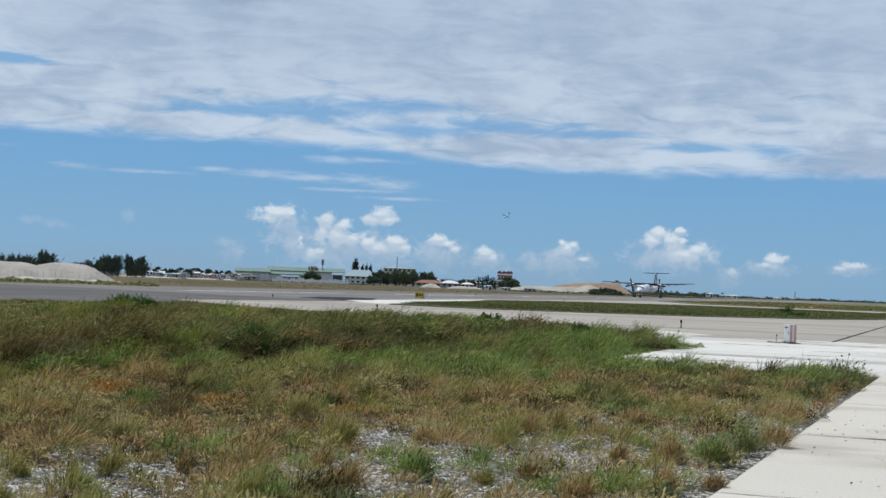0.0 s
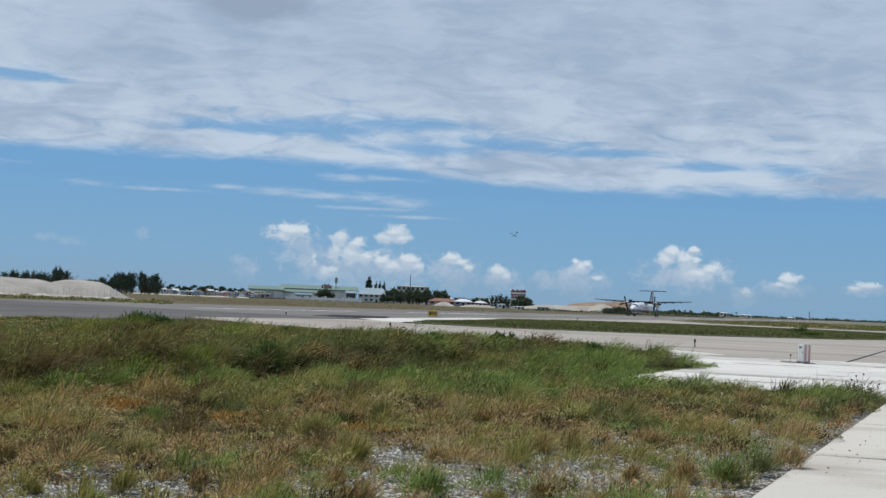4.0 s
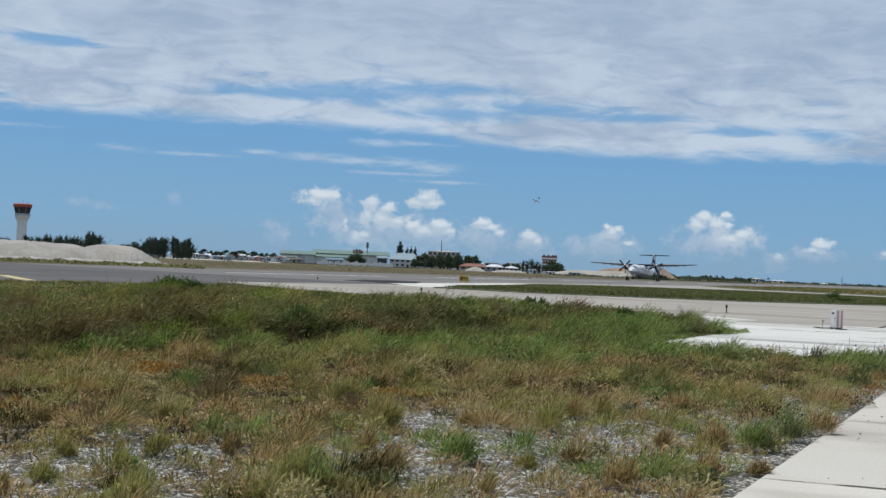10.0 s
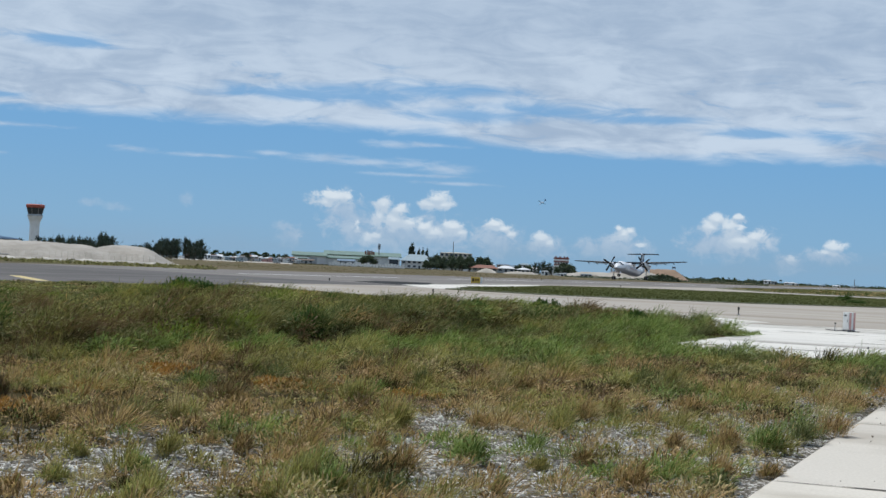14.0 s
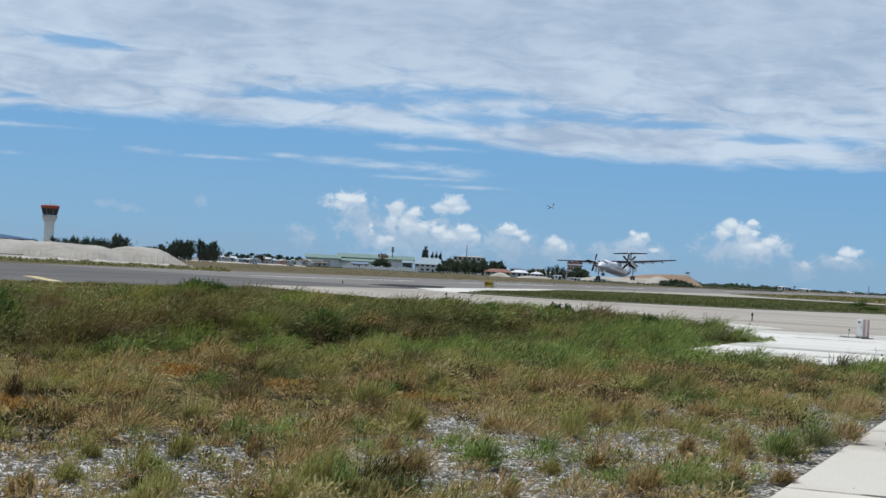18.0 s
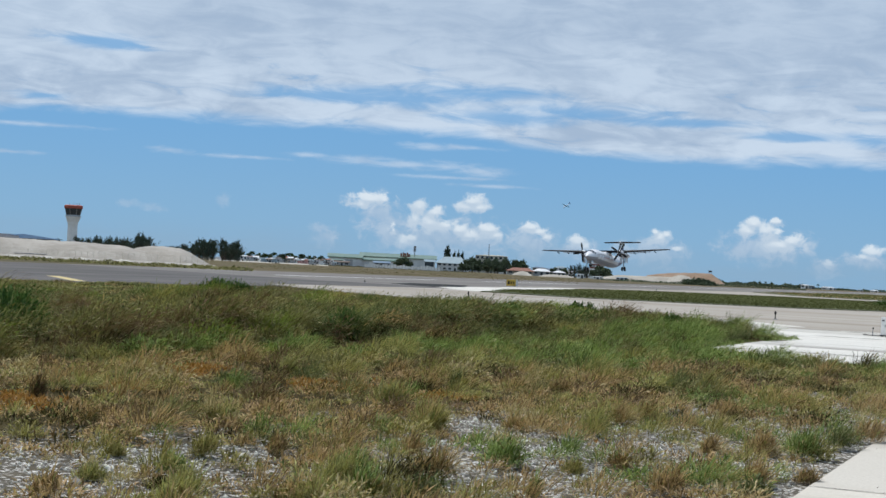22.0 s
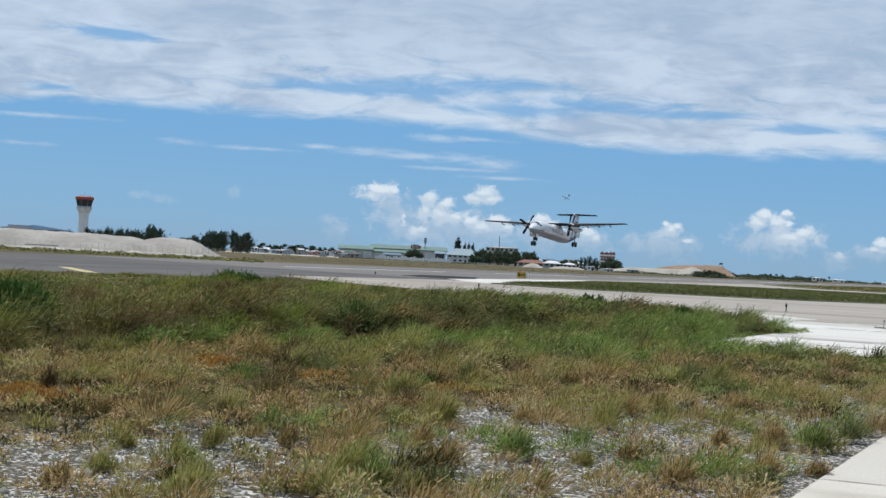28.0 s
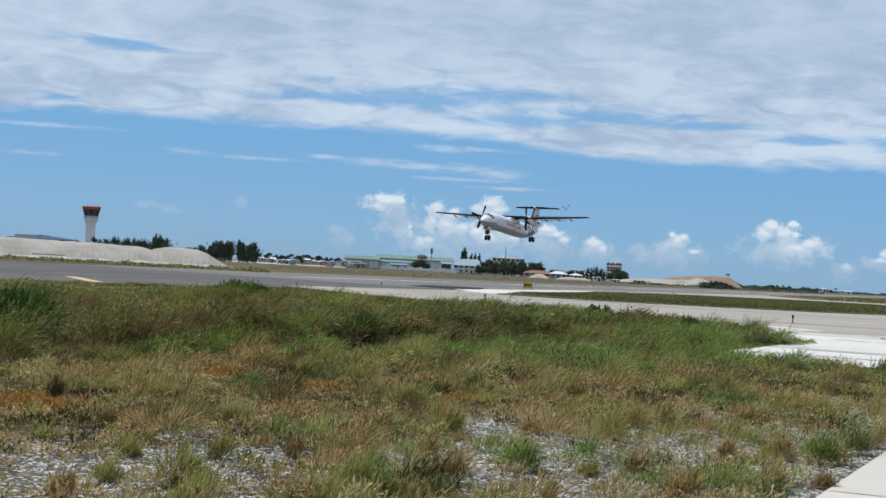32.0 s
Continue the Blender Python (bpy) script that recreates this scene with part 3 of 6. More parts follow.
def make_ground():
    xs = np.concatenate([[-4800, -3000, -2000, -1400, -1000, -800, -600, -450, -350, -280, -220, -170, -130, -100, -80, -65, -52],
                         np.arange(-48, -1.9, .15), [0, 4, 10, 30, 80, 200, 500, 1000, 2500, 4800]])
    ys = np.concatenate([[-4800, -2000, -800, -300, -100, -40, -10, 0, 5], np.arange(8, 72, .15),
                         [76, 80, 90, 110, 140, 180, 240, 320, 420, 540, 700, 900, 1100, 1250, 1400, 1800, 2600, 4800]])
    gx, gy = np.meshgrid(xs, ys)
    gz = np.where((gx > -50) & (gx < -2) & (gy > 5) & (gy < 75), bank(gx, gy) + canopy(gx, gy), 0.0)
    gz = gz - 3.0 * np.clip((gy - 1100) / 150, 0, 1) - 3.0 * np.clip((gx - 200) / 300, 0, 1)
    gz = np.maximum(gz, -3.0)
    n, m = len(xs), len(ys)
    i = (np.arange(m - 1)[:, None] * n + np.arange(n - 1)[None, :]).ravel()
    tris = np.concatenate([np.stack([i, i + 1, i + n + 1], 1), np.stack([i, i + n + 1, i + n], 1)])
    me = raw_mesh("ground", np.stack([gx.ravel(), gy.ravel(), gz.ravel()], 1), tris, [GROUND])
    me.polygons.foreach_set("use_smooth", [True] * len(me.polygons))
    tagged(new("ground", me), "flat coral island ground with gravel, sandy earth and dry turf", "ground", kind="structure")
    sea = material("sea_water", (0.03, 0.10, 0.16), (0.04, 0.13, 0.19), rough=0.25, scale=0.02, fine=0.4, bump=0.3)
    water = part("water", boxed(-4900, 4900, 1050, 4900, -1.6, -1.3), sea)
    tagged(water, "blue lagoon water beyond the end of the land", "sea", kind="structure")


make_ground()


def slab(name, pts, z, mat, label, category):
    """pts as (along the runway, distance left of the viewpoint)."""
    ob = part(name, polygon([(-n, u) for u, n in pts], -0.4, z), mat)
    return tagged(ob, label, category, kind="structure")


slab("runway", [(-250, 46), (60, 46), (84, 46), (108, 42.5), (118, 45.5), (118, 57), (135, 102.5), (-250, 102.5)], 0.02, ASPHALT,
     "long grey asphalt runway with worn tyre streaks", "runway")
slab("runway", [(118, 45.5), (166, 53), (166, 57), (1080, 57), (1080, 102.5), (135, 102.5), (118, 57)], 0.02, OLD_ASPHALT,
     "paler worn stretch of the asphalt runway", "runway")
slab("taxiway", [(62, -60), (60, 6), (57.5, 13), (66, 22), (78, 40), (88, 49.6), (100, 48.6), (111, 47.4), (112.5, 43.9), (104, 41), (101.5, 33), (106, 25), (110, 19), (122, 12), (131, 9), (141, 7.5), (150, 1.5), (160, -60)],
     0.024, TAXI, "tan concrete taxiway joining the runway", "taxiway")
slab("taxiway", [(150, 57.5), (165, 53.5), (187, 48), (196, 40), (211, 33), (205, 22), (205, -60), (240, -60), (240, 25), (243, 43), (282, 57.5)],
     0.024, TAXI, "pale concrete strip between two grass islands", "taxiway")
slab("pavement", [(117.7, 50.2), (127.5, 51.6), (139.5, 53.2), (170.3, 55.1), (156.6, 50.7), (106.0, 42.1), (109.6, 45.1)], 0.03, SLAB, "bare white concrete shoulder beside the runway", "pavement")
slab("pavement", [(63.6, 14.3), (64.6, 12.9), (61.5, 10.2), (57.2, 10.9), (56.9, 12.7)], 0.028, SLAB, "white concrete corner of the apron behind grass", "pavement")
slab("road", [(122.6, 56.7), (134.8, 60.2), (138.4, 58.2), (139.0, 56.0), (125.1, 50.7), (118.2, 50.5), (119.4, 53.3)], 0.036, FRESH, "fresh black asphalt patch at the runway's edge", "asphalt patch")
slab("grass_island", [(107, 42), (165, 52.8), (187, 47.5), (195.5, 39.5), (210, 33), (204.5, 22), (204.5, -60), (160, -60), (150, 2), (141, 8), (131, 9.5), (122, 12.5), (110, 19.5), (106, 25.5), (102, 33)],
     0.06, TURF, "turf island between the taxiways", "grass island")
slab("grass_island", [(283, 57), (640, 56.5), (1000, 56.5), (1000, -60), (240.5, -60), (240.5, 25), (243.5, 43)],
     0.10, DRY_TURF, "long dry turf island beside the runway", "grass island")


def runway_marks():
    bm = bmesh.new()
    for i in range(14):
        box(bm, -78.6, -77.6, 140 + i * 60, 182 + i * 60, 0.0205, 0.0245)
    tagged(part("runway_centre_line", bm, PAINT_W), "faded white painted centre line dashes", "painted line", kind="structure")
    bm = bmesh.new()
    a, b = Vector((-56.2, 74.0, 0)), Vector((-47.6, 65.0, 0))
    side = (b - a).cross(Vector((0, 0, 1))).normalized() * .38
    for s, e in ((0.0, 1.0),):
        vs = [a + (b - a) * s - side, a + (b - a) * e - side, a + (b - a) * e + side, a + (b - a) * s + side]
        bm.faces.new([bm.verts.new(v + Vector((0, 0, 0.028))) for v in vs])
    tagged(part("lead_in_line", bm, LINE_Y), "worn yellow painted lead-in line on asphalt", "painted line", kind="structure")
    bm = bmesh.new()
    vs = [(-5.37, 59.5), (-5.23, 59.5), (-5.83, 107.0), (-5.97, 107.0)]
    bm.faces.new([bm.verts.new((x, y, 0.029)) for x, y in vs])
    tagged(part("sealed_joint", bm, FRESH), "black bitumen sealed joint across the taxiway", "joint", kind="structure")


runway_marks()


# ---- aircraft ----
def ring(x, y, zc, ry, rz, n=24, flat=0.0):
    return [(x, y + ry * math.sin(2 * math.pi * i / n), zc + rz * math.cos(2 * math.pi * i / n)) for i in range(n)]


def foil(x_le, x_te, y, z, thick, n=7):
    """A wing section: points round from the trailing edge over the top to the leading edge and back."""
    c = x_le - x_te
    up, dn = [], []
    for i in range(n):
        s = i / (n - 1)
        s = 0.5 - 0.5 * math.cos(math.pi * s)
        t = thick * (2.97 * math.sqrt(s) - 1.26 * s - 3.516 * s ** 2 + 2.843 * s ** 3 - 1.036 * s ** 4) / 2
        up.append((x_le - c * s, y, z + t * 1.25))
        dn.append((x_le - c * s, y, z - t * 0.75))
    return up[::-1] + dn[1:-1]


def make_aircraft():
    plane = thing("turboprop_aircraft", pose(-92.1, 440, 0, 0, 0, -90),
                  "white high-wing twin turboprop airliner with T-tail and lowered wheels, taking off", "aircraft")
    st = [(12.7, 1.95, .04, .04), (12.55, 1.96, .24, .22), (12.2, 2.0, .48, .45), (11.6, 2.07, .78, .75), (10.9, 2.17, 1.02, 1.0),
          (10.0, 2.3, 1.21, 1.2), (9.0, 2.39, 1.31, 1.3), (8.0, 2.42, 1.345, 1.345), (4.0, 2.42, 1.345, 1.345), (0.0, 2.42, 1.345, 1.345),
          (-3.5, 2.42, 1.345, 1.345), (-5.5, 2.48, 1.31, 1.29), (-7.5, 2.64, 1.18, 1.13), (-9.5, 2.9, .92, .88), (-11.5, 3.18, .58, .58),
          (-13.0, 3.36, .26, .28), (-13.6, 3.42, .08, .1)]
    bm = bmesh.new()
    loft(bm, [ring(x, 0, z, a, b) for x, z, a, b in st])
    # grey belly: partly livery, partly the underside's shade put into the colour
    for f in bm.faces:
        c = f.calc_center_median()
        f.material_index = 2 if c.x < -6.0 and c.z < 2.7 else (1 if c.z < 1.9 else 0)
    part("fuselage", bm, [HULL, BELLY, NAVY], plane, "white fuselage with grey belly and navy rear underside", smooth=True)
    # wing box fairing on top of the fuselage
    bm = bmesh.new()
    loft(bm, [ring(x, 0, 3.55, a, b, 16) for x, a, b in ((2.6, .1, .05), (2.0, .95, .32), (1.0, 1.2, .48), (-1.0, 1.2, .48), (-2.4, .8, .25), (-3.2, .1, .05))])
    part("wing_fairing", bm, HULL, plane, smooth=True)
    for s in (-1, 1):
        bm = bmesh.new()
        secs = [(0.0, 1.75, -1.05, 3.92, .5), (3.94, 1.75, -1.05, 3.94, .48), (9.0, 1.25, -0.75, 4.18, .32), (13.2, .85, -.5, 4.38, .2), (13.72, .55, -.42, 4.4, .08)]
        loft(bm, [foil(a, b, s * y, z, t) for y, a, b, z, t in secs])
        bmesh.ops.recalc_face_normals(bm, faces=bm.faces)
        wing = part("wing", bm, WINGM, plane, "slender grey high wing", smooth=True)
        bm = bmesh.new()
        for y0, y1, z0, z1, l0, l1 in ((4.6, 13.2, 3.97, 4.38, 1.68, .86),):
            loft(bm, [[(l0 + .03, s * y0, z0 + .05), (l0 - .12, s * y0, z0 + .16), (l0 - .12, s * y0, z0 - .1)],
                      [(l1 + .03, s * y1, z1 + .03), (l1 - .1, s * y1, z1 + .08), (l1 - .1, s * y1, z1 - .05)]])
        bmesh.ops.recalc_face_normals(bm, faces=bm.faces)
        part("deicing_boot", bm, DEICE, wing)
        bm = bmesh.new()
        loft(bm, [foil(-.95, -1.75, s * 1.4, 3.72, .12, 5), foil(-.92, -1.65, s * 3.0, 3.74, .12, 5)])
        loft(bm, [foil(-.9, -1.6, s * 4.9, 3.82, .12, 5), foil(-.68, -1.2, s * 9.4, 4.06, .1, 5)])
        bmesh.ops.recalc_face_normals(bm, faces=bm.faces)
        part("flap", bm, BELLY, wing, "light grey lowered flap")
        for y, z in ((6.1, 3.84), (8.3, 3.96), (10.4, 4.08)):
            bm = bmesh.new()
            loft(bm, [ring(x, s * y, z + o, a, b, 8) for x, o, a, b in ((.3, 0, .02, .02), (-.1, -.04, .07, .10), (-1.0, -.12, .07, .10), (-1.45, -.15, .02, .03))])
            part("flap_fairing", bm, WINGM, wing, smooth=True)
        # engine pod, with the wheel bay behind
        y = s * 3.94
        bm = bmesh.new()
        loft(bm, [ring(x, y, z, a, b, 18) for x, z, a, b in ((3.15, 3.57, .36, .36), (3.0, 3.55, .5, .52), (2.2, 3.47, .58, .64), (1.0, 3.42, .6, .68),
                                                              (-.8, 3.36, .58, .7), (-2.2, 3.4, .5, .56), (-3.6, 3.55, .3, .32), (-4.6, 3.66, .06, .08))])
        pod = part("nacelle", bm, [HULL, BELLY], plane, "white engine nacelle", smooth=True)
        bm = bmesh.new()
        loft(bm, [ring(3.18, y, 3.1, .3, .12, 12), ring(2.6, y, 2.95, .34, .16, 12), ring(1.6, y, 2.86, .3, .14, 12)])
        part("air_intake", bm, DARK, pod, smooth=True)
        part("exhaust_pipe", tubed((-.6, y + s * .5, 3.35), (-1.4, y + s * .62, 3.4), .16, .16, 10), STEEL, pod)
        # propeller: four dark blades on a spinner
        bm = bmesh.new()
        loft(bm, [ring(x, 0, 0, r, r, 14) for x, r in ((.62, .03), (.5, .16), (.3, .26), (.05, .33), (-.16, .34))])
        prop = part("propeller", bm, BLACK, plane, "four-bladed dark propeller with black spinner", smooth=True)
        prop.matrix_basis = pose(3.34, y, 3.6)
        bm = bmesh.new()
        secs = [(.28, .11, .10, 44), (.6, .17, .09, 38), (1.1, .23, .06, 28), (1.6, .22, .04, 20), (1.9, .18, .025, 16), (1.98, .08, .01, 14)]
        rings = []
        for r, c, t, tw in secs:
            ca, sa = math.cos(radians(tw)), math.sin(radians(tw))
            rings.append([(a * sa - b * ca, a * ca + b * sa, r) for a, b in ((-c, 0), (0, t), (c, 0), (0, -t))])
        loft(bm, rings)
        bmesh.ops.recalc_face_normals(bm, faces=bm.faces)
        blade = part("blade", bm, BLACK, prop)
        for i in range(1, 4):
            b2 = blade.copy()
            scene.collection.objects.link(b2)
            b2.matrix_basis = pose(0, 0, 0, 90 * i)
        # main gear
        bm = bmesh.new()
        tube(bm, (-.1, y, 2.8), (0, y, .46), .1, .085, 10)
        tube(bm, (-1.3, y, 2.75), (-.02, y, 1.25), .06, .05, 8)
        tube(bm, (0, y - .36, .45), (0, y + .36, .45), .07, .07, 8)
        tube(bm, (.14, y, 1.2), (.12, y, .62), .04, .04, 6)
        gear = part("main_gear_leg", bm, STEEL, plane)
        for o in (-.27, .27):
            bm = bmesh.new()
            for r0, r1, w0, w1, mi in ((.42, .45, -.13, -.07, 0), (.45, .45, -.07, .07, 0), (.45, .42, .07, .13, 0)):
                tube(bm, (0, y + o + w0, .45), (0, y + o + w1, .45), r0, r1, 20, mi)
            tube(bm, (0, y + o - .135, .45), (0, y + o + .135, .45), .2, .2, 12, 1)
            part("wheel", bm, [BLACK, STEEL], gear)
        part("gear_door", boxed(-.9, .75, y - .62, y - .57, 1.75, 2.75), HULL, pod)
        part("gear_door", boxed(-.9, .75, y + .57, y + .62, 1.75, 2.75), HULL, pod)
    # nose gear
    bm = bmesh.new()
    tube(bm, (10.15, 0, 1.35), (10.0, 0, .36), .08, .07, 10)
    tube(bm, (9.3, 0, 1.2), (9.98, 0, .8), .05, .05, 8)
    tube(bm, (10.0, -.25, .34), (10.0, .25, .34), .05, .05, 8)
    gear = part("nose_gear_leg", bm, STEEL, plane)
    for o in (-.2, .2):
        bm = bmesh.new()
        tube(bm, (10.0, o - .09, .34), (10.0, o + .09, .34), .33, .33, 18, 0)
        tube(bm, (10.0, o - .1, .34), (10.0, o + .1, .34), .14, .14, 10, 1)
        part("wheel", bm, [BLACK, STEEL], gear)
    part("nose_gear_door", boxed(9.6, 10.7, -.4, -.36, .75, 1.3), HULL, plane)
    part("nose_gear_door", boxed(9.6, 10.7, .36, .4, .75, 1.3), HULL, plane)
    # fin with dorsal fillet, and the tailplane on top of it
    def fin_section(z, le, te, t):
        c = le - te
        return [(te, 0, z), (te + .3 * c, t, z), (te + .72 * c, t, z), (le, 0, z), (te + .72 * c, -t, z), (te + .3 * c, -t, z)]
    bm = bmesh.new()
    loft(bm, [fin_section(3.2, -6.6, -13.1, .16), fin_section(4.3, -8.9, -13.25, .19), fin_section(5.6, -9.9, -13.3, .17), fin_section(7.15, -10.9, -13.4, .15)])
    bmesh.ops.recalc_face_normals(bm, faces=bm.faces)
    fin = part("tail_fin", bm, HULL, plane, "white tail fin")
    bm = bmesh.new()
    loft(bm, [fin_section(4.32, -8.86, -9.6, .12), fin_section(5.6, -9.86, -10.5, .12), fin_section(7.14, -10.85, -11.4, .11)])
    bmesh.ops.recalc_face_normals(bm, faces=bm.faces)
    part("deicing_boot", bm, DEICE, fin)
    for z0, z1, mat in ((4.1, 4.9, REDMARK), (5.1, 6.0, NAVY)):
        for s in (-1, 1):
            bm = bmesh.new()
            loft(bm, [[(-10.0 - (z0 - 4) * .5, s * .2, z0), (-12.4, s * .2, z0), (-12.4, s * .215, z0), (-10.0 - (z0 - 4) * .5, s * .215, z0)],
                      [(-10.2 - (z1 - 4) * .5, s * .19, z1), (-12.7, s * .19, z1), (-12.7, s * .205, z1), (-10.2 - (z1 - 4) * .5, s * .205, z1)]])
            bmesh.ops.recalc_face_normals(bm, faces=bm.faces)
            part("tail_marking", bm, mat, fin)
    bm = bmesh.new()
    tube(bm, (-13.15, 0, 3.4), (-13.42, 0, 7.1), .05, .05, 6)
    part("rudder", bm, BELLY, fin)
    bm = bmesh.new()
    loft(bm, [foil(a, b, y, z, t) for y, a, b, z, t in ((-3.98, -12.0, -13.3, 7.27, .1), (-3.6, -11.75, -13.4, 7.27, .17), (0, -10.75, -13.55, 7.25, .26),
                                                         (3.6, -11.75, -13.4, 7.27, .17), (3.98, -12.0, -13.3, 7.27, .1))])
    bmesh.ops.recalc_face_normals(bm, faces=bm.faces)
    part("tailplane", bm, WINGM, plane, "dark grey tailplane on top of the fin", smooth=True)
    bm = bmesh.new()
    loft(bm, [ring(x, 0, 7.22, a, a, 10) for x, a in ((-10.3, .03), (-10.8, .2), (-12.8, .22), (-13.7, .04))])
    part("tail_bullet", bm, HULL, plane, smooth=True)
    # windscreen panes and cabin windows on the curved skin
    def skin(x, ang, out):
        for (x0, z0, a0, b0), (x1, z1, a1, b1) in zip(st, st[1:]):
            if x1 <= x <= x0:
                f = (x0 - x) / (x0 - x1)
                zc, a, b = z0 + f * (z1 - z0), a0 + f * (a1 - a0), b0 + f * (b1 - b0)
                return (x, (a + out) * math.sin(ang), zc + (b + out) * math.cos(ang))
    def pane(x0, x1, g0, g1, mat, name, out=.012, steps=3):
        bm = bmesh.new()
        grid = [[bm.verts.new(skin(x0 + (x1 - x0) * i / 2, radians(g0 + (g1 - g0) * j / steps), out)) for j in range(steps + 1)] for i in range(3)]
        for i in range(2):
            for j in range(steps):
                bm.faces.new((grid[i][j], grid[i + 1][j], grid[i + 1][j + 1], grid[i][j + 1]))
        return part(name, bm, mat, plane)
    for g0, g1 in ((-28, -2), (2, 28), (-54, -31), (31, 54)):
        pane(11.15, 10.35, g0, g1, DARK, "windscreen_pane")
    for g0, g1 in ((-72, -57), (57, 72)):
        pane(10.75, 10.15, g0, g1, DARK, "windscreen_pane")
    for s in (-1, 1):
        for i in range(17):
            x = 7.2 - i * .78
            if -.2 < x < .3:
                continue
            pane(x + .11, x - .11, s * 67, s * 78, CABIN_GLASS, "cabin_window", .008, 2)
        pane(8.9, 8.15, s * 62, s * 118, HULL, "cabin_door", .008, 5)
        pane(5.2, 1.2, s * 84, s * 96, REDMARK, "painted_name_bar", .008, 2)
        pane(.6, -1.6, s * 86, s * 95, REDMARK, "painted_name_bar", .008, 2)
        pane(-5.2, -6.2, s * 60, s * 100, HULL, "cabin_door", .008, 4)
    return plane


AIRCRAFT = make_aircraft()


def make_far_aircraft():
    far = thing("distant_aircraft", pose(*spot(-17.2, 2600, 120)), "tiny white propeller aircraft with dark tail, far off flying", "aircraft")
    bm = bmesh.new()
    loft(bm, [ring(x, 0, 0, r, r, 10) for x, r in ((7.5, .05), (6.6, .55), (5, .85), (-1, .85), (-5, .4), (-7.5, .1))])
    part("fuselage", bm, HULL, far, smooth=True)
    bm = bmesh.new()
    loft(bm, [foil(2.0, .3, y, .95, .3) for y in (-9.9, 0, 9.9)])
    bmesh.ops.recalc_face_normals(bm, faces=bm.faces)
    part("wing", bm, HULL, far)
    bm = bmesh.new()
    loft(bm, [[(-7.6, .15, .2), (-5.2, .15, .2), (-5.2, -.15, .2), (-7.6, -.15, .2)], [(-7.9, .12, 3.2), (-6.6, .12, 3.2), (-6.6, -.12, 3.2), (-7.9, -.12, 3.2)]])
    bmesh.ops.recalc_face_normals(bm, faces=bm.faces)
    part("tail_fin", bm, NAVY, far, "dark tail fin")
    bm = bmesh.new()
    loft(bm, [foil(-5.9, -7.3, y, .9, .15) for y in (-3.1, 0, 3.1)])
    bmesh.ops.recalc_face_normals(bm, faces=bm.faces)
    part("tailplane", bm, HULL, far)
    for s in (-1, 1):
        bm = bmesh.new()
        loft(bm, [ring(x, s * 2.9, .6, r, r, 8) for x, r in ((3.2, .1), (2.8, .38), (1.0, .4), (-.2, .1))])
        part("engine", bm, HULL, far, smooth=True)
    return far


FAR_AIRCRAFT = make_far_aircraft()


# ---- airfield furniture ----
def make_sign():
    s = thing("taxiway_sign", pose(*spot(-20.32, 163), 0, 0, 21), "yellow airfield guidance sign with black markings on low legs", "sign")
    part("panel", boxed(-.5, .5, -.1, .1, .1, .74, bevel=.02), PAINT_Y, s)
    part("marking", boxed(-.36, -.16, -.115, -.102, .26, .58), BLACK, s, "black bar on the sign face")
    part("marking", boxed(-.06, .1, -.115, -.102, .34, .54), BLACK, s, "black bar on the sign face")
    part("marking", boxed(.2, .34, -.115, -.102, .34, .54), BLACK, s, "black bar on the sign face")
    for x in (-.4, .4):
        part("leg", tubed((x, 0, 0), (x, 0, .14), .04, .04), STEEL, s)
    part("end_cap", boxed(.502, .72, -.11, .11, .09, .75), PAINT_W, s)
    part("end_cap", boxed(-.53, -.502, -.11, .11, .09, .75), PAINT_W, s)


def make_marker(az, dist, tall=1.0):
    m = thing("edge_marker", pose(*spot(az, dist, 0.024)), "slim dark taxiway edge light on a short stake", "edge light", "taxiway edge lights")
    part("base_plate", tubed((0, 0, 0), (0, 0, .03), .12, .1, 12), STEEL, m)
    part("stake", tubed((0, 0, .03), (0, 0, .24 * tall), .025, .025, 8), BLACK, m)
    bm = bmesh.new()
    tube(bm, (0, 0, .24 * tall), (0, 0, .24 * tall + .12), .05, .045, 10)
    tube(bm, (0, 0, .24 * tall + .12), (0, 0, .24 * tall + .15), .045, .02, 10)
    part("lamp_head", bm, BLACK, m)


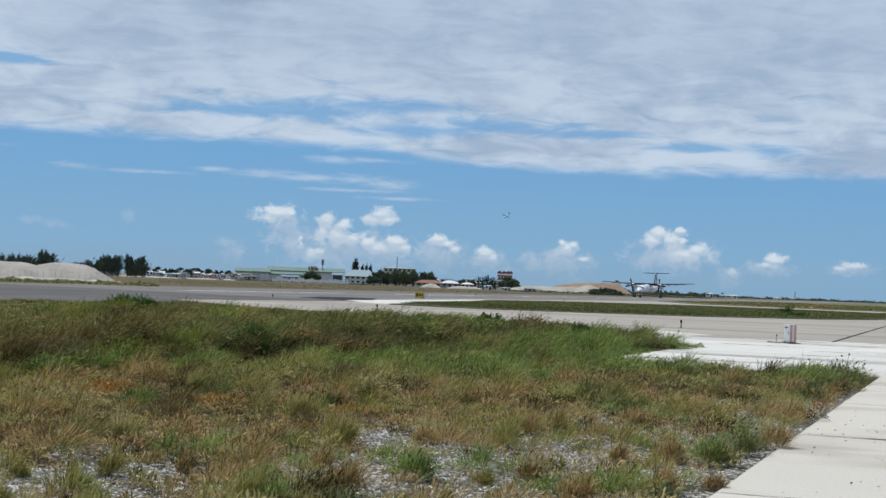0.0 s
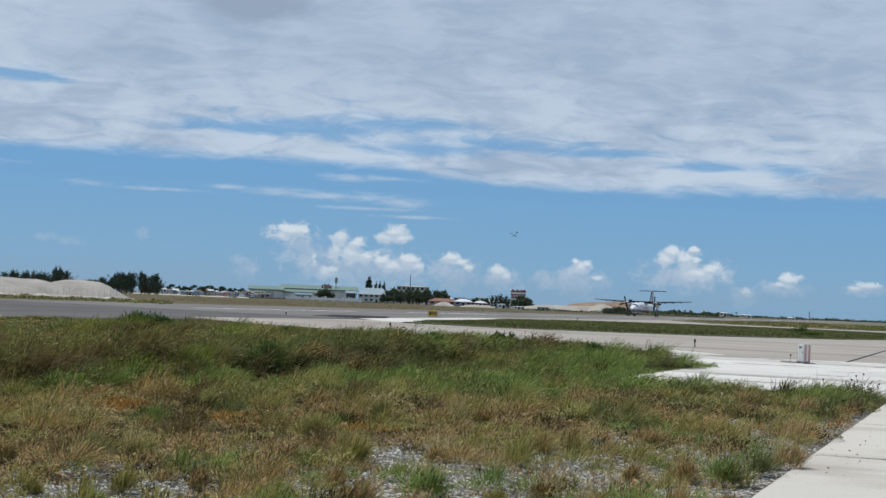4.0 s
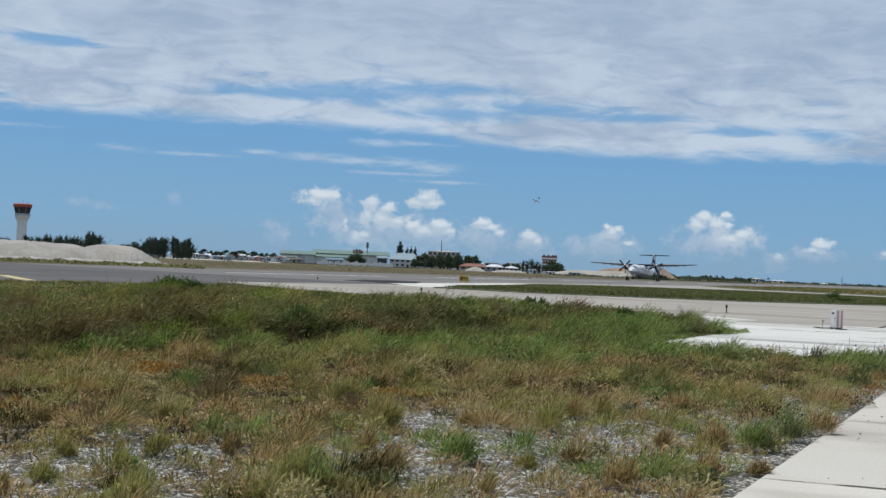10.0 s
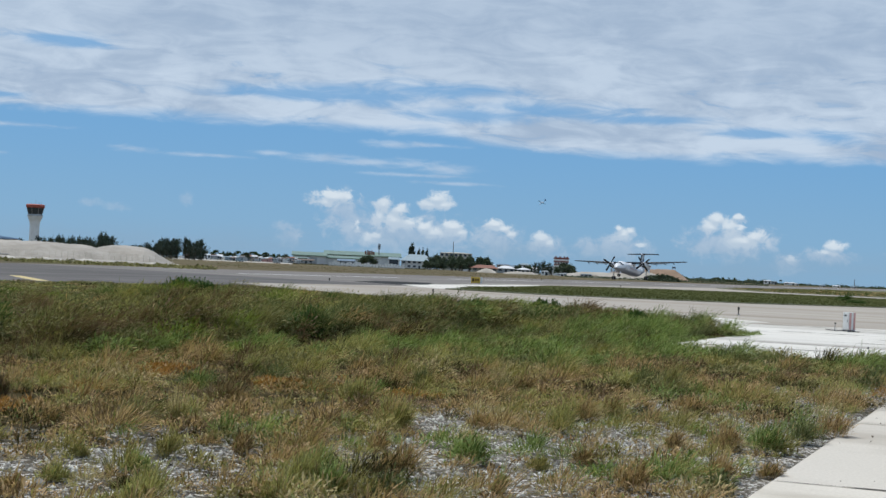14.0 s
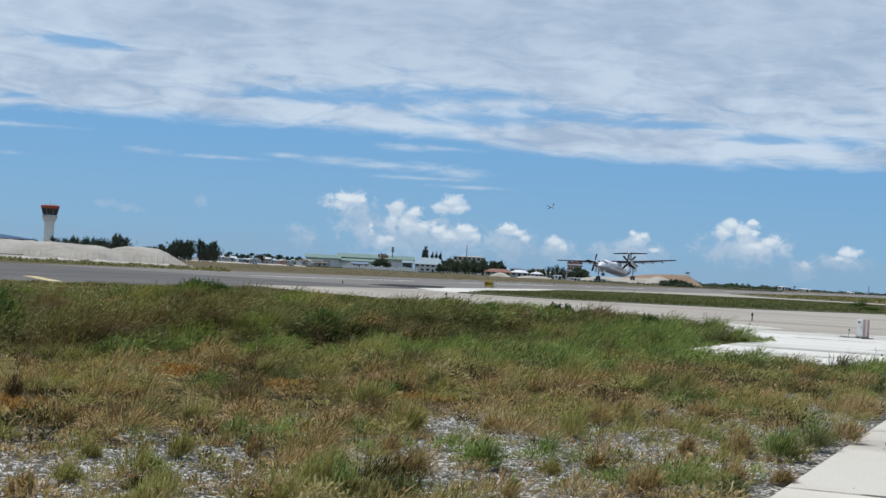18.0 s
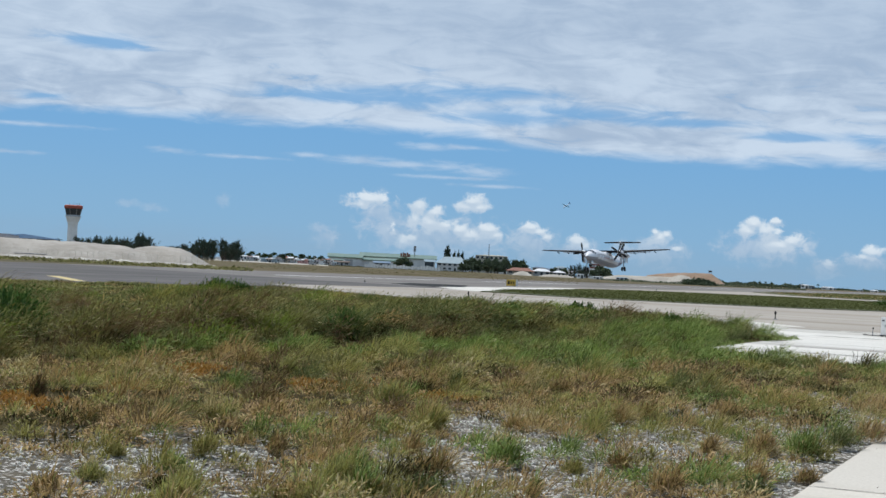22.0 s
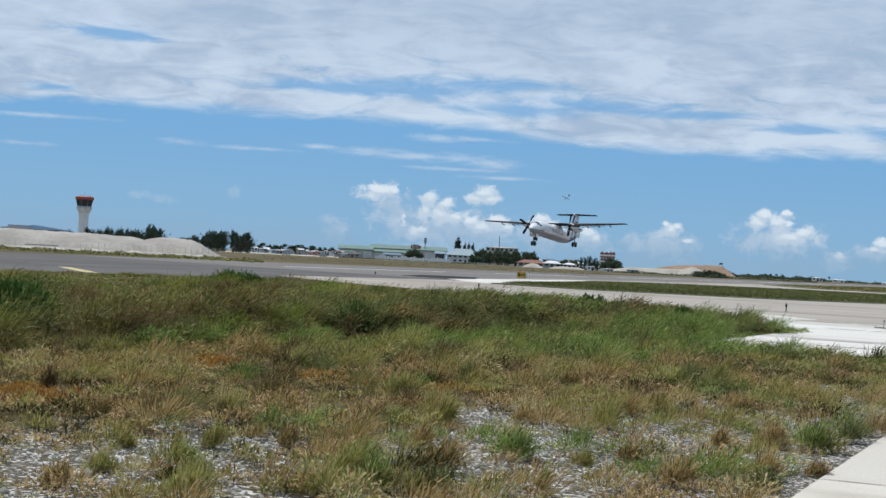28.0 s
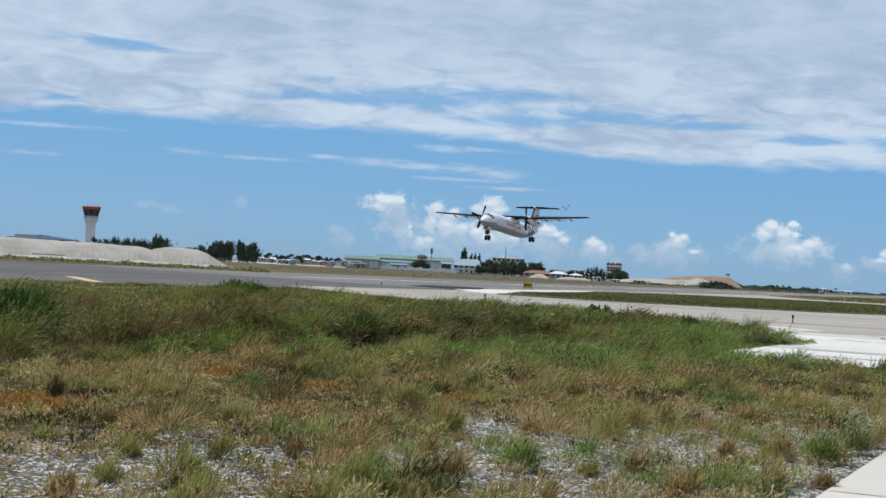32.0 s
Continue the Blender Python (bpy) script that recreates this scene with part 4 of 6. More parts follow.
def make_cabinet():
    c = thing("equipment_cabinet", pose(*spot(-6.6, 55.5, 0.024), 0, 0, -40), "white metal cabinet with red side and cables at its foot", "cabinet")
    part("body", boxed(-.15, .15, -.15, .15, .06, .68, bevel=.01), CABINET, c)
    part("door", boxed(-.13, .13, -.164, -.152, .09, .65), CABINET, c, "white front door")
    part("handle", boxed(.08, .1, -.182, -.164, .34, .42), STEEL, c)
    part("notice", boxed(-.08, .04, -.169, -.1645, .54, .59), BLACK, c, "small black notice")
    for i in range(3):
        part("side_panel", boxed(.152, .16, -.14 + .095 * i, -.05 + .095 * i, .07, .67), FADED if i % 2 == 0 else PAINT_W, c)
    for x in (-.11, .11):
        for y in (-.11, .11):
            part("foot", boxed(x - .04, x + .04, y - .04, y + .04, 0, .06), STEEL, c)
    for pts in (((-.2, -.3), (-.6, -.4), (-.9, -.25)), ((.2, -.25), (.5, -.35), (.75, -.2)), ((-.1, .3), (-.5, .5), (-.7, .3))):
        bm = bmesh.new()
        q = [(0, 0, .05)] + [(x, y, .03) for x, y in pts]
        for a, b in zip(q, q[1:]):
            tube(bm, a, b, .013, .013, 6)
        part("cable", bm, BLACK, c)
    p = thing("stake", pose(*spot(-7.1, 55.0, 0.03)), "thin grey stake beside the cabinet", "stake")
    part("post", tubed((0, 0, 0), (.02, 0, .26), .015, .012, 6), STEEL, p)
    part("cap", tubed((.02, 0, .26), (.02, 0, .3), .03, .03, 8), BLACK, p)


make_sign()
make_marker(-10.55, 73)
make_marker(-21.9, 85)
make_marker(-25.8, 130, .5)
make_marker(-14.9, 190)
make_cabinet()


# ---- far shore: sand heaps ----
def heap(name, az0, az1, dist, profile, depth, mat, label, seed=0, base=0.0):
    """A long heap across the view: profile is the crest height at even steps from az0 to az1."""
    rnd = np.random.RandomState(seed)
    a, b = spot(az0, dist), spot(az1, dist)
    along = (b - a)
    back = Vector((along.y, -along.x, 0)).normalized()
    if back.dot(a) < 0:
        back = -back
    n, m = (90, 17) if depth > 6 else (22, 9)
    wob = np.interp(np.linspace(0, 1, n), np.linspace(0, 1, 24), rnd.uniform(-.06, .06, 24))
    verts, tris = [], []
    for j in range(m):
        v = j / (m - 1)
        cut = math.sin(math.pi * min(1, v * 1.02)) ** 0.8 if v < 1 else 0
        for i in range(n):
            u = i / (n - 1)
            h = np.interp(u, np.linspace(0, 1, len(profile)), profile)
            z = base + h * cut * (1 + wob[i] * (1 - v)) + (rnd.uniform(-.05, .05) * cut)
            p = a + along * u + back * (v - .5) * depth * (1 + .15 * math.sin(9 * u + seed))
            verts.append((p.x, p.y, z))
    for j in range(m - 1):
        for i in range(n - 1):
            k = j * n + i
            tris += [(k, k + 1, k + n + 1), (k, k + n + 1, k + n)]
    me = raw_mesh(name, np.array(verts), np.array(tris), [mat])
    me.polygons.foreach_set("use_smooth", [True] * len(me.polygons))
    return tagged(new(name, me), label, "sand heap", kind="")


heap("sand_bank", -41.5, -34.0, 252, (3.1, 3.1, 3.05, 2.98, 2.92, 2.88, 2.86, 2.8, 2.6, 1.9), 22, GREY_SAND, "long pale bank of dredged coral sand", 1)
heap("sand_bank", -41.0, -31.4, 238, (.38, .42, .35, .42, .36, .34, .4, .34, .3, .2), 7, GREY_SAND, "low grey berm of coral sand at the foot of the bank", 9)
rubble = random.Random(29)
for i in range(22):
    az = -40.6 + i * .42 + rubble.uniform(-.12, .12)
    wide, top = rubble.uniform(.25, .75), rubble.uniform(.18, .62) * (1.0 if az < -34.5 else .8)
    heap("rubble_heap", az, az + wide, rubble.uniform(229, 233), (.02, .6 * top, top, .75 * top, .9 * top, .3 * top, .02), rubble.uniform(2.0, 3.5), PALE_SAND if i % 3 else SAND,
         "low heap of white coral rubble before the sand bank", 60 + i)
heap("sand_bank", -34.7, -31.6, 268, (1.2, 2.4, 2.8, 2.9, 2.9, 2.75, 2.2, 1.2, .2), 20, GREY_SAND, "pale heap of dredged coral sand", 2)
heap("sand_bank", -16.9, -13.4, 690, (1.2, 2.3, 2.5, 2.5, 2.6, 2.7, 2.8, 2.4), 16, SAND, "low pale strip of dredged sand", 3)
heap("sand_bank", -14.6, -13.3, 640, (.4, 2.6, 3.5, 3.6, 3.0, 1.6, .3), 18, SAND, "pale pointed heap of sand", 4)
heap("sand_bank", -15.3, -12.4, 760, (3.0, 3.7, 4.2, 4.6, 5.0, 5.2, 5.3, 5.4, 5.5, 5.3, 3.0, .3), 26, BROWN_SAND, "broad brown heap of earth and sand", 5)
heap("sand_bank", -20.3, -19.55, 700, (.2, 1.4, 2.0, 1.5, .3), 9, SAND, "small pale heap of sand", 6)
heap("sand_bank", -19.3, -18.0, 705, (.2, .9, 1.2, 1.0, 1.1, .3), 9, SAND, "small pale heap of sand", 7)
heap("sand_bank", -31.7, -29.3, 640, (.3, .4, .3, .45, .35, .4, .3, .2), 9, PALE_SAND, "low pale strip of sand before the town", 10)
heap("sand_bank", -29.4, -27.2, 655, (.2, .35, .3, .4, .3, .35, .2), 8, PALE_SAND, "low pale strip of sand before the town", 11)
heap("sand_bank", -25.4, -23.0, 720, (.3, 1.2, 1.6, 1.3, 1.5, .9), 9, SAND, "row of small pale sand heaps", 8)


def make_fence():
    """Low mesh fence on posts before the sand bank."""
    f = thing("fence", pose(0, 0, 0), "low weathered mesh fence on thin posts before a sand bank", "fence")
    pts = [spot(-39.8 + i * .21, 236.0 + i * .2) for i in range(40)]
    first = None
    for p in pts:
        if first is None:
            first = part("post", tubed((0, 0, 0), (0, 0, 1.45), .028, .022, 6), CREAM, f)
            first.matrix_basis = Matrix.Translation(p)
        else:
            o = first.copy()
            scene.collection.objects.link(o)
            o.matrix_basis = Matrix.Translation(p)
    for z in (.3, .6, .9, 1.2, 1.45):
        bm = bmesh.new()
        for a, b in zip(pts, pts[1:]):
            tube(bm, a + Vector((0, 0, z)), b + Vector((0, 0, z)), .012, .012, 4)
        part("wire", bm, CREAM, f)


make_fence()


def make_dark_tube():
    """A dark tube lying along the foot of the sand bank."""
    p = thing("dredging_pipe", pose(0, 0, 0), "long dark tube lying along a sand bank", "pipe")
    pts = [spot(-38.6 + i * .52, 241 + i * .7 + .5 * math.sin(2 * i), .62) for i in range(8)]
    for a, b in zip(pts, pts[1:]):
        part("pipe_length", tubed(tuple(a), tuple(a + (b - a) * .985), .08, .08, 8), STEEL, p)


make_dark_tube()


# ---- buildings ----
def building(name, az, dist, w, d, h, roof_h, wall, roof, label, category, yaw=None, floors=1, bays=5, gable=False, over=.5, door=True, leaves=0):
    """A house or shed facing the runway, with a hipped or gabled roof, windows and a door."""
    rz = -az if yaw is None else yaw
    b = thing(name, pose(*spot(az, dist, -.02), 0, 0, rz), label, category)
    part("wall", boxed(-w / 2, w / 2, 0, d, 0, h), wall, b)
    bm = bmesh.new()
    x0, x1, y0, y1 = -w / 2 - over, w / 2 + over, -over, d + over
    if gable:
        ends = [[(x, y0, h), (x, y0, h - .15), (x, y1, h - .15), (x, y1, h), (x, (y0 + y1) / 2, h + roof_h)] for x in (x0, x1)]
        loft(bm, ends)
    else:
        k = min(w, d) * .42
        low = [bm.verts.new(p) for p in ((x0, y0, h), (x1, y0, h), (x1, y1, h), (x0, y1, h))]
        und = [bm.verts.new((v.co.x, v.co.y, h - .15)) for v in low]
        t0, t1 = bm.verts.new((x0 + k, (y0 + y1) / 2, h + roof_h)), bm.verts.new((x1 - k, (y0 + y1) / 2, h + roof_h))
        for f in ((low[0], low[1], t1, t0), (low[1], low[2], t1), (low[2], low[3], t0, t1), (low[3], low[0], t0), und[::-1]):
            bm.faces.new(f)
        for i in range(4):
            bm.faces.new((und[i], und[(i + 1) % 4], low[(i + 1) % 4], low[i]))
    bmesh.ops.recalc_face_normals(bm, faces=bm.faces)
    part("roof", bm, roof, b)
    for i in range(leaves):
        x = -w / 2 + w * (i + .5) / leaves
        part("sliding_door", boxed(x - w / leaves * .42, x + w / leaves * .42, -.08, .02, 0, h * .72), (HANGAR, WHITE, GREY, HANGAR, GREY)[i % 5], b)
    if leaves:
        part("fascia", boxed(-w / 2 - over, w / 2 + over, -over - .06, -over - .003, h - .5, h - .02), GREENROOF, b)
        return b
    fh = h / floors
    for j in range(floors):
        for i in range(bays):
            x = -w / 2 + w * (i + .5) / bays
            if door and j == 0 and i == bays // 2:
                part("door", boxed(x - .55, x + .55, -.06, .02, 0, min(2.1, fh * .8)), DARK, b)
                continue
            ww, wh = w / bays * .28, fh * .22
            win = part("window", boxed(x - ww, x + ww, -.05, .02, j * fh + fh * .42, j * fh + fh * .42 + 2 * wh), DARK, b)
            part("sill", boxed(x - ww - .1, x + ww + .1, -.14, .02, j * fh + fh * .42 - .1, j * fh + fh * .42 - .003), PAINT_W, win)
    return b


def make_tower():
    t = thing("control_tower", pose(*spot(-36.6, 750, -.02), 0, 0, 36), "white control tower with flared shaft, glass cab and orange roof", "control tower")
    bm = bmesh.new()
    prof = [(0, 2.6), (8, 2.5), (13.0, 2.45), (14.6, 2.75), (16.5, 3.65), (17.2, 3.75)]
    loft(bm, [[(r * math.cos(math.pi * (i + .5) / 4), r * math.sin(math.pi * (i + .5) / 4), z) for i in range(8)] for z, r in prof])
    part("shaft", bm, WHITE, t, "white octagonal concrete shaft")
    for i in range(8):
        a = math.pi * (i + .5) / 4
        b = math.pi * (i + 1.5) / 4
        bm = bmesh.new()
        q = [(3.4 * math.cos(a), 3.4 * math.sin(a), 18.0), (3.4 * math.cos(b), 3.4 * math.sin(b), 18.0), (4.2 * math.cos(b), 4.2 * math.sin(b), 21.0), (4.2 * math.cos(a), 4.2 * math.sin(a), 21.0)]
        bm.faces.new([bm.verts.new(p) for p in q])
        part("window_pane", bm, DARK, t)
        part("mullion", tubed((3.42 * math.cos(a), 3.42 * math.sin(a), 18.0), (4.22 * math.cos(a), 4.22 * math.sin(a), 21.0), .14, .14, 6), STEEL, t)
    bm = bmesh.new()
    loft(bm, [[(r * math.cos(math.pi * (i + .5) / 4), r * math.sin(math.pi * (i + .5) / 4), z) for i in range(8)] for z, r in ((17.2, 4.15), (18.0, 3.45))])
    part("gallery", bm, GREY, t)
    bm = bmesh.new()
    loft(bm, [[(r * math.cos(math.pi * (i + .5) / 4), r * math.sin(math.pi * (i + .5) / 4), z) for i in range(8)] for z, r in ((21.0, 4.25), (21.2, 4.65), (22.35, 4.7), (22.7, 3.9))])
    part("roof", bm, ORANGE, t, "orange-red roof band")
    for x, y, h in ((0, 0, 2.0), (1.5, 1.0, 1.2), (-2.0, .5, 1.0), (2.6, -1.2, 1.0)):
        part("antenna", tubed((x, y, 22.65), (x, y, 22.65 + h), .1, .06, 6), STEEL, t)


def mast(az, dist, z0, z1, label, drums=True):
    m = thing("antenna_mast", pose(*spot(az, dist)), label, "mast")
    bm = bmesh.new()
    tube(bm, (0, 0, -.02), (0, 0, z1), .35, .22, 6)
    part("pole", bm, STEEL, m)
    if drums:
        for z in (z1 - 1.2, z1 - 2.6):
            for a in range(3):
                c, s = math.cos(a * 2.09), math.sin(a * 2.09)
                part("panel_antenna", tubed((.6 * c, .6 * s, z - .9), (.6 * c, .6 * s, z + .9), .3, .3, 8), GREY, m)


make_tower()
building("warehouse", -37.14, 480, 14, 19.4, 4.4, 1.1, DARKROOF, LIGHTBLUE, "grey shed with a blue metal roof behind the sand bank", "shed", yaw=127.14, gable=True, bays=4)
building("warehouse", -38.85, 470, 5.5, 8, 4.0, 1.3, WHITE, DARKROOF, "grey shed with a dark metal roof", "shed", gable=True, bays=3)
building("shed", -33.5, 420, 5, 5, 2.4, .8, GREY, DARKROOF, "small grey shed behind a sand heap", "shed", gable=True, bays=2)
building("hangar", -26.58, 860, 18.5, 20, 5.0, 1.9, HANGAR, PALEROOF, "low white hangar with a pale green metal roof", "hangar", gable=True, over=.8, leaves=4)
building("lean_to", -26.95, 845, 8.5, 6, 3.2, .5, TEAL, PALEROOF, "low dark teal lean-to beside a hangar", "shed", gable=True, over=.3, bays=3)
building("hangar", -24.6, 900, 44, 26, 6.4, 2.2, HANGAR, PALEROOF, "long white hangar with a green metal roof", "hangar", gable=True, over=1.0, leaves=7)
building("hangar", -25.2, 862, 25, 14, 4.2, 1.2, HANGAR, PALEROOF, "white hangar annex with a pale green roof", "hangar", gable=True, over=.8, leaves=5)
building("workshop", -25.2, 800, 8.5, 8, 2.6, 1.0, GREY, BLUEROOF, "small blue-grey workshop before the hangars", "workshop", gable=True, bays=3)
building("workshop", -26.7, 790, 7.5, 6, 2.0, .7, GREY, DULLROOF, "low shed with a rusty brown roof", "shed", gable=True, bays=3)
building("terminal_building", -22.55, 830, 17, 12, 4.3, 3.6, HANGAR, GREYROOF, "two-storey white building with a grey hipped roof", "building", floors=2, bays=6, over=1.0)
# closed box; its dark walls stand for the shade inside an open front
building("shelter", -23.42, 826, 5.0, 9, 4.6, 1.2, DARK, GREYROOF, "shelter box, dark walls standing for a shaded open front, beside a two-storey building", "shelter", gable=True, over=.5, bays=2, door=False)
building("apartment_block", -21.1, 900, 19, 14, 10.2, .5, CREAM, CREAM, "cream apartment block behind trees", "apartment block", floors=3, bays=7, over=.2)
building("house", -20.0, 740, 12.5, 9, 2.1, 1.5, CREAM, REDROOF, "low house with a dull red hipped roof", "house", bays=4, over=.9)
building("house", -19.2, 760, 8.5, 8, 2.4, 1.4, GREY, WHITEROOF, "low house with a white metal roof", "house", bays=3, over=.7)
building("house", -18.55, 770, 6.5, 7, 2.2, .9, GREY, WHITEROOF, "small house with a white roof", "house", bays=3)
building("site_hut", -17.75, 690, 3.2, 2.4, 1.9, .15, WHITE, WHITEROOF, "white site hut before dark trees", "hut", bays=2, over=.1)
building("site_hut", -16.2, 680, 5.2, 2.6, 1.3, .15, GREY, GREYROOF, "grey green site container on the verge", "container", bays=3, over=.1)
building("site_hut", -17.1, 690, 4.2, 2.4, 1.2, .15, WHITE, WHITEROOF, "low white site container on the verge", "container", bays=3, over=.1)


def make_striped_block():
    az, d = -17.15, 780
    b = thing("striped_tower", pose(*spot(az, d, -.02), 0, 0, -az), "small block striped in red and white above trees", "tower")
    zs = (0, 5.2, 5.9, 6.8, 7.5, 8.3, 9.2)
    for i in range(6):
        part("band", boxed(-3.7 - .04 * i, 3.7 + .04 * i, 0, 6, zs[i] + .002, zs[i + 1]), (WHITE, BRICKRED, WHITE, BRICKRED, WHITE, BRICKRED)[i], b)
    for i in range(5):
        part("window", boxed(-3.2 + i * 1.4, -2.3 + i * 1.4, -.2, -.17, 6.0, 6.7), DARK, b)
    for x in (-2.8, -.5, 1.6, 3.0):
        part("roof_fitting", boxed(x - .5, x + .5, 2, 3, 9.2, 9.75), REDROOF, b)


make_striped_block()
mast(-23.99, 905, 0, 13.9, "dark antenna mast with panels behind the hangars")
mast(-21.21, 895, 0, 16.9, "thin dark antenna mast on a cream block", drums=False)
mast(-6.47, 1040, 0, 5.6, "thin mast on the far point", drums=False)


def make_roof_plant():
    p = thing("roof_plant", pose(*spot(-24.35, 903, 7.0), 0, 0, 24), "brown roof machinery on the long hangar", "machinery")
    for x, w, h in ((-2.2, 1.0, 2.1), (-.9, .9, 2.6), (.2, 1.1, 2.2), (1.4, .9, 2.5), (2.5, 1.2, 1.8)):
        part("unit", boxed(x - w / 2, x + w / 2, 0, 2, 0, h), REDROOF, p)


make_roof_plant()


def make_hoarding():
    """Low white panel fence before the hangars."""
    f = thing("site_fence", pose(0, 0, 0), "low white panel fence before the hangars", "fence")
    rnd = random.Random(21)
    for i in range(26):
        az = -25.8 + i * .11
        p = part("panel", boxed(-.58, .58, -.03, .03, 0, rnd.uniform(1.3, 2.2)), WHITE, f)
        p.matrix_basis = pose(*spot(az, 690, -.02), 0, 0, -az + rnd.uniform(-12, 12))
        q = part("post", tubed((0, 0, 0), (0, 0, 1.5), .05, .05, 6), GREY, f)
        q.matrix_basis = pose(*spot(az + .055, 690, -.02))


make_hoarding()


def make_lookout():
    p = thing("radar_platform", pose(*spot(-12.97, 782), 0, 0, 13), "dark platform on legs above a brown heap", "platform")
    for x in (-.7, .7):
        for y in (-.6, .6):
            part("leg", tubed((x, y, -.02), (x, y, 6.2), .09, .09, 6), STEEL, p)
    part("deck", boxed(-1.0, 1.0, -.9, .9, 6.2, 6.35), STEEL, p)
    part("cabin", boxed(-.8, .8, -.7, .7, 6.36, 6.85), DARK, p)
    part("roof", boxed(-1.15, 1.15, -1.0, 1.0, 6.86, 7.05), STEEL, p)


make_lookout()


def make_town():
    """A crowd of small houses and stores beyond the verge."""
    rnd = random.Random(5)
    walls, roofs = (WHITE, GREY, CREAM, GREY), (WHITEROOF, REDROOF, BLUEROOF, GREYROOF, PALEROOF, GREYROOF)
    words = {WHITEROOF: "white", REDROOF: "red", BLUEROOF: "blue", GREYROOF: "grey", PALEROOF: "pale green"}
    roofs = (WHITEROOF, REDROOF, DARKROOF, WHITEROOF, GREYROOF, GREYROOF, WHITEROOF, DULLROOF)
    walls = (WHITE, WHITE, GREY, CREAM)
    words[DARKROOF], words[DULLROOF] = "dark metal", "weathered brown"
    for i in range(66):
        az = -31.1 + i * .063 + rnd.uniform(-.04, .04)
        roof = roofs[rnd.randrange(8)]
        building("house", az, rnd.uniform(705, 800), rnd.uniform(1.2, 3.0), rnd.uniform(2, 4), rnd.uniform(1.0, 2.9), rnd.uniform(.2, .6), walls[rnd.randrange(4)],
                 roof, "small low house with a %s roof in the town" % words[roof], "house", bays=2, gable=rnd.random() < .6, over=.15, door=False)
    for i in range(9):
        az = -20.6 + i * .42 + rnd.uniform(-.08, .08)
        roof = (BLUEROOF, WHITEROOF, GREYROOF)[rnd.randrange(3)]
        building("house", az, rnd.uniform(830, 900), rnd.uniform(5, 9), 6, rnd.uniform(3.2, 5.2), rnd.uniform(.5, 1.2), walls[rnd.randrange(4)],
                 roof, "house with a %s roof behind the trees" % words[roof], "house", bays=3, floors=2)
    for az, w, h in ((-9.55, 5, 2.3), (-9.3, 3, 2.0), (-8.74, 8, 1.5), (-8.55, 4, 1.1), (-7.6, 4, .9), (-7.1, 5, 1.0), (-6.5, 4, 1.0)):
        building("store", az, 1030 + rnd.uniform(-20, 10), w, 5, h, .4, (GREY, WHITE)[w > 4], (GREYROOF, WHITEROOF)[w > 4],
                 "small pale store on the far point", "store", bays=2)


make_town()


def parked_van(az, dist, paint, word, l, h, yaw):
    v = thing("parked_van", pose(*spot(az, dist, -.02), 0, 0, yaw), "small %s van parked at the edge of the town" % word, "van", "vans parked by the town")
    bm = bmesh.new()
    loft(bm, [[(x, -.85, z0), (x, .85, z0), (x, .78, z1), (x, -.78, z1)] for x, z0, z1 in ((-l / 2, .35, h), (l * .25, .35, h), (l * .38, .35, h * .62), (l / 2, .38, h * .55))])
    bmesh.ops.recalc_face_normals(bm, faces=bm.faces)
    part("body", bm, paint, v)
    for s in (-1, 1):
        part("side_window", boxed(-l * .1, l * .24, s * .86 - .03, s * .86 + .03, h * .62, h * .88), DARK, v)
        for x in (-l * .3, l * .3):
            part("wheel", tubed((x, s * .62, .32), (x, s * .86, .32), .32, .32, 12), BLACK, v)
    part("windscreen", boxed(l * .28, l * .34, -.7, .7, h * .66, h * .9), DARK, v)


def make_clutter():
    """Vans, containers and boats between the verge and the houses."""
    rnd = random.Random(31)
    for i in range(15):
        paint, word = ((WHITE, "white"), (GREY, "grey"), (GREY, "grey"), (GREYROOF, "blue-grey"), (FADED, "faded red"))[rnd.randrange(5)]
        parked_van(-31.3 + i * .3 + rnd.uniform(-.1, .1), rnd.uniform(640, 690), paint, word, rnd.uniform(4.0, 5.5), rnd.uniform(1.5, 2.0), 120 + rnd.uniform(-25, 25))
    for i in range(12):
        roof, word = ((WHITEROOF, "white"), (GREYROOF, "grey"), (DARKROOF, "dark metal"), (DULLROOF, "rusty brown"))[rnd.randrange(4)]
        building("shed", -31.2 + i * .37 + rnd.uniform(-.12, .12), rnd.uniform(695, 715), rnd.uniform(1.5, 3.0), 2.5, rnd.uniform(1.3, 2.0), rnd.uniform(.2, .5), (WHITE, GREY)[i % 2], roof,
                 "low shed with a %s roof before the town" % word, "shed", bays=2, gable=True, over=.2)


make_clutter()


# ---- trees ----
def tri_cloud(centres, size, rnd, stretch=(1, 1, 1), droop=0.0):
    """Leaf clumps: small three-cornered sprays turned at random."""
    n = len(centres)
    d = rnd.normal(size=(n, 3, 3)) * np.array(stretch) * np.asarray(size).reshape(-1, 1, 1)
    d[:, 2, 2] -= droop
    v = centres[:, None, :] + d
    return v.reshape(-1, 3), np.arange(n * 3).reshape(-1, 3)


def crown_part(name, verts, tris, mat, parent):
    ob = new(name, raw_mesh(name, verts, tris, [mat]))
    ob.parent = parent
    return ob


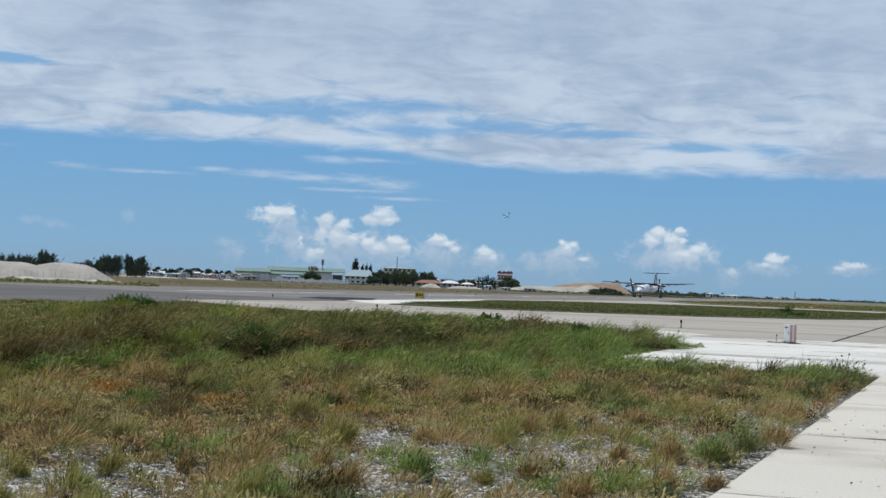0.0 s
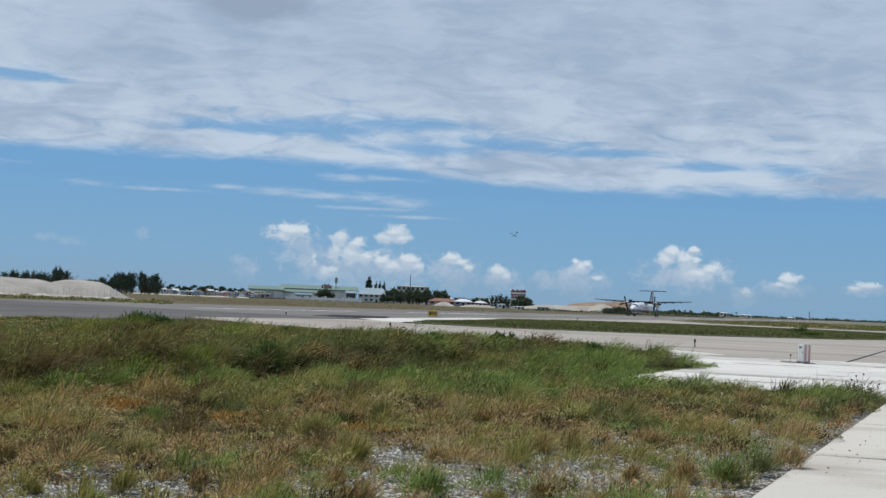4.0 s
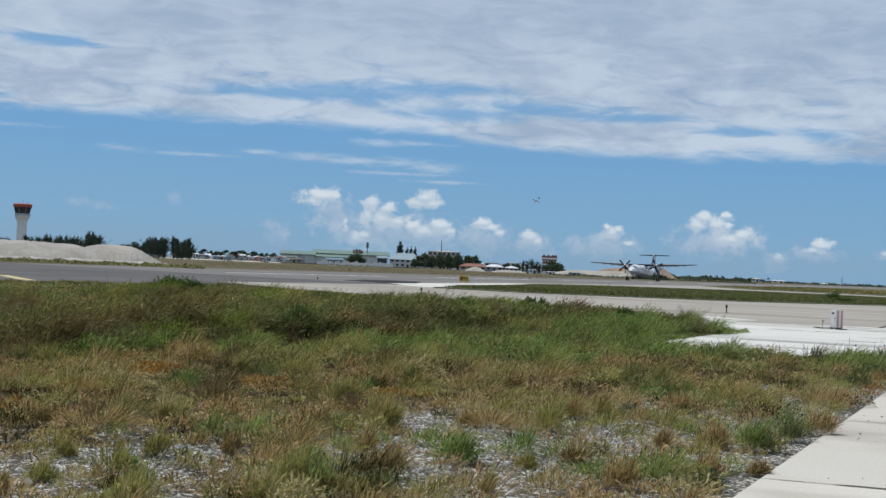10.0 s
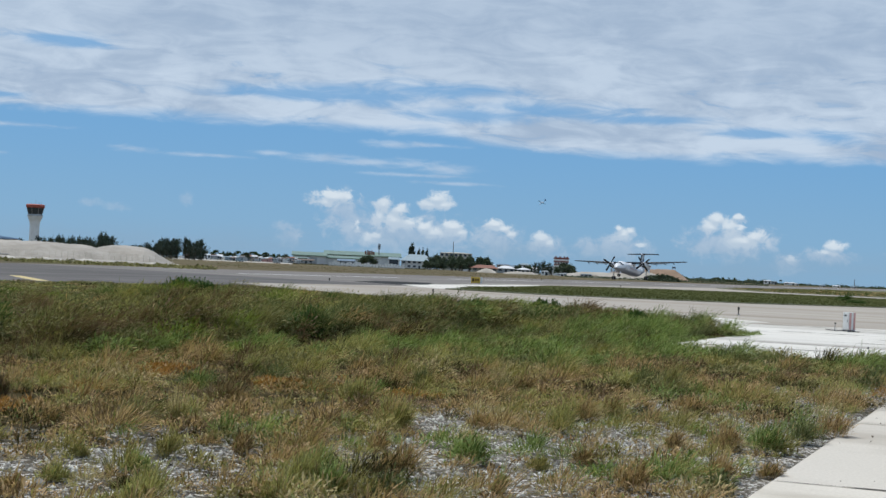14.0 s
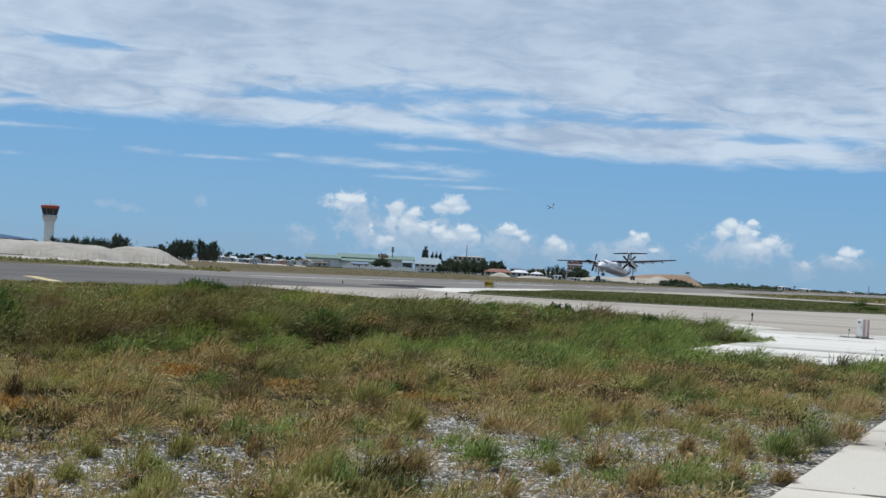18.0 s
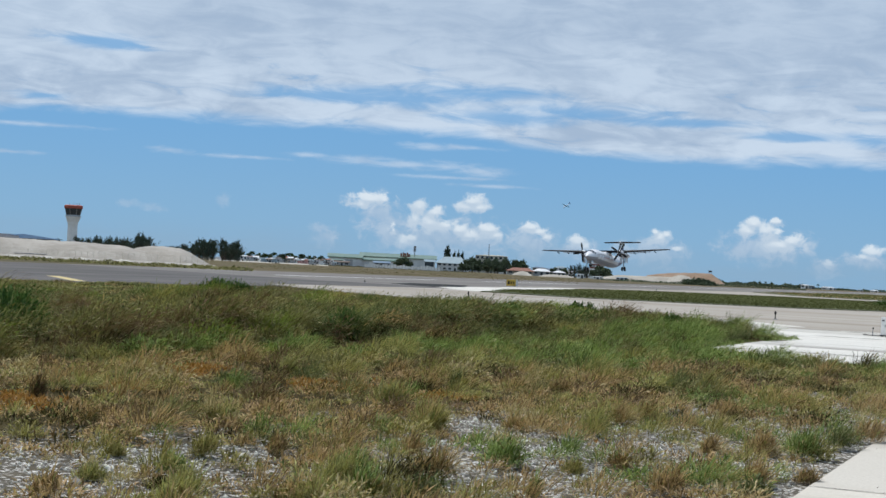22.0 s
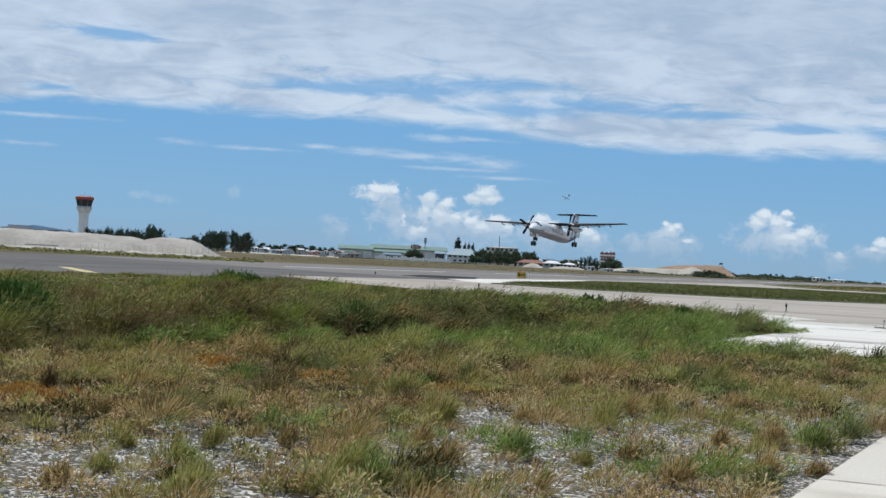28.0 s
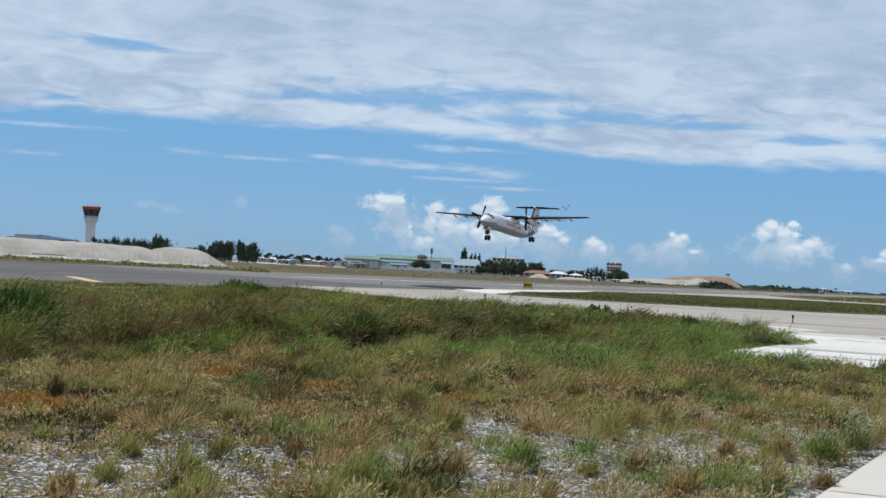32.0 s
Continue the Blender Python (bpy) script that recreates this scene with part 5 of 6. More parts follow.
def casuarina(h, seed, lean=.05, wide=1.05):
    """A dark feathery ironwood: straight trunk, upswept limbs, ragged pointed crown."""
    rnd = np.random.RandomState(seed)
    t = thing("casuarina_tree", pose(0, 0, 0), "dark feathery casuarina tree with a ragged pointed crown", "tree", "trees along the shore")
    bm = bmesh.new()
    top = Vector((lean * h, 0, h * .93))
    tube(bm, (0, 0, -.05), tuple(top * .5), .028 * h, .018 * h, 8)
    tube(bm, tuple(top * .5), tuple(top), .018 * h, .004 * h, 6)
    cs = []
    for i in range(44):
        z = h * rnd.uniform(.02, .86)
        r = h * wide * (.27 * (1 - z / h) + .04) * rnd.uniform(.4, 1.5)
        a = rnd.uniform(0, 6.28)
        p0 = Vector((lean * z, 0, z))
        p1 = p0 + Vector((r * math.cos(a), r * math.sin(a), r * rnd.uniform(.4, 1.5)))
        tube(bm, tuple(p0), tuple(p1), .008 * h, .003 * h, 5, cap=False)
        for s in np.linspace(.1, 1.25, 26):
            q = p0 + (p1 - p0) * s
            cs.append((q.x, q.y, q.z) + rnd.normal(size=3) * h * .022)
    for z in np.linspace(.8, 1.04, 22):
        cs.append((lean * h * z, 0, h * z) + rnd.normal(size=3) * h * .014)
    part("trunk", bm, BARK, t)
    cs = np.array(cs)
    v, f = tri_cloud(cs, rnd.uniform(.012, .034, len(cs)) * h, rnd, (.7, .7, 1.6))
    crown_part("crown", v, f, NEEDLE, t)
    return t


def broadleaf(h, w, seed, label="dense dark green broadleaf tree", mat=None):
    rnd = np.random.RandomState(seed)
    t = thing("broadleaf_tree", pose(0, 0, 0), label, "tree", "trees along the shore")
    bm = bmesh.new()
    tube(bm, (0, 0, -.05), (0, 0, h * .4), .045 * h, .03 * h, 8)
    cs = []
    for i in range(24):
        a, e = rnd.uniform(0, 6.28), rnd.uniform(0, 1.3)
        r = w / 2 * rnd.uniform(.45, .95)
        tip = Vector((r * math.cos(a) * math.cos(e), r * math.sin(a) * math.cos(e), h * (.22 + .65 * math.sin(e) * rnd.uniform(.75, 1.1))))
        tube(bm, (0, 0, h * rnd.uniform(.15, .4)), tuple(tip), .018 * h, .006 * h, 5, cap=False)
        rad = w * rnd.uniform(.12, .2)
        c = rnd.normal(size=(52, 3))
        c = c / np.linalg.norm(c, axis=1)[:, None] * rnd.uniform(.5, 1.05, (52, 1)) * rad * np.array([1, 1, .75])
        cs.append(c + np.array(tip))
    part("trunk", bm, BARK, t)
    cs = np.concatenate(cs)
    cs[:, 2] = np.maximum(cs[:, 2], .04 * h)
    v, f = tri_cloud(cs, rnd.uniform(.03, .06, len(cs)) * w, rnd)
    crown_part("crown", v, f, mat or LEAF, t)
    return t


def palm(h, seed):
    rnd = np.random.RandomState(seed)
    t = thing("coconut_palm", pose(0, 0, 0), "slender coconut palm with drooping fronds", "palm", "palms over the town")
    bm = bmesh.new()
    pts = [Vector((.04 * h * s * s, 0, h * s - .05)) for s in np.linspace(0, 1, 6)]
    for a, b in zip(pts, pts[1:]):
        tube(bm, tuple(a), tuple(b), .028 * h, .022 * h, 7, cap=False)
    part("trunk", bm, BARK, t)
    for i in range(13):
        bm = bmesh.new()
        a = i * 2.4 + rnd.uniform(-.2, .2)
        l, rise = h * rnd.uniform(.3, .42), rnd.uniform(-.1, .9)
        prev = None
        for s in np.linspace(0, 1, 6):
            c = pts[-1] + Vector((math.cos(a) * l * s, math.sin(a) * l * s, l * (rise * s - 1.1 * s * s)))
            side = Vector((-math.sin(a), math.cos(a), 0)) * h * .085 * math.sin(math.pi * min(1, .15 + s * .85))
            row = [bm.verts.new(c - side - Vector((0, 0, .03 * h * s))), bm.verts.new(c), bm.verts.new(c + side - Vector((0, 0, .03 * h * s)))]
            if prev:
                bm.faces.new((prev[0], prev[1], row[1], row[0]))
                bm.faces.new((prev[1], prev[2], row[2], row[1]))
            prev = row
        part("frond", bm, FROND, t)
    return t


def make_trees():
    rnd = random.Random(11)
    kinds = [casuarina(h, 20 + i, l, (1.0, 1.05, 1.3, 1.4, 1.5)[i]) for i, (h, l) in enumerate(((8.3, .12), (7.5, .08), (6.6, .16), (5.5, .12), (4.6, .14)))]
    used = [False] * 5

    def plant(k, az, dist):
        m = pose(*spot(az, dist), 0, 0, rnd.uniform(0, 360))
        if used[k]:
            copy_thing(kinds[k], m)
        else:
            kinds[k].matrix_basis = m
            used[k] = True
    for i in range(26):
        az = -36.05 + i * .09
        plant((4, 3, 3, 2, 3, 2)[i % 6] if i < 20 else (1, 2, 0)[i % 3], az + rnd.uniform(-.05, .05), 560 + rnd.uniform(-20, 25))
    for i in range(32):
        az = -33.1 + i * .083
        if i in (21, 22, 23):
            continue    # the gap between two stands
        plant(4 if i < 6 else (3 if i < 12 or i == 31 else (1, 2, 1, 2, 0)[i % 5]), az + rnd.uniform(-.04, .04), 600 + rnd.uniform(-20, 30))
    for az, d, k in ((-36.98, 650, 3), (-36.42, 690, 1), (-36.28, 700, 2), (-18.1, 720, 3), (-17.95, 715, 3), (-17.8, 725, 2), (-17.65, 720, 3), (-17.5, 725, 4)):
        plant(k, az, d)
    big = [casuarina(h, 40 + i, .02, .4) for i, h in enumerate((15.0, 12.5))]
    for ob, places in zip(big, (((-22.8, 950), (-22.72, 955)), ((-22.35, 940), (-22.2, 950), (-22.5, 960)))):
        ob.matrix_basis = pose(*spot(*places[0]))
        for p in places[1:]:
            copy_thing(ob, pose(*spot(*p), 0, 0, rnd.uniform(0, 360)))
    broad = [broadleaf(6.4, 9.0, 50), broadleaf(8.0, 7.0, 51), broadleaf(6.8, 6.0, 52), broadleaf(4.6, 5.5, 53)]
    rows = (((-24.39, 780), (-17.0, 700)), ((-20.55, 760), (-20.2, 800), (-21.8, 772), (-19.95, 815), (-21.25, 790), (-20.95, 800)),
            ((-21.9, 760), (-21.2, 755), (-20.85, 762), (-19.9, 810), (-21.55, 750), (-22.05, 770), (-20.6, 748)), ((-22.15, 765), (-18.75, 800), (-21.7, 750), (-18.35, 790), (-17.2, 705), (-16.75, 702)))
    for ob, places in zip(broad, rows):
        ob.matrix_basis = pose(*spot(*places[0]))
        for p in places[1:]:
            copy_thing(ob, pose(*spot(*p), 0, 0, rnd.uniform(0, 360)))
    palms = [palm(5.0, 60), palm(4.0, 61), palm(3.1, 62)]
    places = [[(-28.75, 800), (-29.23, 790), (-28.21, 800), (-30.05, 780), (-28.6, 770)], [(-29.8, 800), (-27.9, 795), (-30.2, 800), (-28.45, 805), (-29.5, 780), (-27.55, 790)],
              [(-11.18, 1010), (-10.76, 1015), (-9.08, 1030), (-31.0, 780), (-29.0, 775), (-10.95, 1020)]]
    low = [broadleaf(5.3, 3.2, 54), broadleaf(4.2, 3.8, 55)]
    for ob, n in zip(low, (17, 19)):
        for i in range(n):
            m = pose(*spot(-31.2 + i * 4.0 / n + rnd.uniform(-.12, .12), rnd.uniform(770, 870)), 0, 0, rnd.uniform(0, 360))
            if i:
                copy_thing(ob, m)
            else:
                ob.matrix_basis = m
    for ob, ps in zip(palms, places):
        ob.matrix_basis = pose(*spot(*ps[0]))
        for p in ps[1:]:
            copy_thing(ob, pose(*spot(*p), 0, 0, rnd.uniform(0, 360)))


make_trees()


def bush_line(name, az0, az1, dist, n, h, mat, label, seed, depth=12.0, size=.5):
    """Low scrub on the far verges, joined."""
    rnd = np.random.RandomState(seed)
    az = np.radians(rnd.uniform(az0, az1, n))
    d = dist + rnd.uniform(-depth, depth, n)
    lump = .5 + .5 * np.sin(az * 180 + seed) * np.sin(az * 417 + 2 * seed)
    c = np.stack([d * np.sin(az), d * np.cos(az), rnd.uniform(.05, 1, n) ** 1.4 * h * (.35 + .65 * lump)], 1)
    v, f = tri_cloud(c, np.full(n, size) * rnd.uniform(.5, 1.2, n), rnd, (1, 1, .7))
    v[:, 2] = np.maximum(v[:, 2], -.02)
    tagged(new(name, raw_mesh(name, v, f, [mat])), label, "scrub", kind="stuff")


for az, d, w, h in ((-13.7, 560, 4.6, 1.9), (-13.42, 562, 5.4, 2.5), (-13.12, 560, 4.8, 2.1), (-12.88, 564, 3.6, 1.4)):
    broadleaf(h, w, int(-az * 100), "rounded dark green thicket beside a sand heap").matrix_basis = pose(*spot(az, d))
bush_line("hedge", -13.95, -12.9, 560, 1400, 1.9, LEAF, "rounded dark green thicket beside a sand heap", 1, 5, .35)
bush_line("scrub", -17.0, -9.5, 600, 2600, .9, LEAF, "low green scrub along the far verge", 2, 25, .3)
bush_line("scrub", -12.8, -9.4, 1060, 4600, 2.6, LEAF, "dark low treeline on the far point", 3, 25, .7)
bush_line("scrub", -9.6, -3.0, 1070, 3600, 1.6, LEAF, "thin dark scrub on the far point", 4, 15, .6)
bush_line("scrub", -31.5, -22.0, 700, 5000, .6, WEED, "olive scrub before the town", 5, 40, .2)
bush_line("scrub", -40.0, -30.0, 205, 7000, .42, B_OLIVE, "olive weeds along the runway's far edge", 6, 16, .14)
bush_line("scrub", -30.0, -17.0, 400, 7000, .06, WEED, "dry brown weeds beyond the runway", 7, 140, .10)


# ---- grass ----
MATS = [G_GREEN, G_OLIVE, G_DRY, G_BROWN, G_RUST, G_PALE, G_DARK, BUSH, G_DEEP, G_TURF, B_DEAD, B_OLIVE, B_LIME]


def leaf_mesh(name, root, tip, width, bulge, kind, rnd):
    """Leaves as bent diamonds from root to tip, their faces turned up and outwards."""
    n = len(root)
    d = tip - root
    a = np.arctan2(d[:, 1], d[:, 0]) + np.pi / 2 + rnd.normal(0, .55, n)
    side = np.stack([np.cos(a) * width / 2, np.sin(a) * width / 2, rnd.normal(0, .15, n) * width], 1)
    mid = root + d * .5
    mid[:, 2] += bulge * np.linalg.norm(d, axis=1)
    v = np.stack([root, mid - side, mid + side, tip], 1).reshape(-1, 3)
    k = np.arange(n)[:, None] * 4
    t = np.concatenate([k + [0, 2, 1], k + [1, 2, 3]], 1).reshape(-1, 3)
    return raw_mesh(name, v, t, MATS, np.repeat(kind, 2))


def plant_leaves(name, p, radius, height, kind, per, width, leafy, wind, stray, rnd):
    """Leaves of many plants at p, each a dome of one colour, blown to one side."""
    rep = np.repeat(np.arange(len(p)), per)
    m = len(rep)
    r, a = rnd.uniform(0, 1, m) ** .55, rnd.uniform(0, 6.283, m)
    ring = np.stack([r * np.cos(a), r * np.sin(a), np.zeros(m)], 1)
    lump = 1 + .22 * np.sin(3 * a + 9 * kind[rep] + rep * 2.3)
    tip = ring * (radius[rep] * lump)[:, None]
    tip[:, 2] = height[rep] * np.sqrt(np.clip(1 - .9 * r * r, .03, 1)) * rnd.uniform(.62, 1.15, m) * lump
    sweep = wind * tip[:, 2] * rnd.uniform(.3, 1.3, m)
    tip[:, 0] += sweep
    tip[:, 1] -= .25 * sweep
    root = ring * (radius[rep] * .35)[:, None]
    s = np.where(leafy[rep], rnd.uniform(.68, .93, m), rnd.uniform(.25, .78, m))[:, None]
    bow = np.zeros((m, 3))
    bow[:, 2] = .22 * height[rep] * s[:, 0] * (1 - s[:, 0]) * 4
    root = root + (tip - root) * s + bow * .6
    root[:, 2] -= .01
    leaf = leafy[rep]
    tip = tip + rnd.normal(0, 1, (m, 3)) * np.where(leaf, .03, .12 * height[rep])[:, None]
    k = np.where(rnd.uniform(size=m) < stray, rnd.randint(0, 4, m), kind[rep])
    w = width[rep] * np.where(leaf, 2.0, 1.0) * rnd.uniform(.6, 1.4, m)
    at = p[rep]
    return leaf_mesh(name, at + root, at + tip, w, .10, k, rnd)


def pick(odds, u):
    """Index of a material from odds and a number from 0 to 1, by rows."""
    cum = np.cumsum(odds / odds.sum(1, keepdims=True), 1)
    return (u[:, None] > cum).sum(1).clip(0, cum.shape[1] - 1)


def odds(x, *w):
    return np.stack([np.broadcast_to(np.asarray(k, float), x.shape) for k in w], 1)


def bare_mix(x, y):
    p = value_noise(x, y, .5, 7)
    return odds(x, .10 + .18 * p, .30, .16, .48, .02, .16, .06)


def dry_mix(x, y):
    p, q, s = value_noise(x, y, .45, 7), value_noise(x, y, .3, 8), value_noise(x, y, .4, 9)
    rust = np.clip(spread_of(x, y, RUST_AT) * (.5 + s) * 1.6 - .25, 0, 1)
    g = np.clip((p - .45) * 2, 0, 1)
    return odds(x, .02 + .08 * g, .28, .07, .66 * np.clip(q * 1.6, .35, 1), .06 * rust, .16, .10, 0, .06, 0, .24, .14)


def litter_mix(x, y):
    s = np.clip(spread_of(x, y, RUST_AT) * 2 - .2, 0, 1.5)
    # dark share: real litter, plus shade between the clumps put into colour
    return odds(x, .05, .20, .12, .55, 2.4 * s, .08, .28)


def green_mix(x, y):
    p, q = value_noise(x, y, .4, 27), value_noise(x, y, .7, 28)
    far = np.clip((-5 - x) / 6, 0, 1) * np.clip((30 - y) / 8, 0, 1)
    return odds(x, .80 - .30 * far, .08 + .5 * p * far, .03 * far, .28 * p * far, 0, .04 + .16 * far, .02, 0, .06 + .22 * np.clip(q * 2 - .6, 0, 1), 0, .10 * far, .16 + .15 * far, .05 * p)


RUST_AT = ((-10.25, 12.9, .6, .9), (-11.32, 18.15, .6, 1.1), (-9.07, 17.77, .65, 1.0), (-10.6, 15.6, .4, .6), (-7.3, 17.4, .4, .6))
DEAD_AT = ((-17.5, 24.2, .75, 2.4), (-15.6, 24.6, .5, 1.2), (-16.6, 27.5, .8, 2.0), (-14.3, 35.0, .7, 2.2), (-13.5, 41.5, .9, 3.0),
           (-21.0, 27.0, .8, 2.5), (-18.5, 33.0, 1.1, 2.0), (-12.2, 42.8, .6, 1.6))
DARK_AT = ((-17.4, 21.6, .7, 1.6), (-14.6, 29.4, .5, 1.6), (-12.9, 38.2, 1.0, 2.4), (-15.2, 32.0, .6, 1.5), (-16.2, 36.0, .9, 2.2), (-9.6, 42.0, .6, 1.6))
LIME_AT = ((-22.0, 40.5, 1.2, 3.0), (-19.8, 38.0, .9, 2.5), (-25.0, 41.0, .8, 3.0), (-17.4, 44.0, 1.2, 3.0), (-20.0, 44.5, .9, 2.5), (-14.2, 47.0, 1.2, 2.5))


def tall_mix(x, y):
    # front and toe favour darker grass: the bank's shaded face put into colour
    front = np.clip(1 - (-x - foot_line(y)) / 2.6, 0, 1)
    right = np.clip((16 + x) / 6, 0, 1)
    p, q = value_noise(x, y, .4, 17), value_noise(x, y, .2, 18)
    dead, dark, lime = spread_of(x, y, DEAD_AT), spread_of(x, y, DARK_AT), spread_of(x, y, LIME_AT)
    g = np.clip(.10 + right * .25 + (p - .5) * .5, .02, 1.0)
    brown = np.clip((q - .2) * 1.6, .15, 1) * (1.0 - .35 * right) * (.5 + .6 * front)
    # toe adds dark stems where shade lies at the foot of the growth
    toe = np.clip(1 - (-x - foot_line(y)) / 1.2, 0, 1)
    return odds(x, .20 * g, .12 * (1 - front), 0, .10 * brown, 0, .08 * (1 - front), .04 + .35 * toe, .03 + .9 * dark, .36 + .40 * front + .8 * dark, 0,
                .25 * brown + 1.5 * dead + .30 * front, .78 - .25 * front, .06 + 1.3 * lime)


def plants(label, seed, cell, d0, d1, radius, height, per, width, mix, zone, thin=None, wind=.5, leafy=.25, stray=.1, taller=None):
    """Plants on a jittered grid, between two distances and by the weight of their zone."""
    rnd = np.random.RandomState(seed)
    gx, gy = np.meshgrid(np.arange(-50, -1, cell), np.arange(4, 82, cell))
    x, y = gx.ravel() + rnd.uniform(-.6, .6, gx.size) * cell, gy.ravel() + rnd.uniform(-.6, .6, gx.size) * cell
    d, az = np.hypot(x, y), np.degrees(np.arctan2(x, y))
    ok = (d > d0) & (d < d1) & (az > np.where(d < 20, -47, -42)) & (az < -2)
    x, y = x[ok], y[ok]
    w = np.clip(zones(x, y)[zone] * 1.7, 0, 1) * (meadow_depth(x, y) > .18)
    if thin is not None:
        w = w * thin(x, y)
    ok = rnd.uniform(size=len(x)) < w
    x, y = x[ok], y[ok]
    n = len(x)
    size = np.clip(np.exp(rnd.normal(0, .28, n)) * (.75 + .5 * value_noise(x, y, .6, seed + 3)), .4, 1.4)
    edge = np.clip(.7 + meadow_depth(x, y) * .6, .7, 1)
    r = radius * size * rnd.uniform(.8, 1.25, n)
    h = height * size * edge * rnd.uniform(.75, 1.3, n)
    if taller is not None:
        h = h * taller(x, y)
    much = np.ones(n) if taller is None else np.clip(taller(x, y), .8, 2.0)
    leaves = rnd.uniform(size=n) < leafy
    h = np.where(leaves, h * .8, h)
    count = (np.clip(per * size ** 1.3, per * .35, per * 2.2) * much).astype(int)
    u = .34 * value_noise(x, y, .55, seed + 31) + .22 * value_noise(x, y, 1.5, seed + 32) + .2 * rnd.uniform(size=n)
    kind = pick(mix(x, y), np.argsort(np.argsort(u)) / max(n, 1))
    p = np.stack([x, y, bank(x, y) + canopy(x, y) - .01], 1)
    me = plant_leaves("grass", p, r, h, kind, count, np.full(n, width), leaves, wind, stray, rnd)
    tagged(new("grass", me), label, "grass", kind="stuff")


def make_meadow():
    some = lambda x, y: np.clip(cover(x, y), .12, 1)
    open_rust = lambda x, y: half(x, y) * (1 - np.clip(spread_of(x, y, RUST_AT) * 1.5, 0, .92))
    half = lambda x, y: np.where(value_noise(x, y, 1.6, 88) > .42, 1.0, .2)
    low = lambda x, y: 1 + (.35 + .65 * left_part(x, y) - 1) * np.clip((np.hypot(x, y) - 33) / 9, 0, 1)
    front = lambda x, y: low(x, y) + .7 * np.clip(1 - abs(-x - foot_line(y) - .8) / 1.7, 0, 1) * np.clip((50 - y) / 8, 0, 1)
    plants("separate tufts of green, straw and brown grass on coral gravel", 100, .46, 4, 27, .22, .18, 290, .0070, bare_mix, 0, some, wind=.6, leafy=.35)
    plants("small weeds and seedlings scattered on coral gravel", 102, .20, 4, 27, .085, .055, 32, .0065, bare_mix, 0, lambda x, y: .30 + .5 * cover(x, y), leafy=.6)
    plants("clumps of dry brown, straw and olive grass", 110, .56, 8, 42, .30, .205, 360, .0083, dry_mix, 1, open_rust, wind=.6, leafy=.62)
    plants("low dead weeds between the dry clumps", 112, .27, 8, 42, .15, .05, 55, .010, litter_mix, 1, leafy=.7)
    plants("low rust-coloured weeds on bare earth", 113, .15, 10, 26, .11, .05, 46, .010, lambda x, y: odds(x, 0, 0, 0, .12, 1), 1, lambda x, y: np.clip(spread_of(x, y, RUST_AT) * 2.2 - .5, 0, 1), leafy=.8, stray=0)
    plants("taller arching tufts among the dry grass", 114, 1.7, 12, 40, .22, .27, 240, .0085, dry_mix, 1, lambda x, y: 1 - np.clip(spread_of(x, y, RUST_AT) * 2, 0, 1), wind=.7, leafy=.2)
    plants("low bright green grass before the bank", 120, .50, 17, 50, .33, .25, 290, .010, green_mix, 2, half, wind=.8, leafy=.3, stray=.04, taller=lambda x, y: 1 - .25 * np.clip((y - 30.5) / 2, 0, 1) * np.clip((8.0 + x) / 1, 0, 1) + .35 * np.clip((-x - 6.5) / 2, 0, 1) * np.clip((y - 31) / 6, 0, 1))
    plants("short green grass between the clumps", 121, .32, 17, 50, .2, .08, 75, .011, green_mix, 2, wind=.6, leafy=.45, stray=.04)
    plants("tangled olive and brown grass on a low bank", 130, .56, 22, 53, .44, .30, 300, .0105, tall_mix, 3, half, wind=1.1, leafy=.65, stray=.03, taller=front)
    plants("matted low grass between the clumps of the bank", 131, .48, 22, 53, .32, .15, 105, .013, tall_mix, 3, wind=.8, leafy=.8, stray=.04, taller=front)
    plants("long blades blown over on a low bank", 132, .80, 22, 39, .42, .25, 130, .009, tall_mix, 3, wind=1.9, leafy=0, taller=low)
    plants("olive grass along the back of the bank", 140, .75, 52, 78, .5, .10, 110, .03, tall_mix, 3, wind=.8, leafy=.4)


make_meadow()


def grass_tuft(seed, h, kind, label):
    """One standing tuft near the path, as a thing of its own."""
    rnd = np.random.RandomState(seed)
    one = np.ones(1)
    me = plant_leaves("grass_tuft", np.zeros((1, 3)) - [[0, 0, .01]], one * h * .75, one * h, np.full(1, kind), np.full(1, 330), one * .0065, one > 2, .5, .1, rnd)
    return tagged(new("grass_tuft", me), label, "grass tuft", "tufts on the gravel")


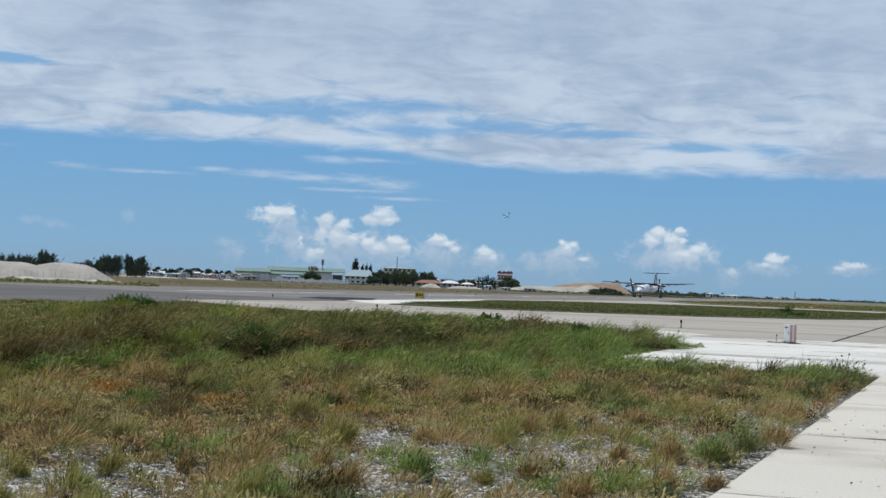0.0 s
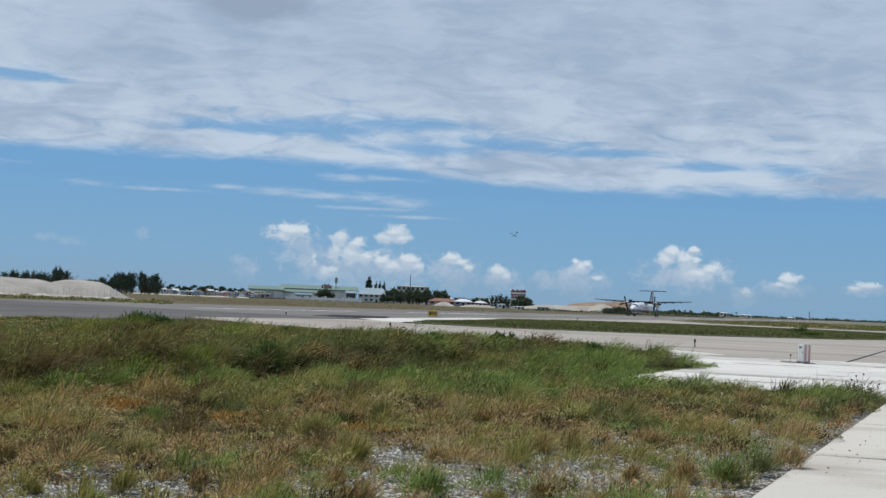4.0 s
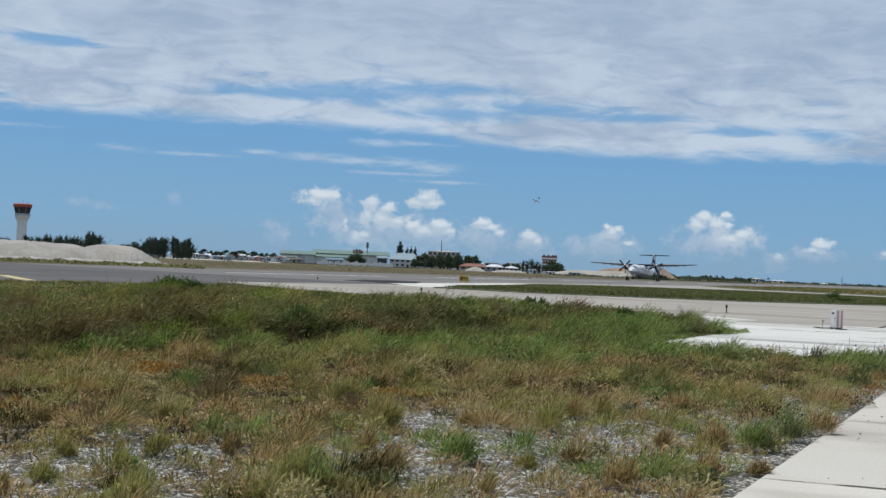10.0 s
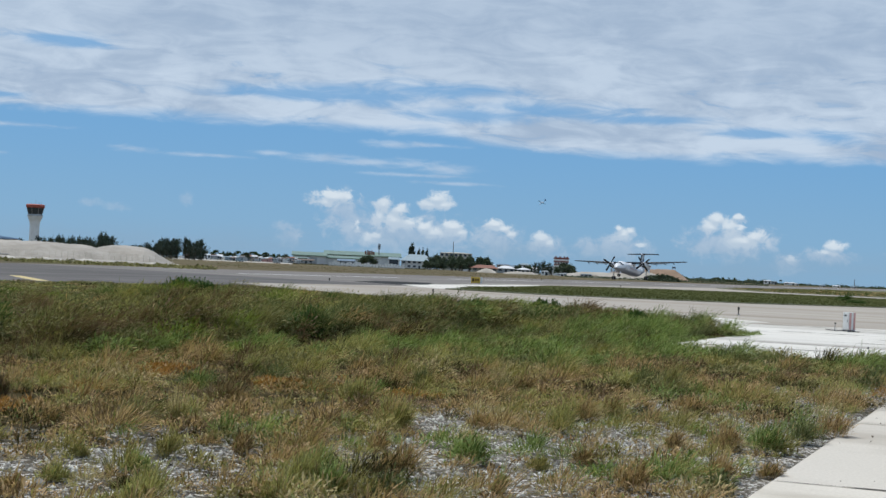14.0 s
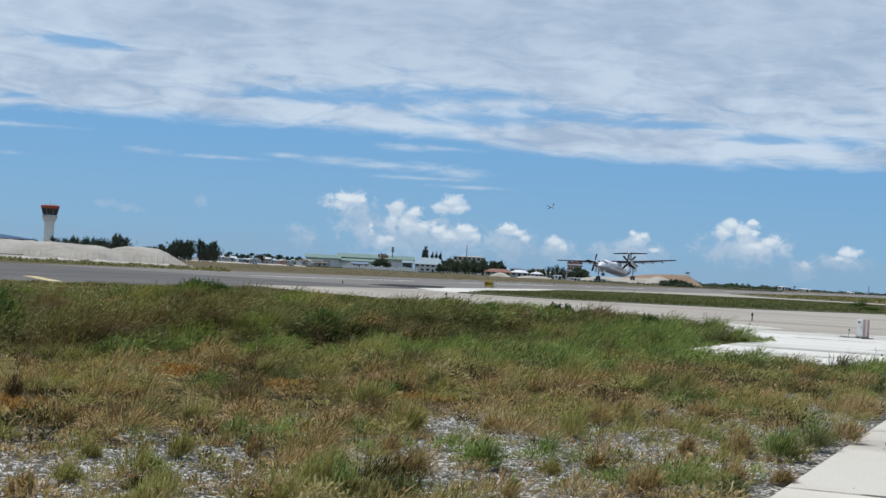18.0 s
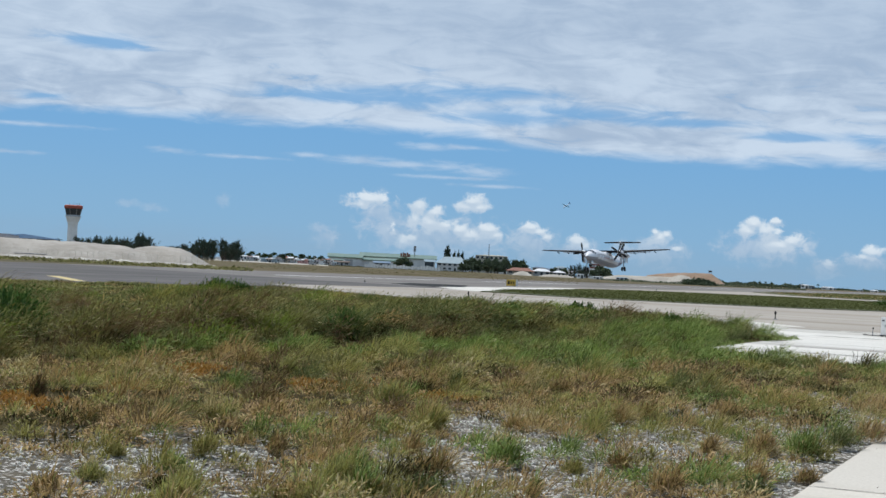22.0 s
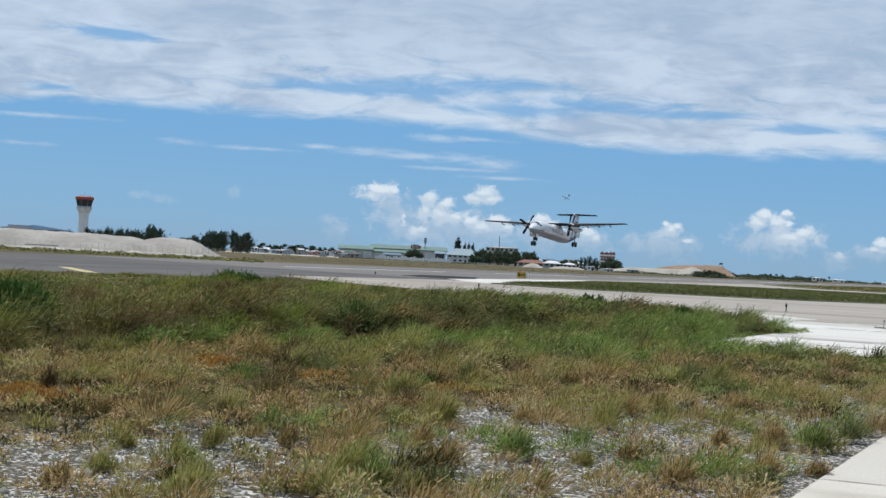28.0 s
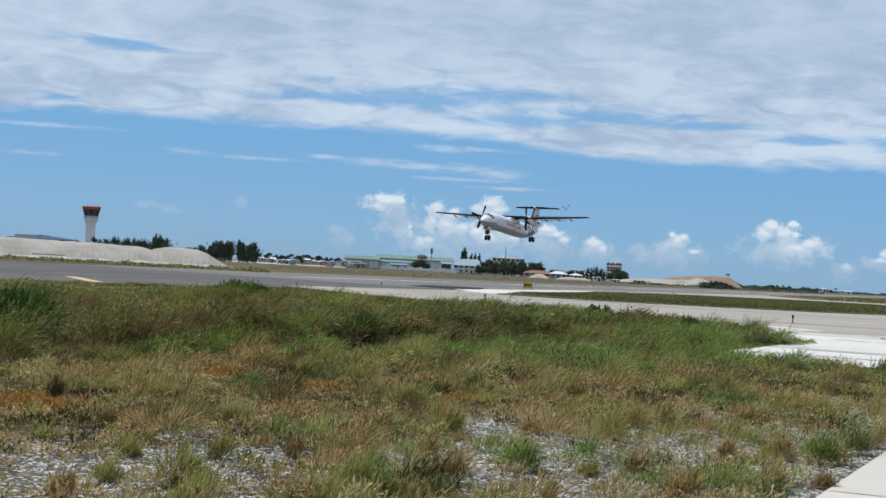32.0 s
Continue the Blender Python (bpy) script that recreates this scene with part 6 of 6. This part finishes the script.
def make_tufts():
    rnd = random.Random(9)
    words = {0: "bright green grass tuft on coral gravel", 1: "olive grass tuft on coral gravel", 2: "straw-coloured dry grass tuft on coral gravel", 3: "dead brown grass tuft on coral gravel"}
    base = {k: [grass_tuft(900 + 10 * k + i, .24 + .06 * i, k, words[k]) for i in range(2)] for k in words}
    used = set()
    spots = ((-4.59, 10.95, 2), (-4.41, 11.99, 0), (-2.58, 15.16, 0), (-2.43, 16.48, 0), (-2.95, 15.08, 3), (-6.15, 14.25, 3), (-6.16, 13.19, 0), (-7.87, 12.97, 2),
             (-11.2, 16.55, 3), (-7.15, 16.04, 0), (-4.5, 14.7, 1), (-3.63, 12.75, 3), (-3.0, 11.52, 3), (-5.03, 10.32, 0), (-7.62, 18.9, 3))
    spots += ((-6.17, 9.44, 1), (-2.68, 12.13, 1), (-6.74, 11.94, 0), (-2.5, 22.71, 0), (-7.01, 19.79, 2), (-10.78, 14.27, 3), (-9.52, 16.12, 0), (-7.26, 10.31, 1),
              (-4.14, 12.74, 0), (-3.99, 16.37, 3), (-4.24, 19.82, 0), (-7.33, 14.02, 2), (-8.19, 16.81, 3), (-2.75, 13.6, 1), (-7.92, 18.46, 3))
    for i, (x, y, k) in enumerate(spots):
        p = np.array([x]), np.array([y])
        m = pose(x, y, float(bank(*p)[0] + canopy(*p)[0]), 0, 0, rnd.uniform(-25, 25))
        ob = base[k][i % 2]
        if ob.name in used:
            copy_thing(ob, m)
        else:
            ob.matrix_basis = m
            used.add(ob.name)


make_tufts()


def weed_clump(x, y, w, h, kind, label, seed, fine=.0075, count=230):
    """One of the larger plants in the foreground."""
    rnd = np.random.RandomState(seed)
    p = np.array([x]), np.array([y])
    n = 4
    at = np.stack([rnd.uniform(-.3, .3, n) * w, rnd.uniform(-.22, .22, n) * w, np.full(n, -.015)], 1)
    at[0, :2] = 0
    tall = h * np.array([1.0, .8, .7, .85]) * rnd.uniform(.85, 1.05, n)
    broad = np.full(n, kind in (0, 8) and seed % 2 == 0)
    me = plant_leaves("weed_clump", at, w * rnd.uniform(.32, .44, n), tall, np.full(n, kind), np.full(n, count), np.full(n, fine), broad, .45, .14, rnd)
    ob = new("weed_clump", me)
    ob.matrix_basis = pose(x, y, float(bank(*p)[0] + canopy(*p)[0]))
    tagged(ob, label, "weed", "weeds in the foreground")


for i, spot_size in enumerate(((-4.44, 12.0, 0.52, 0.26), (-4.64, 9.62, 0.36, 0.28), (-5.02, 10.15, 0.25, 0.25), (-2.46, 14.81, 0.42, 0.33), (-6.39, 9.92, 0.26, 0.17), (-3.72, 10.68, 0.13, 0.17))):
    weed_clump(*spot_size, 0, "bright green leafy weed clump on coral gravel", 300 + i)
for i, spot_size in enumerate(((-4.52, 9.73, 0.6, 0.24), (-6.66, 10.78, 0.28, 0.26), (-5.84, 11.62, 0.53, 0.24), (-5.84, 13.68, 0.33, 0.36), (-7.77, 12.87, 0.28, 0.18), (-4.89, 21.16, 0.56, 0.44), (-6.25, 12.9, 0.27, 0.19), (-3.89, 12.13, 0.24, 0.14), (-5.0, 9.3, 0.31, 0.16), (-7.2, 10.37, 0.28, 0.12))):
    weed_clump(*spot_size, 1, "olive green grass clump on coral gravel", 340 + i)
for i, spot_size in enumerate(((-4.57, 10.84, 0.48, 0.33), (-2.12, 16.82, 0.38, 0.31), (-2.83, 14.73, 0.33, 0.25), (-2.46, 12.41, 0.33, 0.28), (-2.89, 11.43, 0.35, 0.24), (-3.62, 12.62, 0.29, 0.19), (-8.42, 11.75, 0.27, 0.21), (-6.3, 8.35, 0.23, 0.23), (-4.77, 16.43, 0.38, 0.29), (-4.62, 17.04, 0.39, 0.29), (-4.03, 18.22, 0.55, 0.28), (-6.3, 11.41, 0.19, 0.22), (-5.37, 12.11, 0.25, 0.25), (-2.08, 12.97, 0.24, 0.17), (-3.25, 14.29, 0.22, 0.22), (-5.37, 14.78, 0.35, 0.23), (-6.41, 19.31, 0.45, 0.3), (-8.18, 14.7, 0.37, 0.22))):
    weed_clump(*spot_size, 3, "large dead brown grass clump with pale blades", 420 + i)
for i, spot_size in enumerate(((-4.61, 15.06, 0.41, 0.35), (-7.95, 13.42, 0.29, 0.2), (-6.54, 9.17, 0.29, 0.15), (-7.23, 15.74, 0.32, 0.32), (-5.75, 9.19, 0.32, 0.2), (-5.37, 8.6, .5, .26), (-4.86, 9.9, .42, .34), (-6.26, 14.45, .5, .36), (-7.23, 15.6, .42, .34), (-10.0, 18.35, .35, .4), (-4.75, 9.25, .5, .24))):
    weed_clump(*spot_size, 5, "yellow-green arching grass clump", 500 + i)
for i, spot_size in enumerate(((-5.96, 9.16, 0.24, 0.1), (-10.41, 13.49, 0.24, 0.30), (-7.95, 18.15, 0.44, 0.22), (-10.79, 15.9, 0.36, 0.21))):
    weed_clump(*spot_size, 10 if i == 1 else 6, "low dark dead weed clump", 540 + i)
for i, spot_size in enumerate(((-4.31, 9.91, 0.44, 0.2), (-2.28, 15.91, 0.48, 0.3), (-9.89, 16.6, 0.29, 0.25), (-4.18, 17.13, 0.78, 0.16), (-2.31, 11.77, 0.27, 0.18), (-7.67, 18.83, 0.23, 0.3))):
    weed_clump(*spot_size, 8, "dense deep olive weed clump", 620 + i)


for i, spot_size in enumerate(((-2.5, 30.6, .9, .42), (-2.9, 29.6, .8, .38), (-2.35, 28.4, .5, .30), (-2.8, 31.6, .9, .45), (-3.3, 30.9, .8, .40), (-2.3, 26.6, .5, .28), (-2.6, 25.2, .6, .30))):
    weed_clump(*spot_size, (8, 11, 10, 8, 11, 6, 8)[i], "tall withered olive and brown weeds beside the path", 680 + i, .009, 260)
for i, spot_size in enumerate(((-13.2, 19.5, 1.3, .36), (-11.6, 26.1, 1.0, .36), (-14.5, 19.9, 1.1, .32), (-12.0, 22.8, .9, .30), (-13.4, 22.0, 1.2, .36), (-10.6, 27.6, 1.0, .32), (-9.6, 30.5, 1.0, .3), (-12.7, 23.9, 1.1, .34), (-11.9, 21.4, .9, .28))):
    weed_clump(*spot_size, (0, 0, 1, 1, 0, 0, 0, 0, 12)[i], "fresh green grass clump at the foot of the bank", 700 + i, .012, 420)


def seed_head(x, y, h, bend, seed):
    """A thin dry stalk with a dark seed head."""
    p = np.array([x]), np.array([y])
    t = thing("seed_stalk", pose(x, y, float(bank(*p)[0] + canopy(*p)[0]) - .01), "thin dry stalk with a dark seed head", "weed", "seed stalks beside the path")
    bm = bmesh.new()
    pts = [Vector((bend * s * s, .2 * bend * s, h * s)) for s in (0, .35, .7, 1)]
    for a, b in zip(pts, pts[1:]):
        tube(bm, a, b, .004, .003, 5)
    part("stalk", bm, BARK, t)
    bm = bmesh.new()
    bmesh.ops.create_icosphere(bm, subdivisions=1, radius=.02, matrix=Matrix.Translation(pts[-1]))
    part("head", bm, BLACK, t)


for i, (x, y, h, bend) in enumerate(((-2.45, 30.4, .60, .06), (-2.5, 30.7, .55, -.05), (-2.75, 30.9, .48, .1), (-2.2, 31.2, .40, .05), (-3.1, 30.4, .44, -.04))):
    seed_head(x, y, h, bend, i)


def make_litter():
    """Small dry leaves and droppings scattered on the path."""
    rnd = np.random.RandomState(91)
    n = 150
    u = np.concatenate([rnd.normal(19.6, 1.6, 70), rnd.uniform(8, 36, n - 70)])
    x = np.concatenate([rnd.uniform(-1.9, .4, 70), rnd.uniform(-1.95, 2, n - 70)])
    r = rnd.uniform(.007, .02, n)
    a = rnd.uniform(0, 6.28, (n, 1)) + np.array([[0, 2.1, 4.2]])
    v = np.stack([x[:, None] + r[:, None] * np.cos(a), u[:, None] + 1.6 * r[:, None] * np.sin(a), np.full((n, 3), .038) + rnd.uniform(0, .02, (n, 3))], 2)
    top = np.stack([x, u, np.full(n, .052)], 1)[:, None]
    v = np.concatenate([v, top], 1)
    f = np.array([(0, 1, 3), (1, 2, 3), (2, 0, 3), (0, 2, 1)])
    t = (np.arange(n)[:, None, None] * 4 + f[None]).reshape(-1, 3)
    tagged(new("leaf_litter", raw_mesh("leaf_litter", v.reshape(-1, 3), t, [BARK])), "dry brown leaf litter scattered on the pale path", "litter", kind="stuff")


make_litter()


def make_stones():
    """Loose coral stones lying on the gravel."""
    rnd = np.random.RandomState(41)
    n = 26000
    d, a = np.sqrt(rnd.uniform(81, 400, n)), np.radians(rnd.uniform(-42, -2, n))
    x, y = d * np.sin(a), d * np.cos(a)
    ok = (rnd.uniform(size=n) < zones(x, y)[0] * (1.1 - cover(x, y))) & (meadow_depth(x, y) > .05)
    x, y = x[ok], y[ok]
    n = len(x)
    r = np.exp(rnd.normal(-4.1, .42, n))
    corner = np.array([(1, 0, 0), (-.5, .9, 0), (-.6, -.8, 0), (0, .1, .8), (.1, 0, -.4)])
    v = corner[None] * rnd.uniform(.6, 1.35, (n, 5, 3)) * r[:, None, None]
    s = rnd.uniform(0, 6.28, n)
    c, q = np.cos(s)[:, None], np.sin(s)[:, None]
    v = np.stack([v[..., 0] * c - v[..., 1] * q, v[..., 0] * q + v[..., 1] * c, v[..., 2]], 2)
    v = v + np.stack([x, y, bank(x, y) + canopy(x, y)], 1)[:, None]
    f = np.array([(0, 1, 3), (1, 2, 3), (2, 0, 3), (1, 0, 4), (2, 1, 4), (0, 2, 4)])
    t = (np.arange(n)[:, None, None] * 5 + f[None]).reshape(-1, 3)
    ob = new("coral_stones", raw_mesh("coral_stones", v.reshape(-1, 3), t, [CORAL]))
    tagged(ob, "loose white and grey coral stones on gravel", "stones", kind="stuff")


make_stones()


def shrub(az, dist, w, h, seed):
    """A small dense leafy bush in the grass."""
    p = spot(az, dist)
    q = np.array([p.x]), np.array([p.y])
    ground = float(bank(*q)[0] + canopy(*q)[0])
    s = thing("shrub", pose(p.x, p.y, ground), "small dense dark green leafy bush in tall grass", "bush", "bushes on the bank")
    rnd = np.random.RandomState(seed)
    bm = bmesh.new()
    for i in range(7):
        a = rnd.uniform(0, 6.28)
        tube(bm, (0, 0, -.03), (w * .25 * math.cos(a), w * .25 * math.sin(a), h * .5), .012, .005, 5, cap=False)
    part("stem", bm, BARK, s)
    n = int(26 * max(w, .6))
    at = np.stack([rnd.uniform(-.36, .36, n) * w, rnd.uniform(-.36, .36, n) * w, np.full(n, -.01)], 1)
    tall = h * rnd.uniform(.8, 1.0, n) * np.sqrt(np.clip(1 - 3.2 * (at[:, 0] ** 2 + at[:, 1] ** 2) / w ** 2, .15, 1))
    me = plant_leaves("foliage", at, w * rnd.uniform(.11, .18, n), tall, np.full(n, 7), np.full(n, 230), np.full(n, .017), np.full(n, True), .12, .06, rnd)
    new("foliage", me).parent = s


for az_d_w_h in ((-31.0, 49, 1.9, .66), (-30.4, 49.5, 1.3, .5), (-32.3, 50, .9, .3), (-26.4, 30.2, 1.0, .55), (-39.2, 24.9, 1.7, .60), (-38.2, 24.6, .8, .40), (-17.7, 49, 1.2, .5), (-27.2, 29.8, .7, .40),
                 (-20.4, 40, 1.0, .45), (-14.4, 46, .9, .5), (-31.6, 28.2, .8, .35)):
    shrub(*az_d_w_h, seed=int(az_d_w_h[1] * 10 - az_d_w_h[0] * 7))


def make_island_grass():
    rnd = np.random.RandomState(77)
    n = 132000
    y = rnd.uniform(103, 203, n)
    x = -rnd.uniform(3, 53, n)
    k = -x
    top = np.interp(y, (102, 107, 165, 187, 195, 203), (32, 41.5, 52.3, 47.3, 39.5, 36))
    low = np.interp(y, (102, 106, 110, 122, 131, 141, 150), (33, 25.5, 19.5, 12.5, 9.5, 8, 2))
    ok = (k < top - .3) & (k > low + .3)
    x, y = x[ok], y[ok]
    m = len(x)
    h = rnd.uniform(.05, .14, m) * (.5 + value_noise(x, y, .12, 31)) * np.interp(y, (105, 125, 160), (1.6, 1.0, .6))
    kind = np.where(rnd.uniform(size=m) < .02 + .06 * value_noise(x, y, .1, 32), 8, 9)
    root = np.stack([x, y, np.full(m, .055)], 1)
    tip = root + np.stack([rnd.normal(0, .16, m), rnd.normal(0, .16, m), h], 1)
    me = leaf_mesh("grass", root, tip, rnd.uniform(.05, .10, m), .1, kind, rnd)
    tagged(new("grass", me), "low green turf on the island between the taxiways", "grass", kind="stuff")

    n = 30000
    y, x = rnd.uniform(242, 420, n), -rnd.uniform(8, 56, n)
    ok = -x < np.interp(y, (242, 283), (40, 55))
    x, y = x[ok], y[ok]
    m = len(x)
    p = value_noise(x * 2.5, y * .5, .12, 33)
    kind = np.where(p + rnd.uniform(-.15, .15, m) > .5, np.where(rnd.uniform(size=m) < .5, 9, 11), np.where(rnd.uniform(size=m) < .4, 3, 9))
    root = np.stack([x, y, np.full(m, .095)], 1)
    tip = root + np.stack([rnd.normal(0, .25, m), rnd.normal(0, .25, m), rnd.uniform(.08, .22, m) * (.4 + p)], 1)
    me = leaf_mesh("grass", root, tip, rnd.uniform(.10, .22, m), .1, kind, rnd)
    tagged(new("grass", me), "dry tan and green turf beside the runway", "grass", kind="stuff")


make_island_grass()


def island_bush(az, dist, w, h, seed):
    p = spot(az, dist, .055)
    s = thing("shrub", pose(*p), "low dark bush on the turf island", "bush")
    rnd = np.random.RandomState(seed)
    part("stem", tubed((0, 0, -.02), (0, 0, h * .4), .03, .02, 6), BARK, s)
    n = 7
    at = np.stack([rnd.uniform(-.3, .3, n) * w, rnd.uniform(-.3, .3, n) * w, np.zeros(n)], 1)
    me = plant_leaves("foliage", at, w * rnd.uniform(.18, .3, n), h * rnd.uniform(.5, 1.0, n), np.full(n, 7), np.full(n, 160), np.full(n, .035), np.full(n, True), .4, 0, rnd)
    new("foliage", me).parent = s


island_bush(-6.85, 150, 2.0, .9, 5)
island_bush(-6.4, 134, 1.8, .35, 6)


# ---- paved pieces ----
def paving():
    """Concrete panels with open joints: the path beside the viewpoint and the white apron ahead."""
    rnd = random.Random(3)

    def panels(name, mat, us, ns, z, label, gap=.012, bev=.012):
        base = thing(name, pose(0, 0, 0), label, "pavement", kind="structure")
        cache = {}
        for u0, u1 in zip(us, us[1:]):
            for n0, n1 in zip(ns, ns[1:]):
                if n0 > 9 and u0 < 47:
                    continue    # the meadow grows here
                key = (round(u1 - u0, 3), round(n1 - n0, 3))
                if key not in cache:
                    bm = bmesh.new()
                    box(bm, -key[1] / 2 + gap / 2, key[1] / 2 - gap / 2, -key[0] / 2 + gap / 2, key[0] / 2 - gap / 2, -.2, 0, bevel=bev)
                    me = bpy.data.meshes.new("panel")
                    bm.to_mesh(me)
                    bm.free()
                    me.materials.append(mat)
                    cache[key] = me
                o = new("panel", cache[key])
                o.parent = base
                o.matrix_basis = pose(-(n0 + n1) / 2, (u0 + u1) / 2, z + rnd.uniform(-.004, .004), rnd.uniform(-.05, .05), rnd.uniform(-.05, .05), 0)
        return base
    def seals(base, us, x0, x1, z, wide, gaps):
        """Dark weathered filler in the cross joints, broken here and there."""
        for u in us:
            bm = bmesh.new()
            x = x0
            while x < x1:
                e = min(x1, x + rnd.uniform(.5, 2.2))
                if rnd.random() > gaps:
                    row = []
                    steps = max(2, int((e - x) / .25))
                    for i in range(steps + 1):
                        c, h = u + rnd.uniform(-.3, .3) * wide, wide * rnd.uniform(.25, .6) * (.3 if i in (0, steps) else 1)
                        px = x + (e - x) * i / steps
                        row.append((bm.verts.new((px, c - h, z)), bm.verts.new((px, c + h, z))))
                    for p, q in zip(row, row[1:]):
                        bm.faces.new((p[0], q[0], q[1], p[1]))
                x = e + rnd.uniform(0, .3)
            part("joint_filler", bm, FILLER, base)

    path = panels("path", PATH, [-11.4 + 6.0 * i for i in range(9)], [2.0, -2.5, -7.0], .03, "pale concrete path of long cast panels", .04)
    seals(path, [-11.4 + 6.0 * i for i in range(1, 8)], -1.98, 6.9, .036, .06, .12)
    apron = panels("apron", SLAB, [34.35 + 3.45 * i for i in range(9)], [13.0, 8.5, 4.0, -.5, -5.0], .02, "bright white concrete apron of cast panels", .05)
    seals(apron, [34.35 + 3.45 * i for i in range(1, 8)], -8.3, 4.9, .027, .2, .3)


paving()


# ---- what moves ----
def motions():
    """The take-off run and climb, the turning propellers, and the distant aircraft."""
    rows = ((0, 440.0, .0, -.4, .3), (3, 421.5, .0, .0, .3), (6, 402.7, .0, .6, .4), (8, 390.8, .0, 1.5, .5), (10, 378.9, .02, 2.45, .7), (12, 366.6, .18, 3.3, 1.1),
            (14, 354.1, .55, 4.0, 1.6), (17, 335.6, 1.14, 4.35, 2.3), (19, 323.2, 1.66, 4.4, 2.7), (22, 304.2, 2.6, 4.1, 2.75), (24, 291.2, 3.3, 4.1, 2.5),
            (25.5, 281.2, 3.95, 4.25, 2.0), (28, 264.8, 5.0, 4.3, .95), (30, 251.8, 5.9, 4.3, .4), (32, 238.6, 6.88, 4.3, .2))
    walk(AIRCRAFT, [(t, pose(-92.1, s, z + .02, roll, -pitch, -90)) for t, s, z, pitch, roll in rows])
    left = ((0, 76), (6, 72), (10, 46), (13, 32), (17, 22), (19, 7), (22, -6), (25.5, -19), (28, -62), (32, -73))
    right = ((0, 95), (6, 88), (10, 68), (13, 57), (17, 50), (20, 40), (24, 24), (28, 5), (32, -3))
    for prop, turns in zip([o for o in AIRCRAFT.children if o.name.startswith("propeller")], (left, right)):
        at = prop.matrix_basis.translation.copy()
        walk(prop, [(t, pose(*at, -a)) for t, a in turns])
    drift = ((0, -17.18, 2.65), (6, -17.51, 2.62), (13, -17.90, 2.58), (20, -18.27, 2.56), (28, -18.80, 2.53), (32, -19.05, 2.52))
    walk(FAR_AIRCRAFT, [(t, pose(*spot(a, 2600, 1.65 + 2600 * math.tan(radians(e))), 15, 30, 168)) for t, a, e in drift])


motions()
